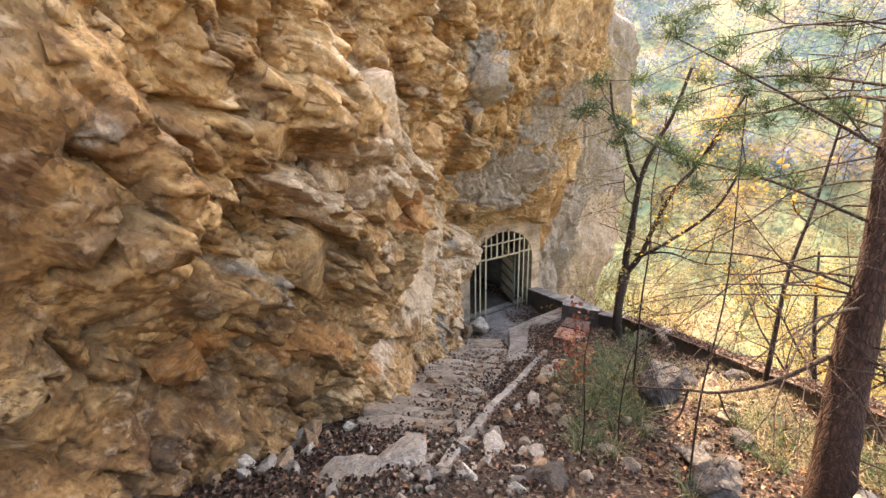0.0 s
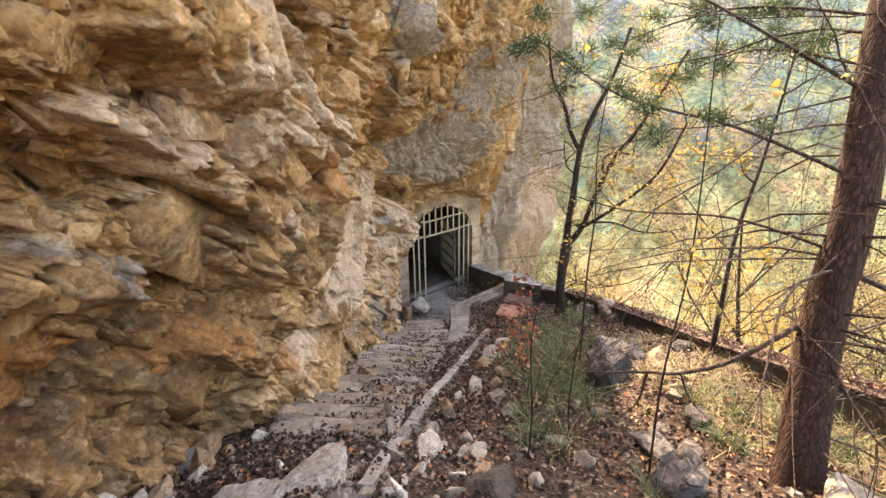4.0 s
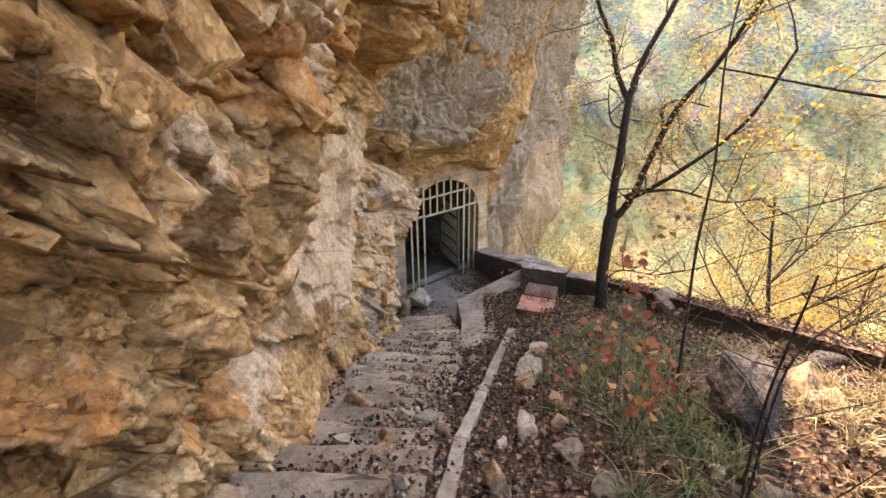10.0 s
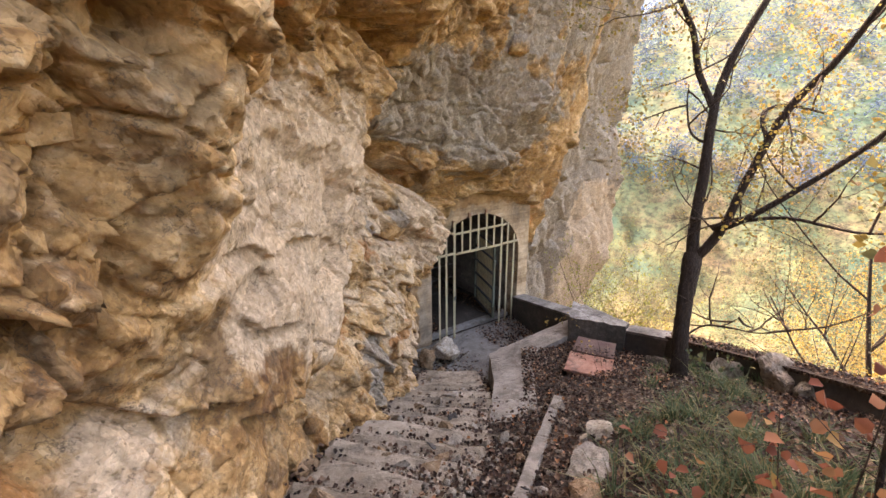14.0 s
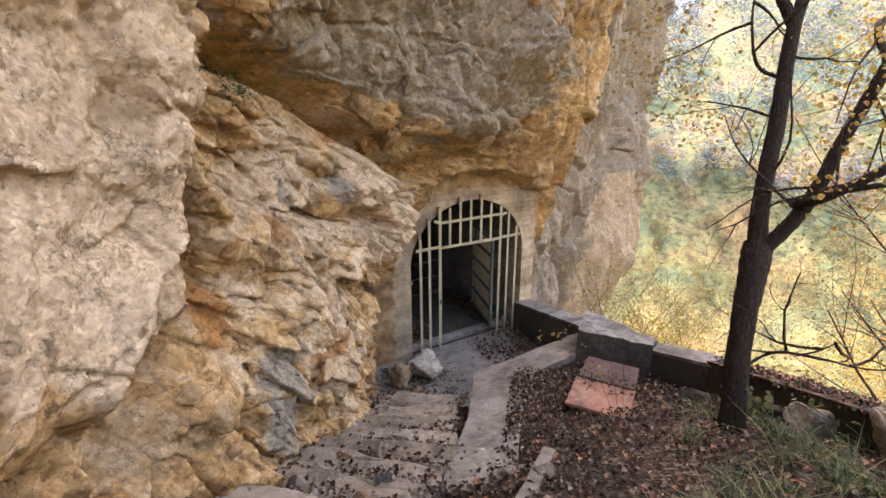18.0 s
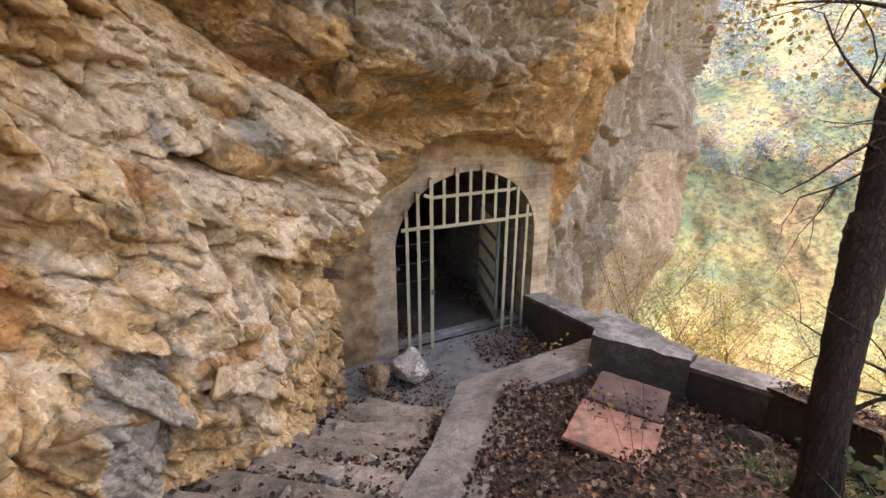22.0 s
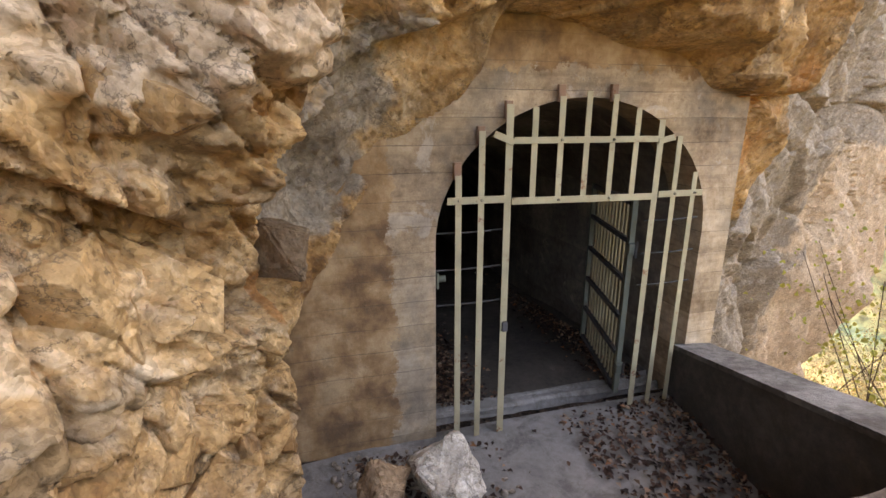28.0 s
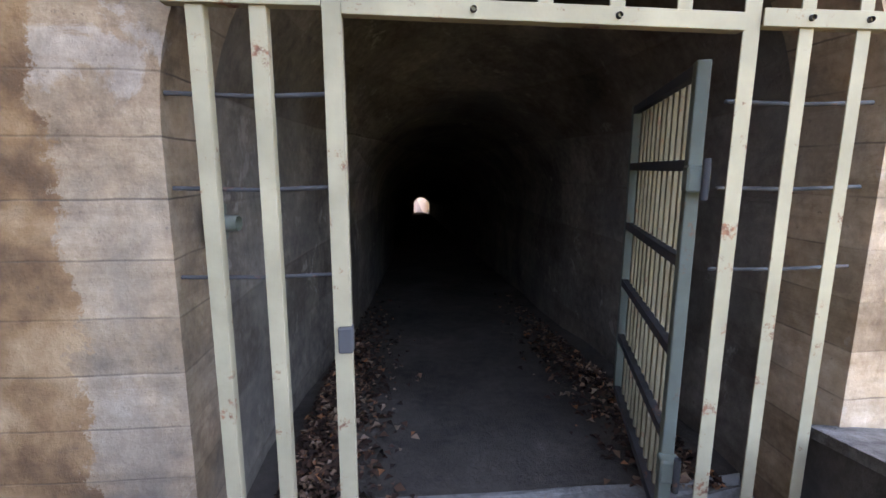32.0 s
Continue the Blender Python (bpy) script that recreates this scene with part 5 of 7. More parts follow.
def portal_wall():
    """Concrete front wall: a plate round the arch, thick enough to show its reveal."""
    inner = [(CX - HALF, FLOOR - 0.3)] + arch_points(33) + [(CX + HALF, FLOOR - 0.3)]
    outer = []
    for x, z in inner:
        if z <= SPRING + 0.01:
            outer.append((6.0 if x < CX else 10.02, z))
        else:
            a = math.atan2(z - SPRING, x - CX)
            tx, tz = math.cos(a), math.sin(a)
            k = min((10.02 - CX) / tx if tx > 0 else 9, (6.0 - CX) / tx if tx < 0 else 9, (3.3 - SPRING) / tz)
            outer.append((CX + tx * k, SPRING + tz * k))
    def cut(x, z):
        return z if x > 6.97 else min(z, 1.57 + (x - 6.08) * 1.22)
    steps = 14
    vs, cols = [], []
    for (ix, iz), (ox, oz) in zip(inner, outer):
        for k in np.linspace(0, 1, steps):
            x, z = ix + (ox - ix) * k, iz + (oz - iz) * k
            z = cut(x, z)
            wob = 0.012 * noise.noise(Vector((x * 3, z * 3, 4))) + 0.006 * noise.noise(Vector((x * 14, z * 14, 1)))
            chip = 0.012 * max(0, noise.noise(Vector((x * 11, z * 11, 8)))) if k == 0 else 0
            vs.append((x + (chip if x > CX else -chip), FACE + wob + chip, z))
            old = 1.0 if x < 6.85 + 0.05 * noise.noise(Vector((0, 0, z * 4))) else 0.0
            cols.append((max(old, 0.62 * ease(z, 2.7, 3.1)), 0, 0, 1))
    n = len(inner)
    front = len(vs)
    for (x, y, z), c in list(zip(vs, cols)):
        vs.append((x, FACE + 0.42, z))
        cols.append(c)
    fs = []
    for i in range(n - 1):
        for k in range(steps - 1):
            a = i * steps + k
            fs.append((a, a + 1, a + steps + 1, a + steps))
        a = i * steps
        fs.append((a, a + steps, front + a + steps, front + a))
        a = i * steps + steps - 1
        fs.append((a + steps, a, front + a, front + a + steps))
    ob = new("wall_portal", mesh_from("wall_portal", vs, fs, portal_mat, False, cols))
    return tagged(ob, "stained board-marked concrete wall round an arched tunnel mouth", "wall", kind="structure")


portal_wall()


def tunnel_line(y):
    """Centre, half width, spring, rise and floor of the vault."""
    k = float(ease(y, 12.4, 15.0))
    return CX + 0.05 * float(ease(y, 11.5, 14)) + 0.028 * max(0, y - 12), 1.27 - 0.13 * k, 1.62 - 0.35 * k - 0.075 * max(0, y - 12), 1.14 - 0.08 * k, FLOOR - 0.075 * max(0, y - 12)


def tunnel():
    ys = np.concatenate([[11.42, 11.46], np.linspace(11.6, 14.6, 12), [14.62, 15.0], np.linspace(15.3, 88, 64)])
    n = 26
    vs, fs, fl, ff = [], [], [], []
    for i, y in enumerate(ys):
        c, h, s, r, f = tunnel_line(y)
        ring = [(c - h, f - 0.1), (c - h, f + (s - f) * 0.5)] + [(c - h * math.cos(a), s + r * math.sin(a)) for a in np.linspace(0, math.pi, n - 4)] + [(c + h, f + (s - f) * 0.5), (c + h, f - 0.1)]
        for x, z in ring:
            w = 0.02 * noise.noise(Vector((x * 2, y * 2, z * 2)))
            vs.append((x + w, y, z + w))
        if i:
            for k in range(n - 1):
                a = i * n + k
                fs.append((a - n, a, a + 1, a - n + 1))
        for k in range(12):
            x = c - h - 0.05 + (2 * h + 0.1) * k / 11
            fl.append((x, y, f + 0.03 * noise.noise(Vector((x * 2, y * 2, 0)))))
        if i:
            for k in range(11):
                a = i * 12 + k
                ff.append((a - 12, a - 11, a + 1, a))
    tagged(new("tunnel_vault", mesh_from("tunnel_vault", vs, fs, tunnel_mat)), "dark concrete tunnel vault with damp stains", "tunnel", kind="structure")
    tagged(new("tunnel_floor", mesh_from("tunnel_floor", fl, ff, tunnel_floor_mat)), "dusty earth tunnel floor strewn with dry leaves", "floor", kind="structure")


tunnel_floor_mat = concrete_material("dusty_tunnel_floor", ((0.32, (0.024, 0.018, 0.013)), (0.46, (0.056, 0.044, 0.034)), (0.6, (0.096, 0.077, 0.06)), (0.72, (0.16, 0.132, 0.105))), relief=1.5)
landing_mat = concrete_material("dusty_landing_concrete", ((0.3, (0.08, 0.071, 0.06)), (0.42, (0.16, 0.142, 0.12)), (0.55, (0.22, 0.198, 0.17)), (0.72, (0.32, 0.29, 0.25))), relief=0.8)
tunnel()
# landing in front of the gate
tagged(new("landing", prism("landing", [(6.0, 10.1), (6.75, 9.0), (8.3, 8.6), (9.9, 9.4), (10.0, 11.12), (7.1, 11.12), (6.0, 11.0)],
                            [-0.09] * 7, -1.2, landing_mat, 0.012, 5)), "dusty concrete landing before the tunnel gate", "landing", kind="structure")


# ---- gate grille ----
def angle_bar(name, w, length):
    """Rolled steel angle: a face plate and a flange behind one edge."""
    bm = bmesh.new()
    for cx, cy, sx, sy in ((0, -0.019, w, 0.007), (w / 2 - 0.0035, 0.004, 0.007, 0.038)):
        r = bmesh.ops.create_cube(bm, size=1.0)["verts"]
        bmesh.ops.scale(bm, vec=(sx, sy, length), verts=r)
        bmesh.ops.translate(bm, vec=(cx, cy, 0), verts=r)
    bmesh.ops.bevel(bm, geom=[e for e in bm.edges if e.calc_length() > 0.1], offset=0.0015, segments=1, affect="EDGES")
    me = bpy.data.meshes.new(name)
    bm.to_mesh(me)
    bm.free()
    me.materials.append(bar_mat)
    return me


def grille():
    top = root("gate_grille", (CX, FACE, FLOOR), "pale olive painted steel grille bolted over the tunnel arch", "gate")
    y = FACE - 0.055
    bars = []

    def bar(name, x0, z0, x1, z1, w, label=""):
        length = math.hypot(x1 - x0, z1 - z0)
        me = angle_bar(name, w, length)
        turn = math.degrees(math.atan2(x1 - x0, z1 - z0))
        ob = child(name, me, top, pose((x0 + x1) / 2 - CX, y - FACE, (z0 + z1) / 2 - FLOOR, 0, turn, 0), label)
        bars.append((ob, x0, z0, x1, z1))

    for x, z1 in ((7.37, 2.17), (7.55, 2.49), (9.285, 2.44), (9.487, 2.14)):
        bar("upright", x, -0.1, x, z1, 0.05)
    for x, z1 in ((7.765, 2.68), (9.095, 2.57)):
        bar("gate_post", x, -0.1, x, z1, 0.058)
    for x, z1 in ((7.97, 2.66), (8.19, 2.74), (8.415, 2.78), (8.645, 2.76), (8.865, 2.66)):
        bar("short_upright", x, 1.97, x, z1, 0.05)
    y -= 0.012
    bar("lower_rail", 7.28, 1.985, 7.735, 1.985, 0.055)
    bar("lower_rail", 7.795, 1.965, 9.065, 1.95, 0.055)
    bar("lower_rail", 9.125, 1.965, 9.57, 1.965, 0.055)
    bar("upper_rail", 7.8, 2.42, 9.06, 2.42, 0.05)
    bar("rail_stub", 7.64, 2.47, 7.8, 2.405, 0.05)
    bar("rail_stub", 9.07, 2.4, 9.23, 2.435, 0.05)
    for x, z in ((7.37, 2.2), (7.55, 2.46), (7.765, 2.64), (8.19, 2.76), (8.645, 2.77)):
        child("anchor_plate", box_mesh("anchor_plate", (0.06, 0.03, 0.13), rust_mat, 0.004), top, pose(x - CX, -0.04, z - FLOOR), "rusted anchor plate")
    for z in (1.12, 1.42, 1.72):
        for x0, x1 in ((7.22, 7.76), (9.1, 9.66)):
            v, f = tube_arrays([(x0 - CX, 0.02, z - FLOOR), ((x0 + x1) / 2 - CX, 0.024, z - FLOOR - 0.006), (x1 - CX, 0.02, z - FLOOR + 0.004)], [0.008] * 3, 6)
            child("tie_rod", mesh_from("tie_rod", v, f, iron_mat, True), top, None, "thin dark iron tie rod")
    child("latch_plate", box_mesh("latch_plate", (0.05, 0.05, 0.09), iron_mat, 0.005), top, pose(7.775 - CX, -0.07, 1.02), "scratched dark iron latch plate")
    v, f = tube_arrays([(0, -0.012, 0), (0, 0.0, 0)], [0.009, 0.011], 8)
    bolt = mesh_from("bolt", v, f, iron_mat)
    for ob, x0, z0, x1, z1 in bars:
        if ob.name.startswith("lower_rail") or ob.name.startswith("upper_rail"):
            for x in (7.37, 7.55, 7.765, 8.19, 8.645, 9.095, 9.285, 9.487):
                if x0 <= x <= x1:
                    child("bolt", bolt, ob, pose(0, -0.022, x - (x0 + x1) / 2))
    return top


grille()
sill = root("door_sill", (CX, 11.3, FLOOR), "worn double concrete sill across the tunnel mouth", "sill")
for y, w, top in ((-0.09, 0.13, -0.05), (0.1, 0.2, 0.03)):
    child("sill_beam", box_mesh("sill_beam", (2.46, w, 0.4), landing_mat, 0.015, 0.014, int(90 + y * 50)), sill, pose(0, y, top - 0.2))
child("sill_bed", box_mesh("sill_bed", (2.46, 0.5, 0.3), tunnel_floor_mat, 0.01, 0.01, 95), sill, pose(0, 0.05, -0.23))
bracket = root("wall_bracket", (7.27, 11.28, 1.28), "grey steel bracket bolted to the inner wall", "bracket")
child("plate", box_mesh("plate", (0.02, 0.14, 0.14), post_mat, 0.004), bracket)
v, f = tube_arrays([(0, 0, 0), (0.08, -0.01, 0)], [0.035, 0.03], 8)
child("stub", mesh_from("stub", v, f, post_mat, True), bracket)


def gate_leaf():
    """The open leaf, swung into the tunnel, seen at a slant."""
    ob = root("gate_leaf", (9.07, 11.16, FLOOR), "open steel gate leaf with cream slats and grey-green stile", "gate door")
    ob.rotation_euler = (0, 0, radians(73))
    w, h = 1.28, 1.92
    for name, x in (("hinge_stile", 0.03), ("free_stile", w)):
        child(name, box_mesh(name, (0.055, 0.05, h), post_mat, 0.004), ob, pose(x, 0, h / 2 + 0.06))
    for k, z in enumerate((0.08, 0.46, 0.84, 1.22, 1.6, 1.95)):
        child("cross_rail", box_mesh("cross_rail", (w - 0.06, 0.04, 0.045), iron_mat, 0.003), ob, pose(w / 2 + 0.015, 0.004, z))
    for k in range(11):
        x = 0.14 + k * 0.1
        child("slat", box_mesh("slat", (0.03, 0.02, h - 0.08), slat_mat, 0.002), ob, pose(x, -0.018, h / 2 + 0.06))
    for z in (0.35, 1.55):
        hinge = child("hinge", box_mesh("hinge", (0.075, 0.08, 0.1), post_mat, 0.008), ob, pose(-0.02, 0, z), "welded grey-green hinge block")
        v, f = tube_arrays([(0, 0, -0.075), (0, 0, 0.075)], [0.014, 0.014], 8)
        child("hinge_pin", mesh_from("hinge_pin", v, f, iron_mat, True), hinge, pose(-0.045, -0.02, 0))
    v, f = tube_arrays([(w - 0.02, -0.03, 0.95), (w - 0.02, -0.09, 0.97), (w - 0.02, -0.09, 1.22), (w - 0.02, -0.03, 1.24)], [0.008] * 4, 6)
    child("pull_handle", mesh_from("pull_handle", v, f, iron_mat, True), ob, None, "bent iron pull handle")


gate_leaf()

# ---- steps, kerb and retaining slab ----
stairs = root("staircase", (4.3, 6.6, 1.8), "broken concrete staircase littered with stones and leaves", "staircase")
line = smooth_path([(1.75, 4.05), (2.35, 4.75), (3.2, 5.6), (4.3, 6.65), (5.2, 7.65), (5.85, 8.4), (6.75, 9.75)], 20)
run = np.concatenate([[0], np.cumsum(np.hypot(*np.diff(line, axis=0).T))])
rng = random.Random(11)
pos, z = 0.0, 3.42
tread_spots = []
while z > 0.0:
    x, y = np.interp(pos, run, line[:, 0]), np.interp(pos, run, line[:, 1])
    x2, y2 = np.interp(pos + 0.2, run, line[:, 0]), np.interp(pos + 0.2, run, line[:, 1])
    yaw = math.degrees(math.atan2(y2 - y, x2 - x)) - 90 + rng.uniform(-3, 3)
    low = z < 0.95
    wide = 1.1 if low else rng.uniform(1.2, 1.45)
    gz = float(terrace(x, y))
    me = box_mesh("step", (wide, 0.5, 0.24), step_mat, 0.012, 0.012 if low else 0.022, int(pos * 100))
    child("step", me, stairs, pose(x - 4.3, y - 6.6, gz - 0.06 - 1.8, rng.uniform(-2, 2), rng.uniform(-2, 2), yaw))
    tread_spots.append((x, y, gz, yaw, wide))
    pos += 0.33 if low else 0.4
    z = float(terrace(np.interp(pos, run, line[:, 0]), np.interp(pos, run, line[:, 1])))
    if pos > run[-1] - 0.1:
        break

kerb = root("kerb_beam", (3.8, 4.8, 2.7), "narrow weathered concrete kerb beam beside the steps", "kerb")
kl = [(1.45, 2.72), (1.95, 3.26), (2.52, 3.74), (3.25, 4.4), (4.2, 5.12), (5.2, 5.83), (6.35, 6.64)]
for k, (a, b) in enumerate(zip(kl[:-1], kl[1:])):
    (ax, ay), (bx, by) = a, b
    za, zb = float(terrace(ax, ay)) + 0.05, float(terrace(bx, by)) + 0.05
    length = math.dist((ax, ay, za), (bx, by, zb))
    yaw = math.degrees(math.atan2(by - ay, bx - ax))
    tip = -math.degrees(math.atan2(zb - za, math.hypot(bx - ax, by - ay)))
    me = box_mesh("kerb_length", (length - 0.02, 0.115, 0.2), slab_mat, 0.008, 0.005, k)
    child("kerb_length", me, kerb, pose((ax + bx) / 2 - 3.8, (ay + by) / 2 - 4.8, (za + zb) / 2 - 0.07 - 2.7, 0, tip, yaw))

tagged(new("retaining_slab", prism("retaining_slab", [(5.3, 6.75), (6.3, 7.85), (7.26, 9.12), (8.4, 9.0), (9.12, 8.88), (8.5, 8.34), (7.45, 8.25), (6.75, 7.45), (5.75, 6.4)],
                                   [1.52, 1.08, 0.61, 0.77, 0.88, 0.96, 0.98, 1.2, 1.6], -0.3, slab_mat, 0.02, 9)),
       "cracked concrete slab topping the low retaining wall", "retaining wall", kind="structure")

# ---- parapet ----
parapet = root("parapet", (9.0, 8.0, 0.6), "low dark concrete parapet with a pale weathered top", "parapet wall")
runs = [((9.78, 11.05), (9.32, 8.8), 0.46, 1.0, 0.34), ((9.2, 7.62), (9.22, 6.75), 1.24, 1.46, 0.3), ((9.22, 6.75), (8.0, 4.72), 1.46, 2.4, 0.3), ((8.0, 4.72), (6.45, 2.3), 2.4, 3.5, 0.3), ((6.45, 2.3), (4.1, -1.9), 3.5, 5.4, 0.3)]
for k, ((ax, ay), (bx, by), za, zb, w) in enumerate(runs):
    d = Vector((bx - ax, by - ay)).normalized()
    n = Vector((-d.y, d.x)) * w / 2
    o = [(ax + n.x - 9, ay + n.y - 8), (ax - n.x - 9, ay - n.y - 8), (bx - n.x - 9, by - n.y - 8), (bx + n.x - 9, by + n.y - 8)]
    low = min(za, zb) - 2.2
    # Dark body; the first two runs carry a thin pale cap.
    child("wall_length", prism("wall_length", o, [za - 0.05 - 0.6, za - 0.05 - 0.6, zb - 0.05 - 0.6, zb - 0.05 - 0.6], low - 0.6, wall_mat, 0.01, k), parapet, None, "dark parapet concrete")
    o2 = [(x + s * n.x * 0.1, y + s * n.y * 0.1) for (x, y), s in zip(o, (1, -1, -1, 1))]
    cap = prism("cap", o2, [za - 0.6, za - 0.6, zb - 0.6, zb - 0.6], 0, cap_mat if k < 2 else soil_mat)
    for v in cap.vertices:
        if abs(v.co.z) < 1e-6:
            near_a = math.hypot(v.co.x + 9 - ax, v.co.y + 8 - ay) < math.hypot(v.co.x + 9 - bx, v.co.y + 8 - by)
            v.co.z = (za if near_a else zb) - 0.046 - 0.6
    child("cap", cap, parapet)
ob = [(8.52, 8.36), (8.98, 7.49), (9.32, 7.64), (9.24, 8.88)]
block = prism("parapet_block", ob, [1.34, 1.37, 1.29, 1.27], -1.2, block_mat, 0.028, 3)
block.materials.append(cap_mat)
# Upward faces take the pale concrete, the sides stay dark.
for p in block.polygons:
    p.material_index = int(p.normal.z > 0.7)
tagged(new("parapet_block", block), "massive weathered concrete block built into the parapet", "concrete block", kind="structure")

# ---- hatch ----
hatch = root("hatch_cover", (7.92, 7.34, 1.0), "reddish flaking steel hatch cover on a low frame", "hatch")
hatch.rotation_euler = (0, 0, radians(31))
lid = child("front_lid", box_mesh("front_lid", (0.61, 0.68, 0.035), hatch_mat, 0.008, 0.003, 1), hatch, pose(-0.3, 0, 0.24, 0, 2, 1), "flaking pale red lid")
child("rear_lid", box_mesh("rear_lid", (0.52, 0.64, 0.035), hatch_dark, 0.008, 0.003, 2), hatch, pose(0.28, 0.0, 0.235, 0, 0, -1), "dusty brown lid")
child("frame", box_mesh("frame", (1.0, 0.56, 0.24), hatch_mat, 0.012, 0.006), hatch, pose(0, 0.02, 0.09), "rust-red frame")
for y in (-0.12, 0.12):
    v, f = tube_arrays([(0, -0.05, 0), (0, -0.05, 0.035), (0, 0.05, 0.035), (0, 0.05, 0)], [0.006] * 4, 6)
    child("lift_handle", mesh_from("lift_handle", v, f, rust_mat, True), lid, pose(0.07, y, 0.018, 0, 0, 15), "small bent wire handle")


# ---- stones ----
def stone(name, x, y, size, mat, seed, label, turn=0, sink=0.25, z=None, planes=14):
    ob = new(name, rock_mesh(name, size, mat, seed, 3, planes))
    g = float(ground_z(x, y)) if z is None else z
    ob.matrix_basis = pose(x, y, g - sink * size[2], 0, 0, turn)
    return tagged(ob, label, "stone")


stone("white_stone", 7.17, 10.36, (0.42, 0.38, 0.32), rock_white, 39, "pale angular limestone lump on the landing by the gate", 20, 0.06, -0.1, 19)
stone("orange_stone", 3.05, 5.72, (0.3, 0.24, 0.2), rock_orange, 7, "large orange-brown stone lying on the steps", -20, 0.2)
stone("orange_stone", 1.5, 4.62, (0.24, 0.2, 0.2), rock_orange, 9, "orange stone at the foot of the cliff", 40)
stone("orange_stone", 2.63, 4.6, (0.2, 0.16, 0.14), rock_orange, 10, "ochre stone on a broken step", 10)
stone("broken_stone", 6.66, 10.35, (0.3, 0.2, 0.3), rock_orange, 27, "broken tan stone leaning at the foot of the stained wing wall", 30, 0.15, -0.1)
stone("broken_stone", 6.75, 10.02, (0.16, 0.13, 0.1), rock_orange, 28, "small tan stone lying on the landing", 70, 0.1, -0.1)
stone("wedged_rock", 6.05, 10.5, (0.46, 0.34, 0.25), rock_orange, 29, "pale orange rock wedged between cliff and wing wall", -25, 0.0, 1.66)
stone("slab_stone", 0.72, 3.05, (0.45, 0.32, 0.13), rock_grey, 12, "flat grey limestone slab on the path", 30)
stone("slab_stone", 1.25, 3.1, (0.58, 0.34, 0.14), rock_grey, 13, "long pale grey slab lying on the path", 20)
stone("dark_boulder", 4.75, 2.85, (0.55, 0.46, 0.36), rock_dark, 24, "dark angular boulder among the grass", 10, 0.34, None, 17)
stone("grey_stone", 2.22, 2.15, (0.28, 0.25, 0.13), rock_dark, 16, "dark grey stone beside the kerb")
stone("grey_stone", 3.25, 1.34, (0.34, 0.26, 0.2), rock_dark, 17, "dark grey boulder at the edge of the shade")
stone("grey_stone", 2.3, 3.05, (0.28, 0.2, 0.15), rock_grey, 18, "tilted grey stone beside the kerb", 60)
stone("grey_stone", 4.95, 5.1, (0.26, 0.22, 0.14), rock_grey, 19, "weathered stone beside the kerb", 30)
stone("flat_stone", 3.75, 1.55, (0.26, 0.18, 0.13), rock_dark, 20, "sunlit pale brown stone among dry leaves", 15)
stone("flat_stone", 5.6, 2.75, (0.3, 0.22, 0.17), rock_orange, 41, "broad tan boulder half sunk beside the parapet", 30)
stone("flat_stone", 6.25, 2.72, (0.24, 0.2, 0.16), rock_dark, 42, "pale sunlit stone against the parapet", 70)
stone("flat_stone", 5.4, 2.5, (0.22, 0.18, 0.15), rock_orange, 43, "brown stone beside the larger boulder", 10)
stone("flat_stone", 4.02, 2.48, (0.17, 0.14, 0.11), rock_dark, 44, "pale stone at the edge of the sun", 50)
stone("flat_stone", 4.1, 1.95, (0.17, 0.12, 0.07), rock_dark, 45, "flat bleached slab among sunlit leaves", 20)
stone("pointed_stone", 4.5, 1.78, (0.22, 0.18, 0.24), rock_dark, 46, "pointed grey stone standing in dry grass", 40)
stone("low_stone", 3.8, 1.83, (0.32, 0.2, 0.13), rock_dark, 47, "low rounded stone in dry leaves", 75)
stone("flat_stone", 3.75, 0.6, (0.34, 0.26, 0.14), rock_grey, 22, "flat pale stone at the foot of the pine", 5)
for k, (x, y, s, mat) in enumerate(((8.05, 5.4, 0.38, rock_grey), (7.95, 4.85, 0.38, rock_grey), (8.5, 6.6, 0.26, rock_dark), (8.35, 5.85, 0.2, rock_dark), (7.7, 4.55, 0.22, rock_grey))):
    stone("wall_rock", x, y, (s, s * 0.75, s * 0.8), mat, 300 + k, "rough weathered rock heaped against the parapet", 40 * k, 0.2)
stone("kerb_stone", 4.6, 4.83, (0.22, 0.17, 0.18), rock_orange, 61, "broken brown stone beside the kerb", 20)
stone("kerb_stone", 3.75, 4.12, (0.25, 0.17, 0.12), rock_grey, 62, "flat grey stone beside the kerb", 50)
stone("kerb_stone", 4.3, 4.15, (0.2, 0.16, 0.15), rock_orange, 63, "tan stone with a broken pale edge", 80)
stone("kerb_stone", 3.52, 4.17, (0.11, 0.09, 0.09), rock_white, 64, "small white stone beside the kerb", 10)
stone("kerb_stone", 5.65, 5.5, (0.3, 0.2, 0.12), rock_grey, 65, "low grey stone among leaves below the hatch", 30)
stone("kerb_stone", 3.68, 3.62, (0.2, 0.15, 0.12), rock_grey, 66, "grey stone at the edge of the grass", 65)
stone("dark_boulder", 5.6, 3.0, (0.42, 0.3, 0.22), rock_dark, 67, "dark weathered boulder beside the parapet", 35, 0.25, None, 9)
for k, (x, y, s) in enumerate(((1.95, 4.35, 0.15), (0.3, 3.55, 0.2), (-0.55, 3.7, 0.22), (2.05, 4.1, 0.12), (6.0, 6.35, 0.14))):
    stone("tan_stone", x, y, (s, s * 0.8, s * 0.8), rock_orange if k < 3 else rock_grey, 320 + k, "rough tan stone lying beside the steps", 50 * k, 0.2)


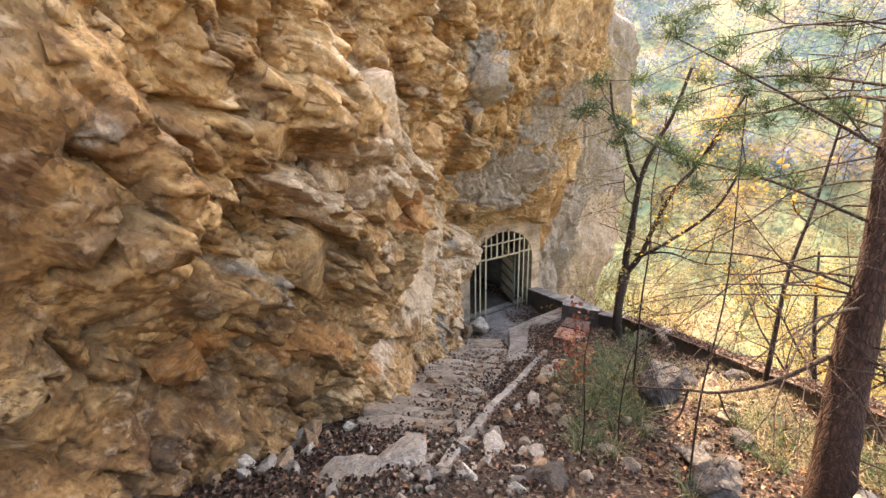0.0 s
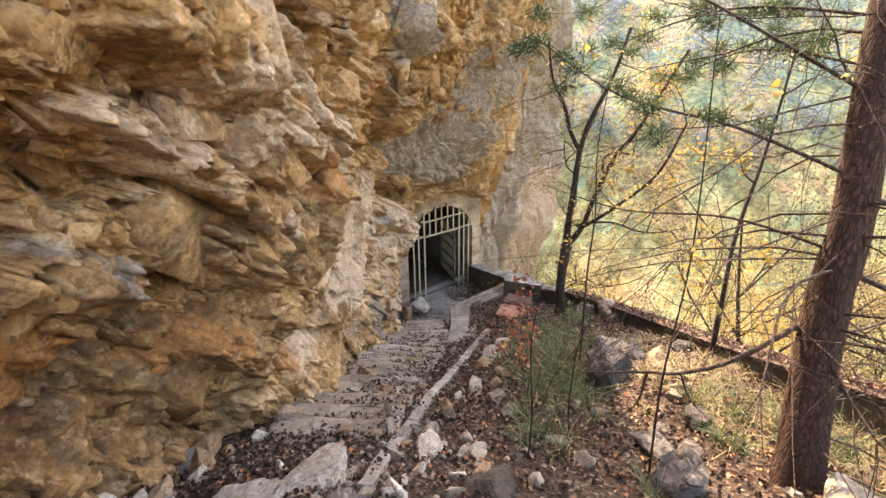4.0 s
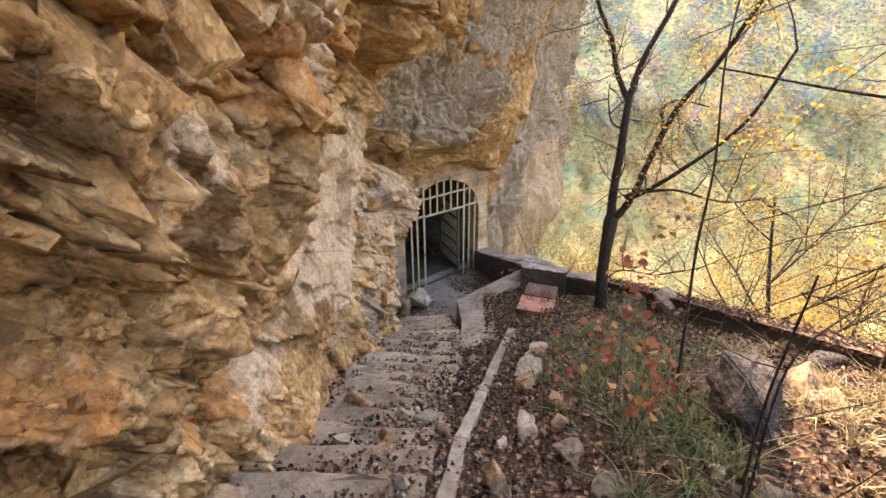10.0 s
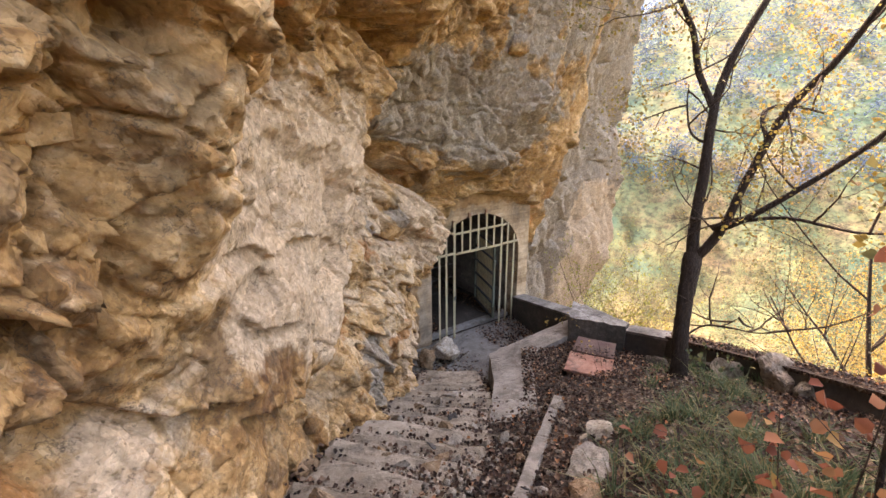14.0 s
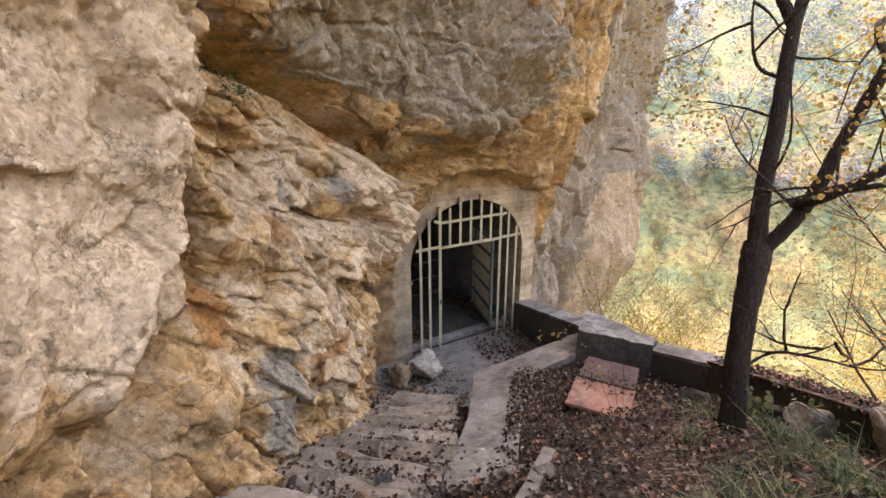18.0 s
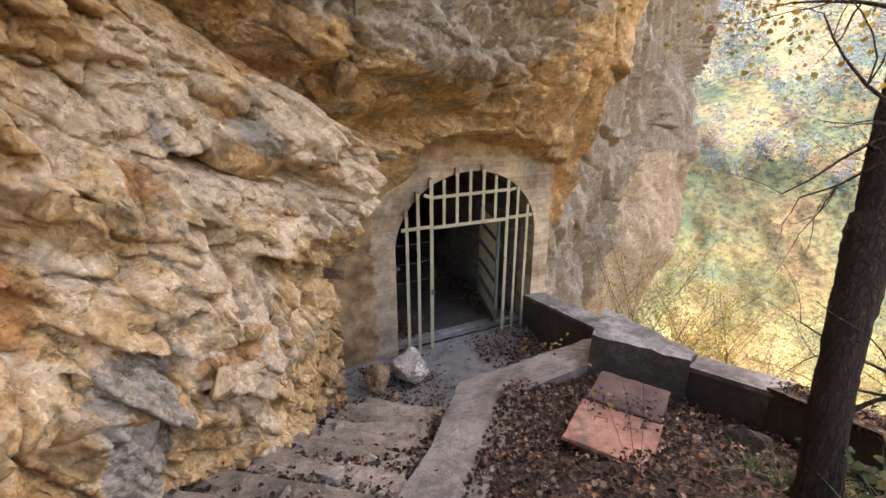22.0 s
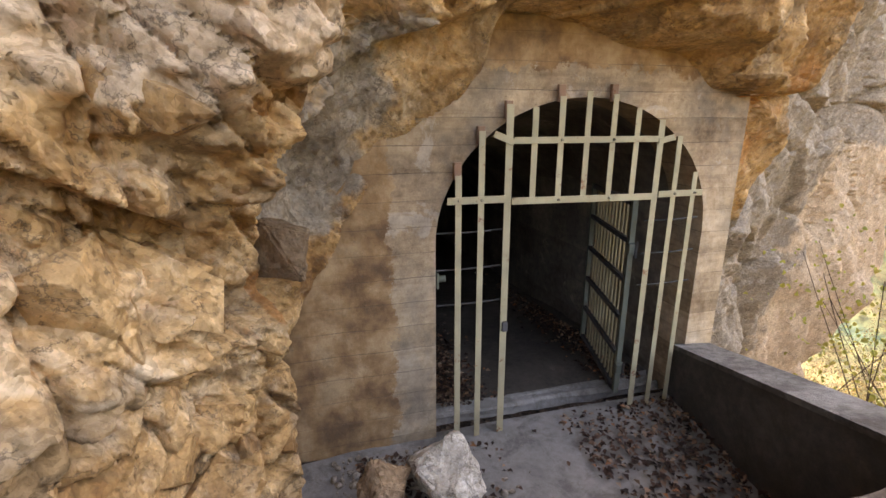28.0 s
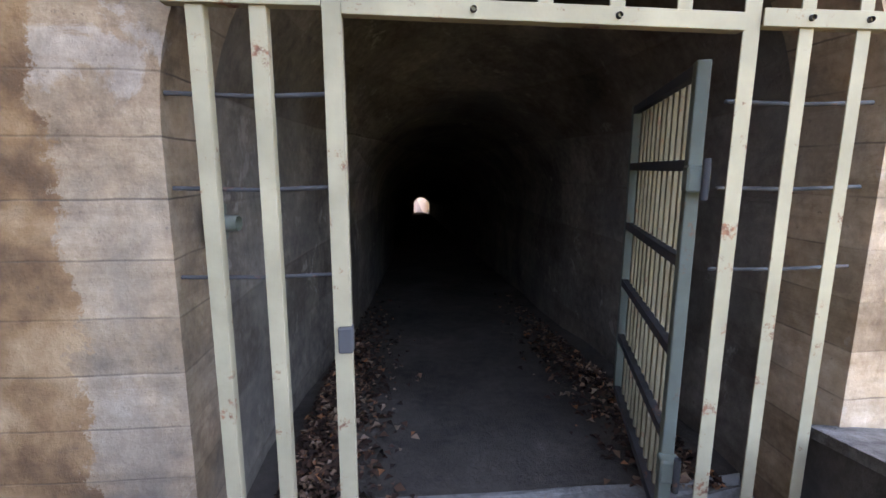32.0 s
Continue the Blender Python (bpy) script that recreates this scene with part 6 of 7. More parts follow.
# ---- trees ----
def grow(rng, start, way, length, radius, depth, tubes, tips, bend=0.35, lift=0.12, forks=(2, 3), taper=0.6):
    """A limb that wanders, and its side branches."""
    n = 6
    pts, rad = [np.array(start, float)], [radius]
    w = np.array(way, float)
    w /= np.linalg.norm(w)
    for k in range(n):
        w = w + rng.normal(size=3) * bend * 0.35 + np.array([0, 0, lift])
        w /= np.linalg.norm(w)
        pts.append(pts[-1] + w * length / n)
        rad.append(radius * (1 - (1 - taper * 0.5) * (k + 1) / n))
    tubes.append(tube_arrays(pts, rad, 6 if radius > 0.012 else 4, 0.08, rng.randint(1e6)))
    if depth == 0:
        tips.extend(pts[2:])
        return
    for k in range(rng.randint(forks[0], forks[1] + 1)):
        i = rng.randint(2, n + 1)
        side = rng.normal(size=3)
        side -= side @ w * w
        side /= np.linalg.norm(side) + 1e-9
        grow(rng, pts[i], w * 0.7 + side * rng.uniform(0.6, 1.1), length * rng.uniform(0.45, 0.75), rad[i] * 0.6, depth - 1, tubes, tips, bend, lift, forks, taper)
    tips.extend(pts[-2:])


def limb(parent, name, points, r0, r1, mat, sides=9, seed=0, lump=0.07, label=""):
    p = smooth_path(points, 6)
    v, f = tube_arrays(p, np.linspace(r0, r1, len(p)), sides, lump, seed)
    return child(name, mesh_from(name, v, f, mat, True), parent, None, label), p


def leaves_round(tips, count, size, spread, seed, hang=0.0, broad=False):
    rng = np.random.RandomState(seed)
    t = np.asarray(tips)
    c = t[rng.randint(len(t), size=count)] + rng.normal(size=(count, 3)) * spread - np.array([0, 0, hang])
    return leaf_cloud(c, size, seed, broad=broad)


def main_tree():
    bx, by, bz = 7.64, 5.88, 1.68
    top = root("forked_tree", (bx, by, bz), "dark forked tree with sparse yellow leaves beside the parapet", "tree")
    rel = lambda pts: [(x - bx, y - by, z - bz) for x, y, z in pts]
    trunk = smooth_path(rel([(7.69, 5.84, 1.5), (7.72, 5.87, 1.9), (7.75, 5.93, 2.3), (7.84, 6.0, 2.72), (7.97, 6.06, 3.05), (8.08, 6.12, 3.3)]), 8)
    rad = np.interp(np.linspace(0, 1, len(trunk)), [0, 0.1, 0.3, 0.55, 0.7, 0.92, 1], [0.17, 0.115, 0.098, 0.09, 0.1, 0.118, 0.1])
    v, f = tube_arrays(trunk, rad, 16, 0.06, 3)
    child("trunk", mesh_from("trunk", v, f, tree_bark, True), top, None, "dark furrowed trunk")
    lims = [([(8.05, 6.1, 3.2), (8.16, 6.2, 3.6), (8.4, 6.32, 4.3), (8.66, 6.46, 5.1), (8.88, 6.42, 5.75), (9.13, 6.22, 6.5), (9.35, 6.1, 7.4)], 0.08, 0.032),
            ([(8.66, 6.46, 5.05), (8.52, 6.66, 5.5), (8.35, 6.73, 6.0), (8.18, 6.93, 6.5), (8.05, 7.0, 7.2)], 0.05, 0.02)]
    lims += [
            ([(8.06, 6.1, 3.2), (8.16, 5.95, 3.5), (8.25, 5.86, 3.8), (8.39, 5.8, 4.27), (8.57, 5.6, 5.06), (8.62, 5.25, 5.6), (8.67, 4.94, 6.27), (8.75, 4.6, 7.0)], 0.065, 0.024),
            ([(8.2, 5.98, 3.65), (8.1, 5.71, 3.78), (8.28, 5.24, 4.23), (8.46, 4.63, 4.96), (8.45, 4.27, 5.87)], 0.045, 0.018),
            ([(8.12, 5.66, 3.82), (8.22, 5.23, 3.93), (8.31, 4.56, 3.9), (8.5, 4.0, 4.1)], 0.024, 0.008),
            ([(8.5, 6.38, 4.62), (8.46, 6.6, 4.75), (8.44, 6.7, 5.1), (8.5, 6.75, 5.35)], 0.02, 0.006),
            ([(7.72, 5.95, 2.2), (7.95, 5.79, 2.44), (7.97, 5.46, 2.55), (7.98, 5.2, 2.6), (8.0, 4.9, 2.75)], 0.014, 0.004),
            ([(7.96, 5.62, 2.5), (7.96, 5.5, 2.6), (7.95, 5.4, 2.72)], 0.009, 0.004),
            ([(8.48, 5.7, 4.7), (8.7, 5.9, 5.0), (9.0, 5.8, 5.1), (9.4, 5.5, 5.0)], 0.03, 0.012)]
    tips, tubes = [], []
    rng = np.random.RandomState(5)
    for k, (pts, a, b) in enumerate(lims):
        _, p = limb(top, "limb", rel(pts), a, b, tree_bark, 9, k)
        for i in range(8, len(p), 4):
            w = rng.normal(size=3) + np.array([0.2, -0.1, 0.35])
            grow(rng, p[i], w, rng.uniform(0.5, 1.2), 0.014, 1, tubes, tips, 0.5, 0.02, (2, 4))
        tips.extend(p[-6:])
    v, f = joined(tubes)
    tagged(child("twig_spray", mesh_from("twig_spray", v, f, twig_mat, True), top, None, "fine bare twigs"), kind="stuff")
    low = [t for t in tips if t[2] > 2.1 and math.hypot(t[0] - 0.25 * t[2], t[1] - 0.1 * t[2]) > 0.55]
    v, f = leaves_round(low, 4600, 0.036, 0.16, 8, 0.03, True)
    child("crown", mesh_from("crown", v, f, yellow_leaf), top, None, "thin yellow autumn leaves")


def pine_tree():
    bx, by, bz = 4.05, 0.9, 4.05
    top = root("pine_tree", (bx, by, bz), "tall pine with reddish bark and many dead bare branches", "tree")
    rel = lambda pts: [(x - bx, y - by, z - bz) for x, y, z in pts]
    trunk = smooth_path(rel([(4.0, 0.87, 3.8), (4.06, 0.91, 4.2), (4.38, 1.11, 5.19), (4.57, 1.19, 5.97), (4.81, 1.37, 6.93), (5.03, 1.51, 7.73), (5.4, 1.75, 9.2), (5.7, 2.0, 11.0)]), 10)
    q = np.linspace(0, 1, len(trunk))
    v, f = tube_arrays(trunk, np.interp(q, [0, 0.08, 0.2, 1], [0.24, 0.165, 0.145, 0.07]), 22, 0.055, 4)
    child("trunk", mesh_from("trunk", v, f, pine_bark, True), top, None, "reddish-brown plated bark")
    rng = np.random.RandomState(12)
    tips_all = []
    for k in range(84):
        h = rng.uniform(0.16, 0.9)
        i = int(h * (len(trunk) - 1))
        a = rng.uniform(0, 2 * math.pi)
        if h < 0.3 and math.cos(a - 2.2) > -0.2:
            a += math.pi
        w = np.array([math.cos(a), math.sin(a), rng.uniform(-0.1, 0.3)])
        tubes, tips = [], []
        length = rng.uniform(1.3, 3.0) * (1.1 - 0.4 * h)
        grow(rng, trunk[i], w, length, rng.uniform(0.006, 0.013), 1, tubes, tips, 0.45, -0.1 if h < 0.6 else -0.03, (5, 8), 0.5)
        v, f = joined(tubes)
        child("branch", mesh_from("branch", v, f, twig_mat, True), top)
        if h > 0.7:
            tips_all.extend(tips[-2:])
    for pts, a in (([(4.35, 1.19, 5.2), (3.91, 1.44, 4.91), (3.61, 1.67, 4.79), (3.45, 1.84, 4.77), (3.11, 2.18, 4.73)], 0.022),
                   ([(3.45, 1.84, 4.77), (3.4, 1.85, 4.5), (3.25, 1.95, 4.3)], 0.012), ([(3.61, 1.67, 4.79), (3.7, 1.6, 4.55), (3.85, 1.5, 4.35)], 0.01),
                   ([(4.5, 1.2, 5.7), (4.2, 1.8, 5.85), (3.9, 2.5, 5.8), (3.7, 3.2, 5.9)], 0.022), ([(4.6, 1.25, 6.2), (4.2, 1.9, 6.5), (3.8, 2.6, 6.7), (3.5, 3.2, 7.1)], 0.024),
                   ([(4.75, 1.3, 6.7), (4.4, 2.1, 7.2), (4.05, 2.95, 7.7)], 0.026), ([(4.9, 1.4, 7.2), (4.8, 2.4, 7.3), (4.7, 3.5, 7.0)], 0.022), ([(4.8, 1.4, 6.9), (5.2, 2.3, 7.0), (5.5, 3.2, 6.7)], 0.02), ([(4.5, 1.2, 5.6), (4.9, 0.7, 5.3), (5.1, 0.3, 4.8), (5.2, 0.1, 4.2)], 0.024)):
        thick = a if pts[-1][2] < 5.5 else a * 0.6
        _, p = limb(top, "branch", rel(pts), thick, thick * 0.3, twig_mat, 6, int(a * 1e4))
        if pts[-1][2] > 6.5:
            for j in range(len(p) // 3, len(p)):
                tips_all.extend(p[j] + rng.normal(size=(1, 3)) * np.array([0.12, 0.12, 0.06]))
    needles = []
    for t in [t for t in tips_all if t[0] + bx > 2.6]:
        n = 110
        w = rng.normal(size=(n, 3))
        w[:, 2] += 0.3
        w /= np.linalg.norm(w, axis=1)[:, None]
        s = np.cross(w, rng.normal(size=(n, 3)))
        s /= np.linalg.norm(s, axis=1)[:, None]
        c = t + rng.normal(size=(n, 3)) * np.array([0.05, 0.05, 0.025])
        ln = rng.uniform(0.09, 0.16, n)[:, None]
        v = np.stack([c - s * 0.0045, c + s * 0.0045, c + w * ln], 1).reshape(-1, 3)
        needles.append((v, np.arange(3 * n).reshape(-1, 3)))
    v, f = joined(needles)
    child("needles", mesh_from("needles", v, f, needle_mat), top, None, "dark green needle tufts")


def sapling(points, r, seed, leaves, label, mat=None, size=0.06, side=6):
    bx, by, bz = points[0]
    top = root("sapling", (bx, by, bz), label, "sapling")
    rel = [(x - bx, y - by, z - bz) for x, y, z in points]
    _, p = limb(top, "stem", rel, r, r * 0.35, tree_bark, 7, seed)
    rng = np.random.RandomState(seed)
    tubes, tips = [], []
    for k in range(side):
        i = rng.randint(len(p) // 3, len(p))
        w = rng.normal(size=3) * np.array([1, 1, 0.4]) + np.array([0, 0, 0.4])
        grow(rng, p[i], w, rng.uniform(0.35, 1.1), max(r * 0.35, 0.004), 1, tubes, tips, 0.4, 0.03, (1, 3))
    v, f = joined(tubes)
    tagged(child("twig_spray", mesh_from("twig_spray", v, f, twig_mat, True), top), kind="stuff")
    if leaves:
        v, f = leaves_round(tips, leaves, size, 0.07, seed)
        tagged(child("foliage", mesh_from("foliage", v, f, mat or yellow_leaf), top), kind="stuff")


main_tree()
pine_tree()
sapling([(6.25, 2.35, 3.3), (6.3, 2.4, 4.1), (6.55, 2.52, 4.9), (6.94, 2.56, 5.87), (7.2, 2.6, 7.2)], 0.036, 21, 320, "slim leaning sapling growing beside the parapet")
sapling([(5.1, 3.5, 2.95), (5.2, 3.6, 3.7), (5.31, 3.7, 4.38), (5.4, 3.75, 5.1), (5.48, 3.88, 5.9), (5.6, 3.9, 6.8)], 0.016, 22, 120, "thin dark sapling with a few yellow leaves")
sapling([(2.86, 2.43, 3.6), (2.9, 2.45, 4.2), (2.88, 2.5, 4.9), (2.95, 2.5, 5.4)], 0.009, 23, 0, "thin bare sapling stem among the grass", None, 0.05, 4)
sapling([(3.3, 1.6, 3.9), (3.4, 1.7, 4.8), (3.55, 1.75, 5.8), (3.6, 1.9, 7.2)], 0.01, 24, 30, "thin bare sapling at the edge of the shade", None, 0.05, 5)
sapling([(3.55, 2.5, 3.45), (3.55, 2.55, 4.0), (3.7, 2.6, 4.6), (3.95, 2.5, 4.85), (4.3, 2.4, 4.9)], 0.009, 25, 0, "thin bent stem with twigs", None, 0.05, 5)


def leafy_shrub(name, base, stems, mat, label, category, count, size, seed, spread=0.1, thick=0.008, bare=0.5):
    top = root(name, base, label, category)
    rng = np.random.RandomState(seed)
    tips = []
    for k, pts in enumerate(stems):
        _, p = limb(top, "stem", [(x - base[0], y - base[1], z - base[2]) for x, y, z in pts], thick, thick * 0.35, twig_mat, 5, seed + k)
        tips.extend(p[int(len(p) * bare):])
    v, f = leaves_round(tips, count, size, spread, seed, 0.0, True)
    tagged(child("foliage", mesh_from("foliage", v, f, mat), top), kind="stuff")


leafy_shrub("red_shrub", (4.0, 3.45, 3.1),
            [[(4.0, 3.45, 3.05), (3.95, 3.5, 3.6), (3.8, 3.45, 4.2), (3.72, 3.44, 4.85)], [(4.0, 3.45, 3.05), (4.0, 3.6, 3.6), (3.95, 3.7, 4.25)],
             [(4.0, 3.45, 3.05), (3.85, 3.3, 3.8), (3.68, 3.23, 4.4)], [(4.0, 3.45, 3.05), (4.05, 3.75, 3.4), (3.95, 4.1, 3.8)], [(4.0, 3.45, 3.05), (3.7, 3.2, 3.8), (3.42, 3.05, 4.4)]],
            red_leaf, "shrub with rounded red autumn leaves", "shrub", 150, 0.052, 31, 0.07, 0.005, 0.62)
leafy_shrub("yellow_vine", (7.45, 6.7, 1.15),
            [[(7.45, 6.7, 1.1), (7.25, 6.72, 2.3), (7.1, 7.0, 2.3), (6.95, 7.3, 2.2), (6.8, 7.4, 2.15)], [(7.45, 6.7, 1.1), (7.25, 6.9, 2.2), (7.3, 7.5, 2.3), (7.29, 7.85, 2.25)],
             [(7.45, 6.7, 1.1), (7.3, 6.9, 1.7), (7.15, 7.1, 2.2)]], yellow_leaf, "thin trailing twigs with a few bright yellow leaves", "vine", 34, 0.03, 32, 0.03, 0.002)
leafy_shrub("green_shrub", (7.9, 5.5, 1.75), [[(7.9 , 5.5, 1.7), (7.9 + 0.3 * math.cos(a), 5.5 + 0.3 * math.sin(a), 2.0)] for a in (0.5, 1.8, 3.0, 4.4, 5.5)],
            grass_mat, "low leafy green plant at the foot of the tree", "plant", 160, 0.05, 33, 0.16)
for k, (x, y, h) in enumerate(((12.0, 10.5, 4.7), (11.8, 9.6, 4.4), (13.2, 10.2, 4.9), (12.8, 8.9, 4.4))):
    z = float(ground_z(x, y))
    rng = np.random.RandomState(40 + k)
    leafy_shrub("slope_shrub", (x, y, z - 0.1), [[(x, y, z - 0.15), (x + rng.normal() * 0.4, y + rng.normal() * 0.4, z + h * 0.5), (x + rng.normal() * 0.9, y + rng.normal() * 0.9, z + h)] for _ in range(9)],
                shrub_leaf, "yellow-green shrub on the slope below the parapet", "shrub", 900, 0.045, 44 + k, 0.24, 0.01, 0.35)


# ---- valley woods ----
def wood_tree(seed, height, count, leaf):
    rng = np.random.RandomState(seed)
    top = root("valley_tree", (0, 0, 0), "slender tree in yellow autumn leaf on the valley slope", "tree", "trees on the valley slope")
    tubes, tips = [], []
    grow(rng, (0, 0, -0.4), (rng.normal() * 0.08, rng.normal() * 0.08, 1), height, height * 0.014, 2, tubes, tips, 0.16, 0.06, (5, 8))
    v, f = joined(tubes)
    child("trunk", mesh_from("trunk", v, f, tree_bark, True), top)
    tips = [t for t in tips if t[2] > height * 0.2]
    v, f = leaves_round(tips, count, leaf, height * 0.05, seed)
    child("crown", mesh_from("crown", v, f, far_leaf if seed % 3 == 0 else yellow_leaf), top)
    return top


kinds = [wood_tree(60 + k, h, 6500, 0.085) for k, h in enumerate((7.0, 8.5, 6.0, 9.5, 7.5))]
rng = np.random.RandomState(77)
spots = []
while len(spots) < 52:
    a, r = rng.uniform(8, 118), rng.uniform(10, 62)
    if a < 76 and r < 42:
        continue
    x, y = 6.5 + r * math.sin(radians(a)), 4 + r * math.cos(radians(a))
    u, d = (x + y) / ROOT2, (y - x) / ROOT2
    if x - float(edge_x(y)) < 3.5 or d > float(cliff_base(np.array(u), np.array(-2.0))) - 3.5 and u < 34:
        continue
    if all((x - p) ** 2 + (y - q) ** 2 > (1.6 + 0.05 * r) ** 2 for p, q in spots):
        spots.append((x, y))
for k, (x, y) in enumerate(spots):
    m = pose(x, y, float(ground_z(x, y)), 0, 0, rng.uniform(0, 360))
    if k < len(kinds):
        kinds[k].matrix_basis = m
    else:
        copy_thing(kinds[k % len(kinds)], m)


def woods(name, lo, hi, count, quads, size, mat, seed, label):
    """Far trees as tufts of leaves on the hillsides, too many to count."""
    rng = np.random.RandomState(seed)
    a = radians(1) * rng.uniform(-5, 125, count)
    r = np.sqrt(rng.uniform(lo * lo, hi * hi, count))
    x, y = 5 + r * np.sin(a), 5 + r * np.cos(a)
    keep = x - edge_x(y) > 12
    x, y = x[keep], y[keep]
    z = ground_z(x, y)
    h = rng.uniform(0.65, 1.3, len(x))
    c = rng.normal(size=(len(x), quads, 3))
    c /= np.linalg.norm(c, axis=2)[:, :, None]
    c *= rng.uniform(0.45, 1.0, (len(x), quads, 1)) * size * h[:, None, None] * np.array([0.8, 0.8, 1.25])
    c += np.stack([x, y, z + size * h], -1)[:, None]
    v, f = leaf_cloud(c.reshape(-1, 3), size * 0.1 if size < 4 else size * 0.16, seed, 0.55, spread=0.5)
    tagged(new(name, mesh_from(name, v, f, mat)), label, "woods", kind="stuff")


woods("valley_woods", 45, 170, 2600, 210, 2.6, far_leaf, 91, "autumn woods filling the valley below")
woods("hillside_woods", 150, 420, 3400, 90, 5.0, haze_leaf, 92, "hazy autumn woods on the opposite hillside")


# ---- loose stones, gravel, leaves, grass ----
def surface_z(x, y):
    x, y = np.asarray(x, float), np.asarray(y, float)
    on_steps = (x > 1.6) & (np.abs((y - 4.0) * 0.68 - (x - 2.2) * 0.74 - 0.15) < 0.5) & (0.6 * x + 0.8 * y < 10.4)
    return ground_z(x, y) + 0.02 + np.where(on_steps, 0.06, 0.0)


def rock_edge_y(x):
    """The foot of the cliff: y for a given x, near the path."""
    return np.interp(x, [-4, 0, 1.4, 2.4, 3.4, 4.2, 5.2, 6.2], [2.6, 3.55, 4.85, 5.75, 7.0, 7.85, 8.7, 10.1])


variants = [rock_mesh("stone", (s, s * a, s * b), m, 200 + k, 2, 13) for k, (s, a, b, m) in enumerate(
    ((1, 0.8, 0.6, rock_grey), (1, 0.7, 0.7, rock_grey), (1, 0.6, 0.5, rock_grey), (1, 0.85, 0.75, rock_orange), (1, 0.7, 0.55, rock_orange), (1, 0.8, 0.7, rock_white), (1, 0.75, 0.6, rock_dark)))]
rng = np.random.RandomState(101)
placed = 0
while placed < 300:
    s = rng.uniform(1.0, 11.2)
    off = rng.normal() * 0.55 if placed > 170 else rng.normal() * 1.1 + (0.9 if s < 6 else 0.2)
    cx, cy = np.interp(s, [0, 3, 4.5, 6.3, 8, 10, 11.5], [0.4, 1.6, 2.2, 3.1, 4.3, 5.7, 6.6]), np.interp(s, [0, 3, 4.5, 6.3, 8, 10, 11.5], [0.8, 3.0, 4.2, 5.6, 6.7, 8.2, 9.6])
    x, y = cx + 0.75 * off, cy - 0.66 * off
    if y > rock_edge_y(x) - 0.05 or x > edge_x(y) - 0.5 or (s > 9.7 and off > 0.6) or s > 10.8:
        continue
    size = 0.03 + 0.13 * rng.rand() ** 2.0
    k = rng.choice(7, p=[0.29, 0.22, 0.19, 0.07, 0.07, 0.06, 0.1])
    ob = new("loose_stone", variants[k])
    ob.matrix_basis = pose(x, y, float(surface_z(x, y)) - size * 0.15 , rng.uniform(-20, 20), rng.uniform(-20, 20), rng.uniform(0, 360)) @ Matrix.Scale(size, 4)
    tagged(ob, ("grey limestone fragment", "grey limestone fragment", "flat grey limestone chip", "orange-brown stone fragment", "ochre stone fragment", "pale limestone chip", "dark grey stone fragment")[k] + " lying on the path", "stone", "loose stones on the path")
    placed += 1
# blocks fallen along the foot of the cliff
rng = np.random.RandomState(102)
for k in range(46):
    x = rng.uniform(-0.9, 5.8)
    y = float(rock_edge_y(x)) - rng.uniform(-0.15, 0.22)
    size = rng.uniform(0.08, 0.24)
    j = rng.choice([0, 1, 3, 4, 5])
    ob = new("fallen_block", variants[j])
    ob.matrix_basis = pose(x, y, float(surface_z(x, y)) - size * 0.2, rng.uniform(-25, 25), rng.uniform(-25, 25), rng.uniform(0, 360)) @ Matrix.Scale(size, 4)
    tagged(ob, "broken limestone block at the foot of the cliff", "stone", "fallen blocks along the cliff")


def scatter(n, seed, test):
    rng = np.random.RandomState(seed)
    x, y = rng.uniform(-2.5, 10, n), rng.uniform(-2.2, 10.9, n)
    keep = (y < rock_edge_y(x) + 0.1) & (x < edge_x(y) - 0.1) & ((0.6 * x + 0.8 * y < 11.3) | (x > 7.3) & (y < 8.3)) & test(x, y, rng)
    return x[keep], y[keep]


def patchy(x, y, rng):
    stairs_zone = (np.abs((y - 4.0) * 0.68 - (x - 2.2) * 0.74 - 0.15) < 0.55) & (x > 1.6)
    return rng.rand(len(x)) < np.clip(0.55 + 0.6 * soft_noise(x, y, 1.1, 55), 0.12, 1) * np.where(stairs_zone, 0.45, 1.0)


x, y = scatter(120000, 111, patchy)
z = surface_z(x, y) + np.random.RandomState(5).uniform(0.0, 0.045, len(x))
v, f = leaf_cloud(np.stack([x, y, z], -1), 0.036, 112, 0.55, 0.45, 0.45, True)
tagged(new("fallen_leaves", mesh_from("fallen_leaves", v, f, dry_leaf)), "brown and russet fallen leaves covering the ground", "leaves", kind="stuff")


def gravel(x, y, seed, lo, hi, name, mat, label, z=None):
    rng = np.random.RandomState(seed)
    bm = bmesh.new()
    bmesh.ops.create_icosphere(bm, subdivisions=1, radius=1.0)
    base = np.array([v.co[:] for v in bm.verts])
    tri = np.array([[v.index for v in fc.verts] for fc in bm.faces])
    bm.free()
    n = len(x)
    s = (lo + (hi - lo) * rng.rand(n) ** 2.5)[:, None, None]
    p = base[None] * s * rng.uniform(0.55, 1.15, (n, 1, 3)) * rng.uniform(0.75, 1.15, (n, len(base), 1))
    p += np.stack([x, y, surface_z(x, y) + 0.006 if z is None else z], -1)[:, None]
    f = tri[None] + (np.arange(n) * len(base))[:, None, None]
    tagged(new(name, mesh_from(name, p.reshape(-1, 3), f.reshape(-1, 3), mat)), label, "gravel", kind="stuff")


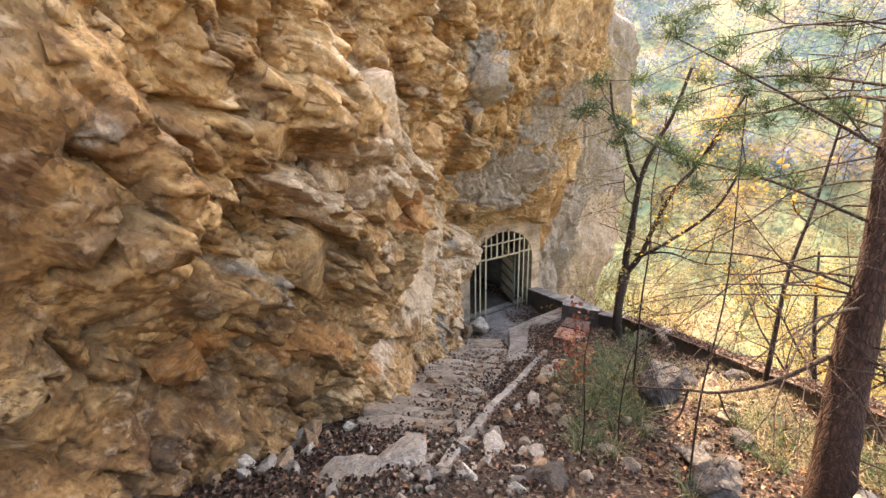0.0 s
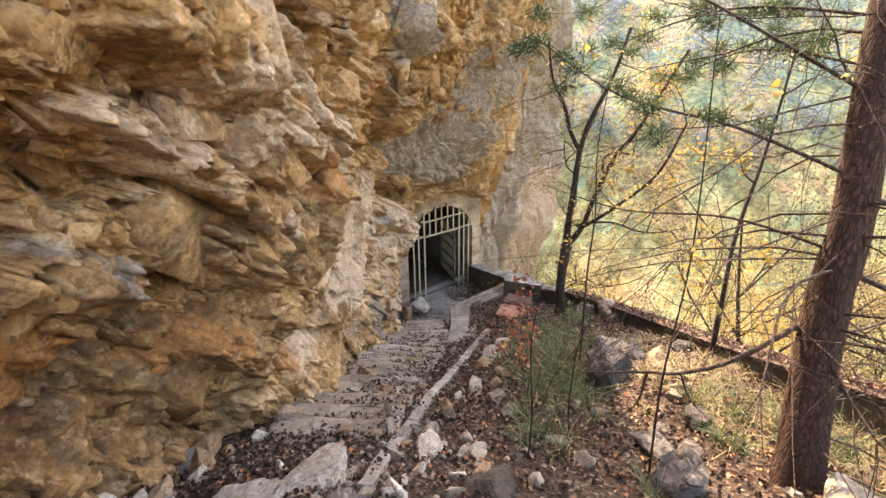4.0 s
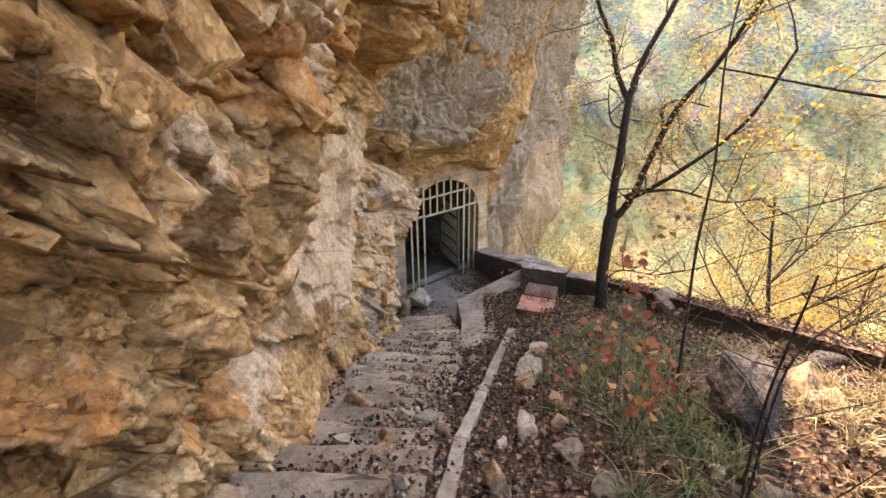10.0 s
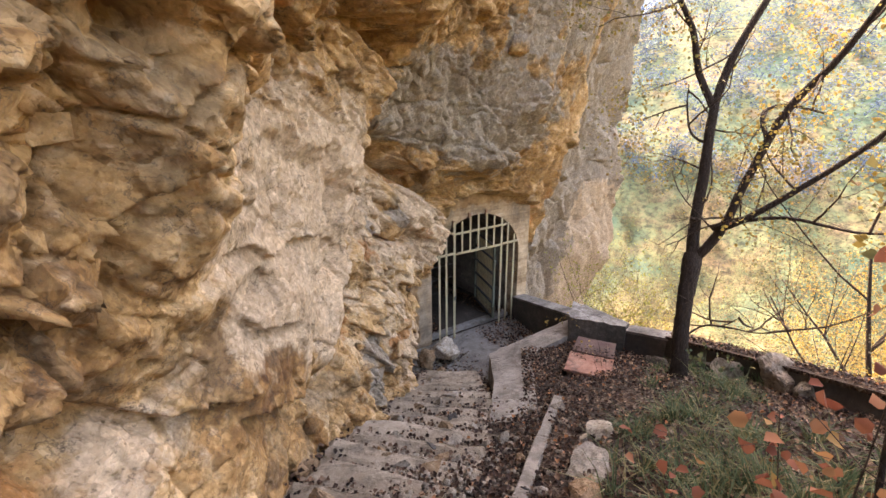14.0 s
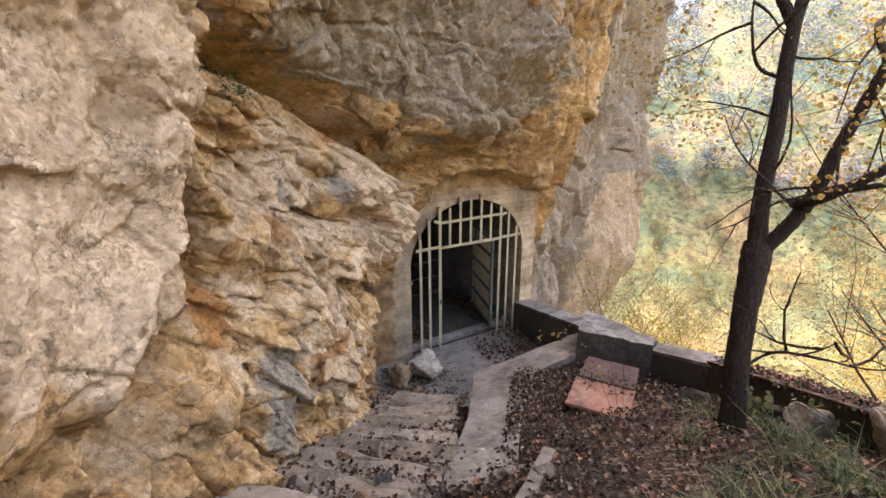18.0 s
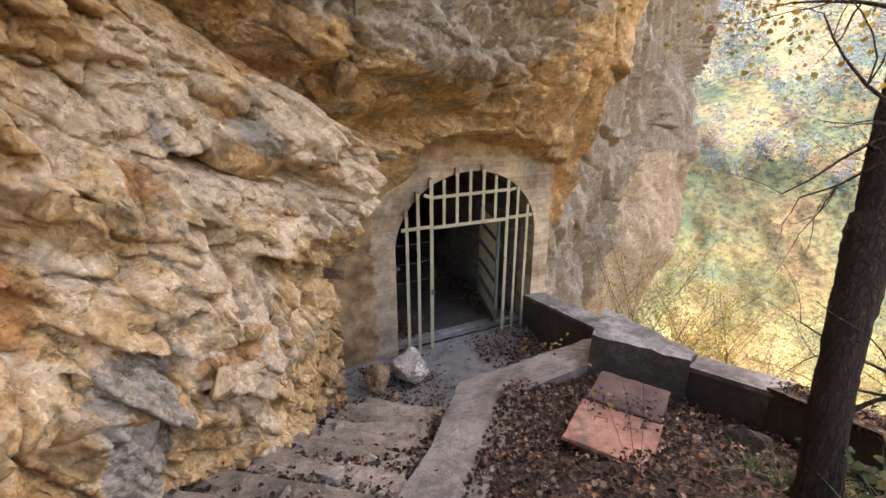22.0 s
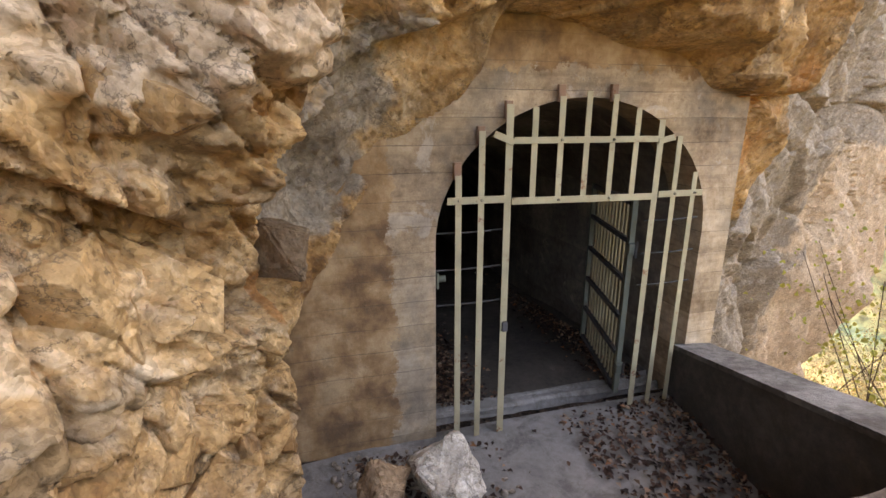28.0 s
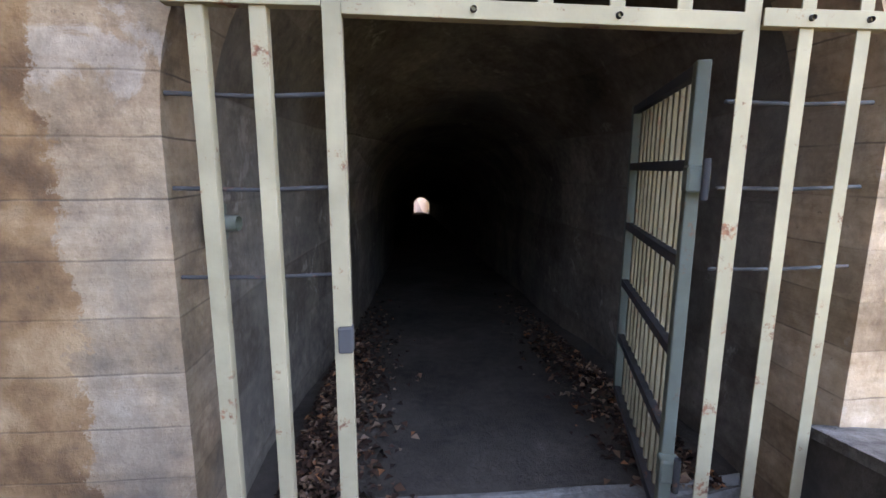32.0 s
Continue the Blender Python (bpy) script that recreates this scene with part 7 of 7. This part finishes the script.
x, y = scatter(16000, 121, lambda x, y, rng: rng.rand(len(x)) < np.exp(-((0.74 * x - 0.68 * y + 1.0) / 1.0) ** 2))
gravel(x, y, 122, 0.008, 0.035, "gravel", rock_grey, "grey limestone gravel and chips along the path")
x, y = scatter(5200, 123, lambda x, y, rng: rng.rand(len(x)) < np.exp(-((0.74 * x - 0.68 * y + 0.75) / 0.75) ** 2))
gravel(x, y, 124, 0.016, 0.055, "rubble", rock_grey, "broken grey limestone rubble strewn over the path")


def grass(cx, cy, n, spread, h, seed, name="grass"):
    rng = np.random.RandomState(seed)
    tuft = rng.randint(max(3, n // 45), size=n)
    tx, ty = rng.normal(size=(2, max(3, n // 45))) * spread
    x, y = cx + tx[tuft] + rng.normal(size=n) * 0.035, cy + ty[tuft] + rng.normal(size=n) * 0.035
    z = surface_z(x, y) - 0.02
    lean = rng.normal(size=(n, 2)) * 0.75
    hh = h * rng.uniform(0.4, 1.1, n)
    a = rng.uniform(0, 2 * math.pi, n)
    sx, sy = np.cos(a) * 0.0055, np.sin(a) * 0.0055
    b = np.stack([x, y, z], -1)
    mid = b + np.stack([lean[:, 0] * hh * 0.4, lean[:, 1] * hh * 0.4, hh * 0.6], -1)
    tip = b + np.stack([lean[:, 0] * hh * 1.2, lean[:, 1] * hh * 1.2, hh * 0.85], -1)
    sd = np.stack([sx, sy, np.zeros(n)], -1)
    v = np.stack([b - sd, b + sd, mid + sd * 0.8, mid - sd * 0.8, tip], 1).reshape(-1, 3)
    k = np.arange(n)[:, None] * 5
    f = np.concatenate([k + np.array([0, 1, 2]), k + np.array([0, 2, 3]), k + np.array([3, 2, 4])], 1).reshape(-1, 3)
    return v, f


chunks = [grass(x, y, n, s, h, 130 + k) for k, (x, y, n, s, h) in enumerate(((4.6, 3.75, 900, 0.36, 0.3), (5.25, 4.1, 850, 0.42, 0.28), (4.2, 3.2, 450, 0.3, 0.3), (3.4, 2.6, 450, 0.3, 0.25), (5.9, 4.6, 900, 0.45, 0.2), (6.6, 5.0, 700, 0.4, 0.22),
                                                                             (7.2, 5.2, 350, 0.35, 0.2), (4.6, 1.2, 500, 0.5, 0.3), (5.4, 0.4, 600, 0.5, 0.35), (8.0, 5.7, 400, 0.25, 0.2)))]
v, f = joined(chunks)
tagged(new("grass", mesh_from("grass", v, f, grass_mat)), "tufts of long green and straw-coloured grass", "grass", kind="stuff")
# leaves blown into the tunnel and onto the landing
rng = np.random.RandomState(141)
n = 5200
side = rng.rand(n)
lx = np.where(side < 0.45, 7.35 + np.abs(rng.normal(size=n)) * 0.22, np.where(side < 0.75, 9.55 - np.abs(rng.normal(size=n)) * 0.2, rng.uniform(8.3, 9.6, n)))
ly = np.where(side < 0.75, 11.4 + np.abs(rng.normal(size=n)) * 1.6, rng.uniform(9.2, 11.0, n))
lz = np.where(side < 0.75, FLOOR - 0.075 * np.maximum(ly - 12, 0), -0.085) + rng.uniform(0.005, 0.05, n)
v, f = leaf_cloud(np.stack([lx, ly, lz], -1), 0.05, 142, 0.75, 0.45, 0.3)
tagged(new("blown_leaves", mesh_from("blown_leaves", v, f, dry_leaf)), "dry brown leaves blown into the tunnel mouth", "leaves", kind="stuff")


# litter and chips lodged on the inner half of every tread
rng = np.random.RandomState(151)
lx, ly, lz, gx, gy = [], [], [], [], []
for x, y, gz, yaw, wide in tread_spots:
    a = radians(yaw)
    for target_x, target_y, n in ((lx, ly, 130), (gx, gy, 60)):
        across, back = rng.uniform(-0.5, 0.5, n) * wide, -0.1 + np.abs(rng.normal(size=n)) * 0.06
        edge = rng.rand(n) < 0.3
        across = np.where(edge, np.sign(across) * wide * rng.uniform(0.36, 0.56, n), across)
        back = np.where(edge, rng.uniform(-0.25, 0.25, n), back)
        target_x.extend(x + across * math.cos(a) - back * math.sin(a))
        target_y.extend(y + across * math.sin(a) + back * math.cos(a))
    lz.extend([gz + 0.065] * 130)
v, f = leaf_cloud(np.stack([lx, ly, np.array(lz) + rng.uniform(0.0, 0.03, len(lz))], -1), 0.05, 152, 0.75, 0.45, 0.3)
tagged(new("step_litter", mesh_from("step_litter", v, f, dry_leaf)), "brown leaves lodged along the treads of the steps", "leaves", kind="stuff")
gravel(np.array(gx), np.array(gy), 153, 0.01, 0.045, "step_rubble", rock_grey, "small limestone rubble on the broken steps")
# bleached grass in the sun below the pine
chunks = [grass(x, y, n, s, h, 160 + k) for k, (x, y, n, s, h) in enumerate(((5.2, 1.4, 1500, 0.55, 0.16), (4.8, 0.2, 1500, 0.6, 0.16), (5.6, 2.2, 900, 0.45, 0.18), (4.2, -0.6, 1200, 0.5, 0.14), (6.2, 2.9, 600, 0.35, 0.16)))]
v, f = joined(chunks)
tagged(new("dry_grass", mesh_from("dry_grass", v, f, straw_mat)), "bleached dry grass in the sun beside the pine", "grass", kind="stuff")

# rubble and dust on the landing, thickest along the cliff
rng = np.random.RandomState(171)
n = 600
x = 6.3 + np.abs(rng.normal(size=n)) * 0.6
y = rng.uniform(9.3, 10.95, n)
keep = (x < 9.4) & (y > 9.0 + 0.9 * np.maximum(6.9 - x, 0)) & (y > 8.9)
x, y = x[keep], y[keep]
gravel(x, y, 172, 0.006, 0.04, "landing_rubble", rock_grey, "small stones and grit scattered on the landing", np.full(len(x), -0.082))
n = 900
x, y = 6.5 + np.abs(rng.normal(size=n)) * 0.5, rng.uniform(9.2, 10.9, n)
v, f = leaf_cloud(np.stack([x, y, rng.uniform(-0.085, -0.06, n)], -1), 0.045, 173, 0.75, 0.45, 0.3)
tagged(new("landing_leaves", mesh_from("landing_leaves", v, f, dry_leaf)), "dry leaves caught along the rock beside the landing", "leaves", kind="stuff")
# leaves and grit lying on the slab and the hatch
n = 420
k = rng.rand(n)
x, y = 6.3 + 1.5 * k + rng.normal(size=n) * 0.12, 7.0 + 1.5 * k + rng.normal(size=n) * 0.2
z = np.maximum(surface_z(x, y), 1.27 - 0.3 * ((x - 6.3) * 0.66 + (y - 7.0) * 0.75)) + rng.uniform(0.0, 0.03, n)
v, f = leaf_cloud(np.stack([x, y, z], -1), 0.045, 174, 0.75, 0.45, 0.3)
tagged(new("slab_leaves", mesh_from("slab_leaves", v, f, dry_leaf)), "brown leaves drifted against the concrete slab", "leaves", kind="stuff")


# ferns on the ledge of the face
rng = np.random.RandomState(181)
fern = []
for k in range(16):
    u, z = 8.65 + 0.75 * rng.rand(), 4.6 + 0.08 * rng.normal()
    d = float(cliff_depth(np.array([u]), np.array([z]))[0]) - 0.05
    o = np.array([(u - d) / ROOT2, (u + d) / ROOT2, z])
    for j in range(9):
        w = np.array([0.5, -0.5, 0.15]) + rng.normal(size=3) * 0.45
        stem = smooth_path([o, o + w * 0.08, o + w * 0.14 - np.array([0, 0, 0.04])], 3)
        fern.append(leaf_cloud(np.asarray(stem) + rng.normal(size=(len(stem), 3)) * 0.012, 0.032, 200 + 9 * k + j))
v, f = joined(fern)
tagged(new("fern_clump", mesh_from("fern_clump", v, f, grass_mat)), "small green ferns growing from a ledge of the cliff", "fern")

# dry leaves lying along the top of the old parapet
rng = np.random.RandomState(191)
px, py, pz = [], [], []
for (ax, ay), (bx, by), za, zb, w in runs[2:]:
    n = int(420 * math.hypot(bx - ax, by - ay))
    k = rng.rand(n)
    px.extend(ax + (bx - ax) * k + rng.normal(size=n) * 0.07)
    py.extend(ay + (by - ay) * k + rng.normal(size=n) * 0.05)
    pz.extend(za + (zb - za) * k + rng.uniform(0.0, 0.025, n))
v, f = leaf_cloud(np.stack([px, py, pz], -1), 0.042, 192, 0.7, 0.45, 0.35)
tagged(new("parapet_leaves", mesh_from("parapet_leaves", v, f, dry_leaf)), "dry brown leaves lying along the parapet top", "leaves", kind="stuff")

n = 130
a = radians(31)
p, q = rng.normal(size=n) * 0.12 + 0.03, rng.uniform(-0.33, 0.33, n)
lx, ly = 7.92 + p * math.cos(a) - q * math.sin(a), 7.34 + p * math.sin(a) + q * math.cos(a)
v, f = leaf_cloud(np.stack([lx, ly, 1.268 + rng.uniform(0, 0.015, n)], -1), 0.035, 193, 0.7, 0.45, 0.35)
tagged(new("hatch_leaves", mesh_from("hatch_leaves", v, f, dry_leaf)), "crumbled dry leaves caught across the hatch lids", "leaves", kind="stuff")
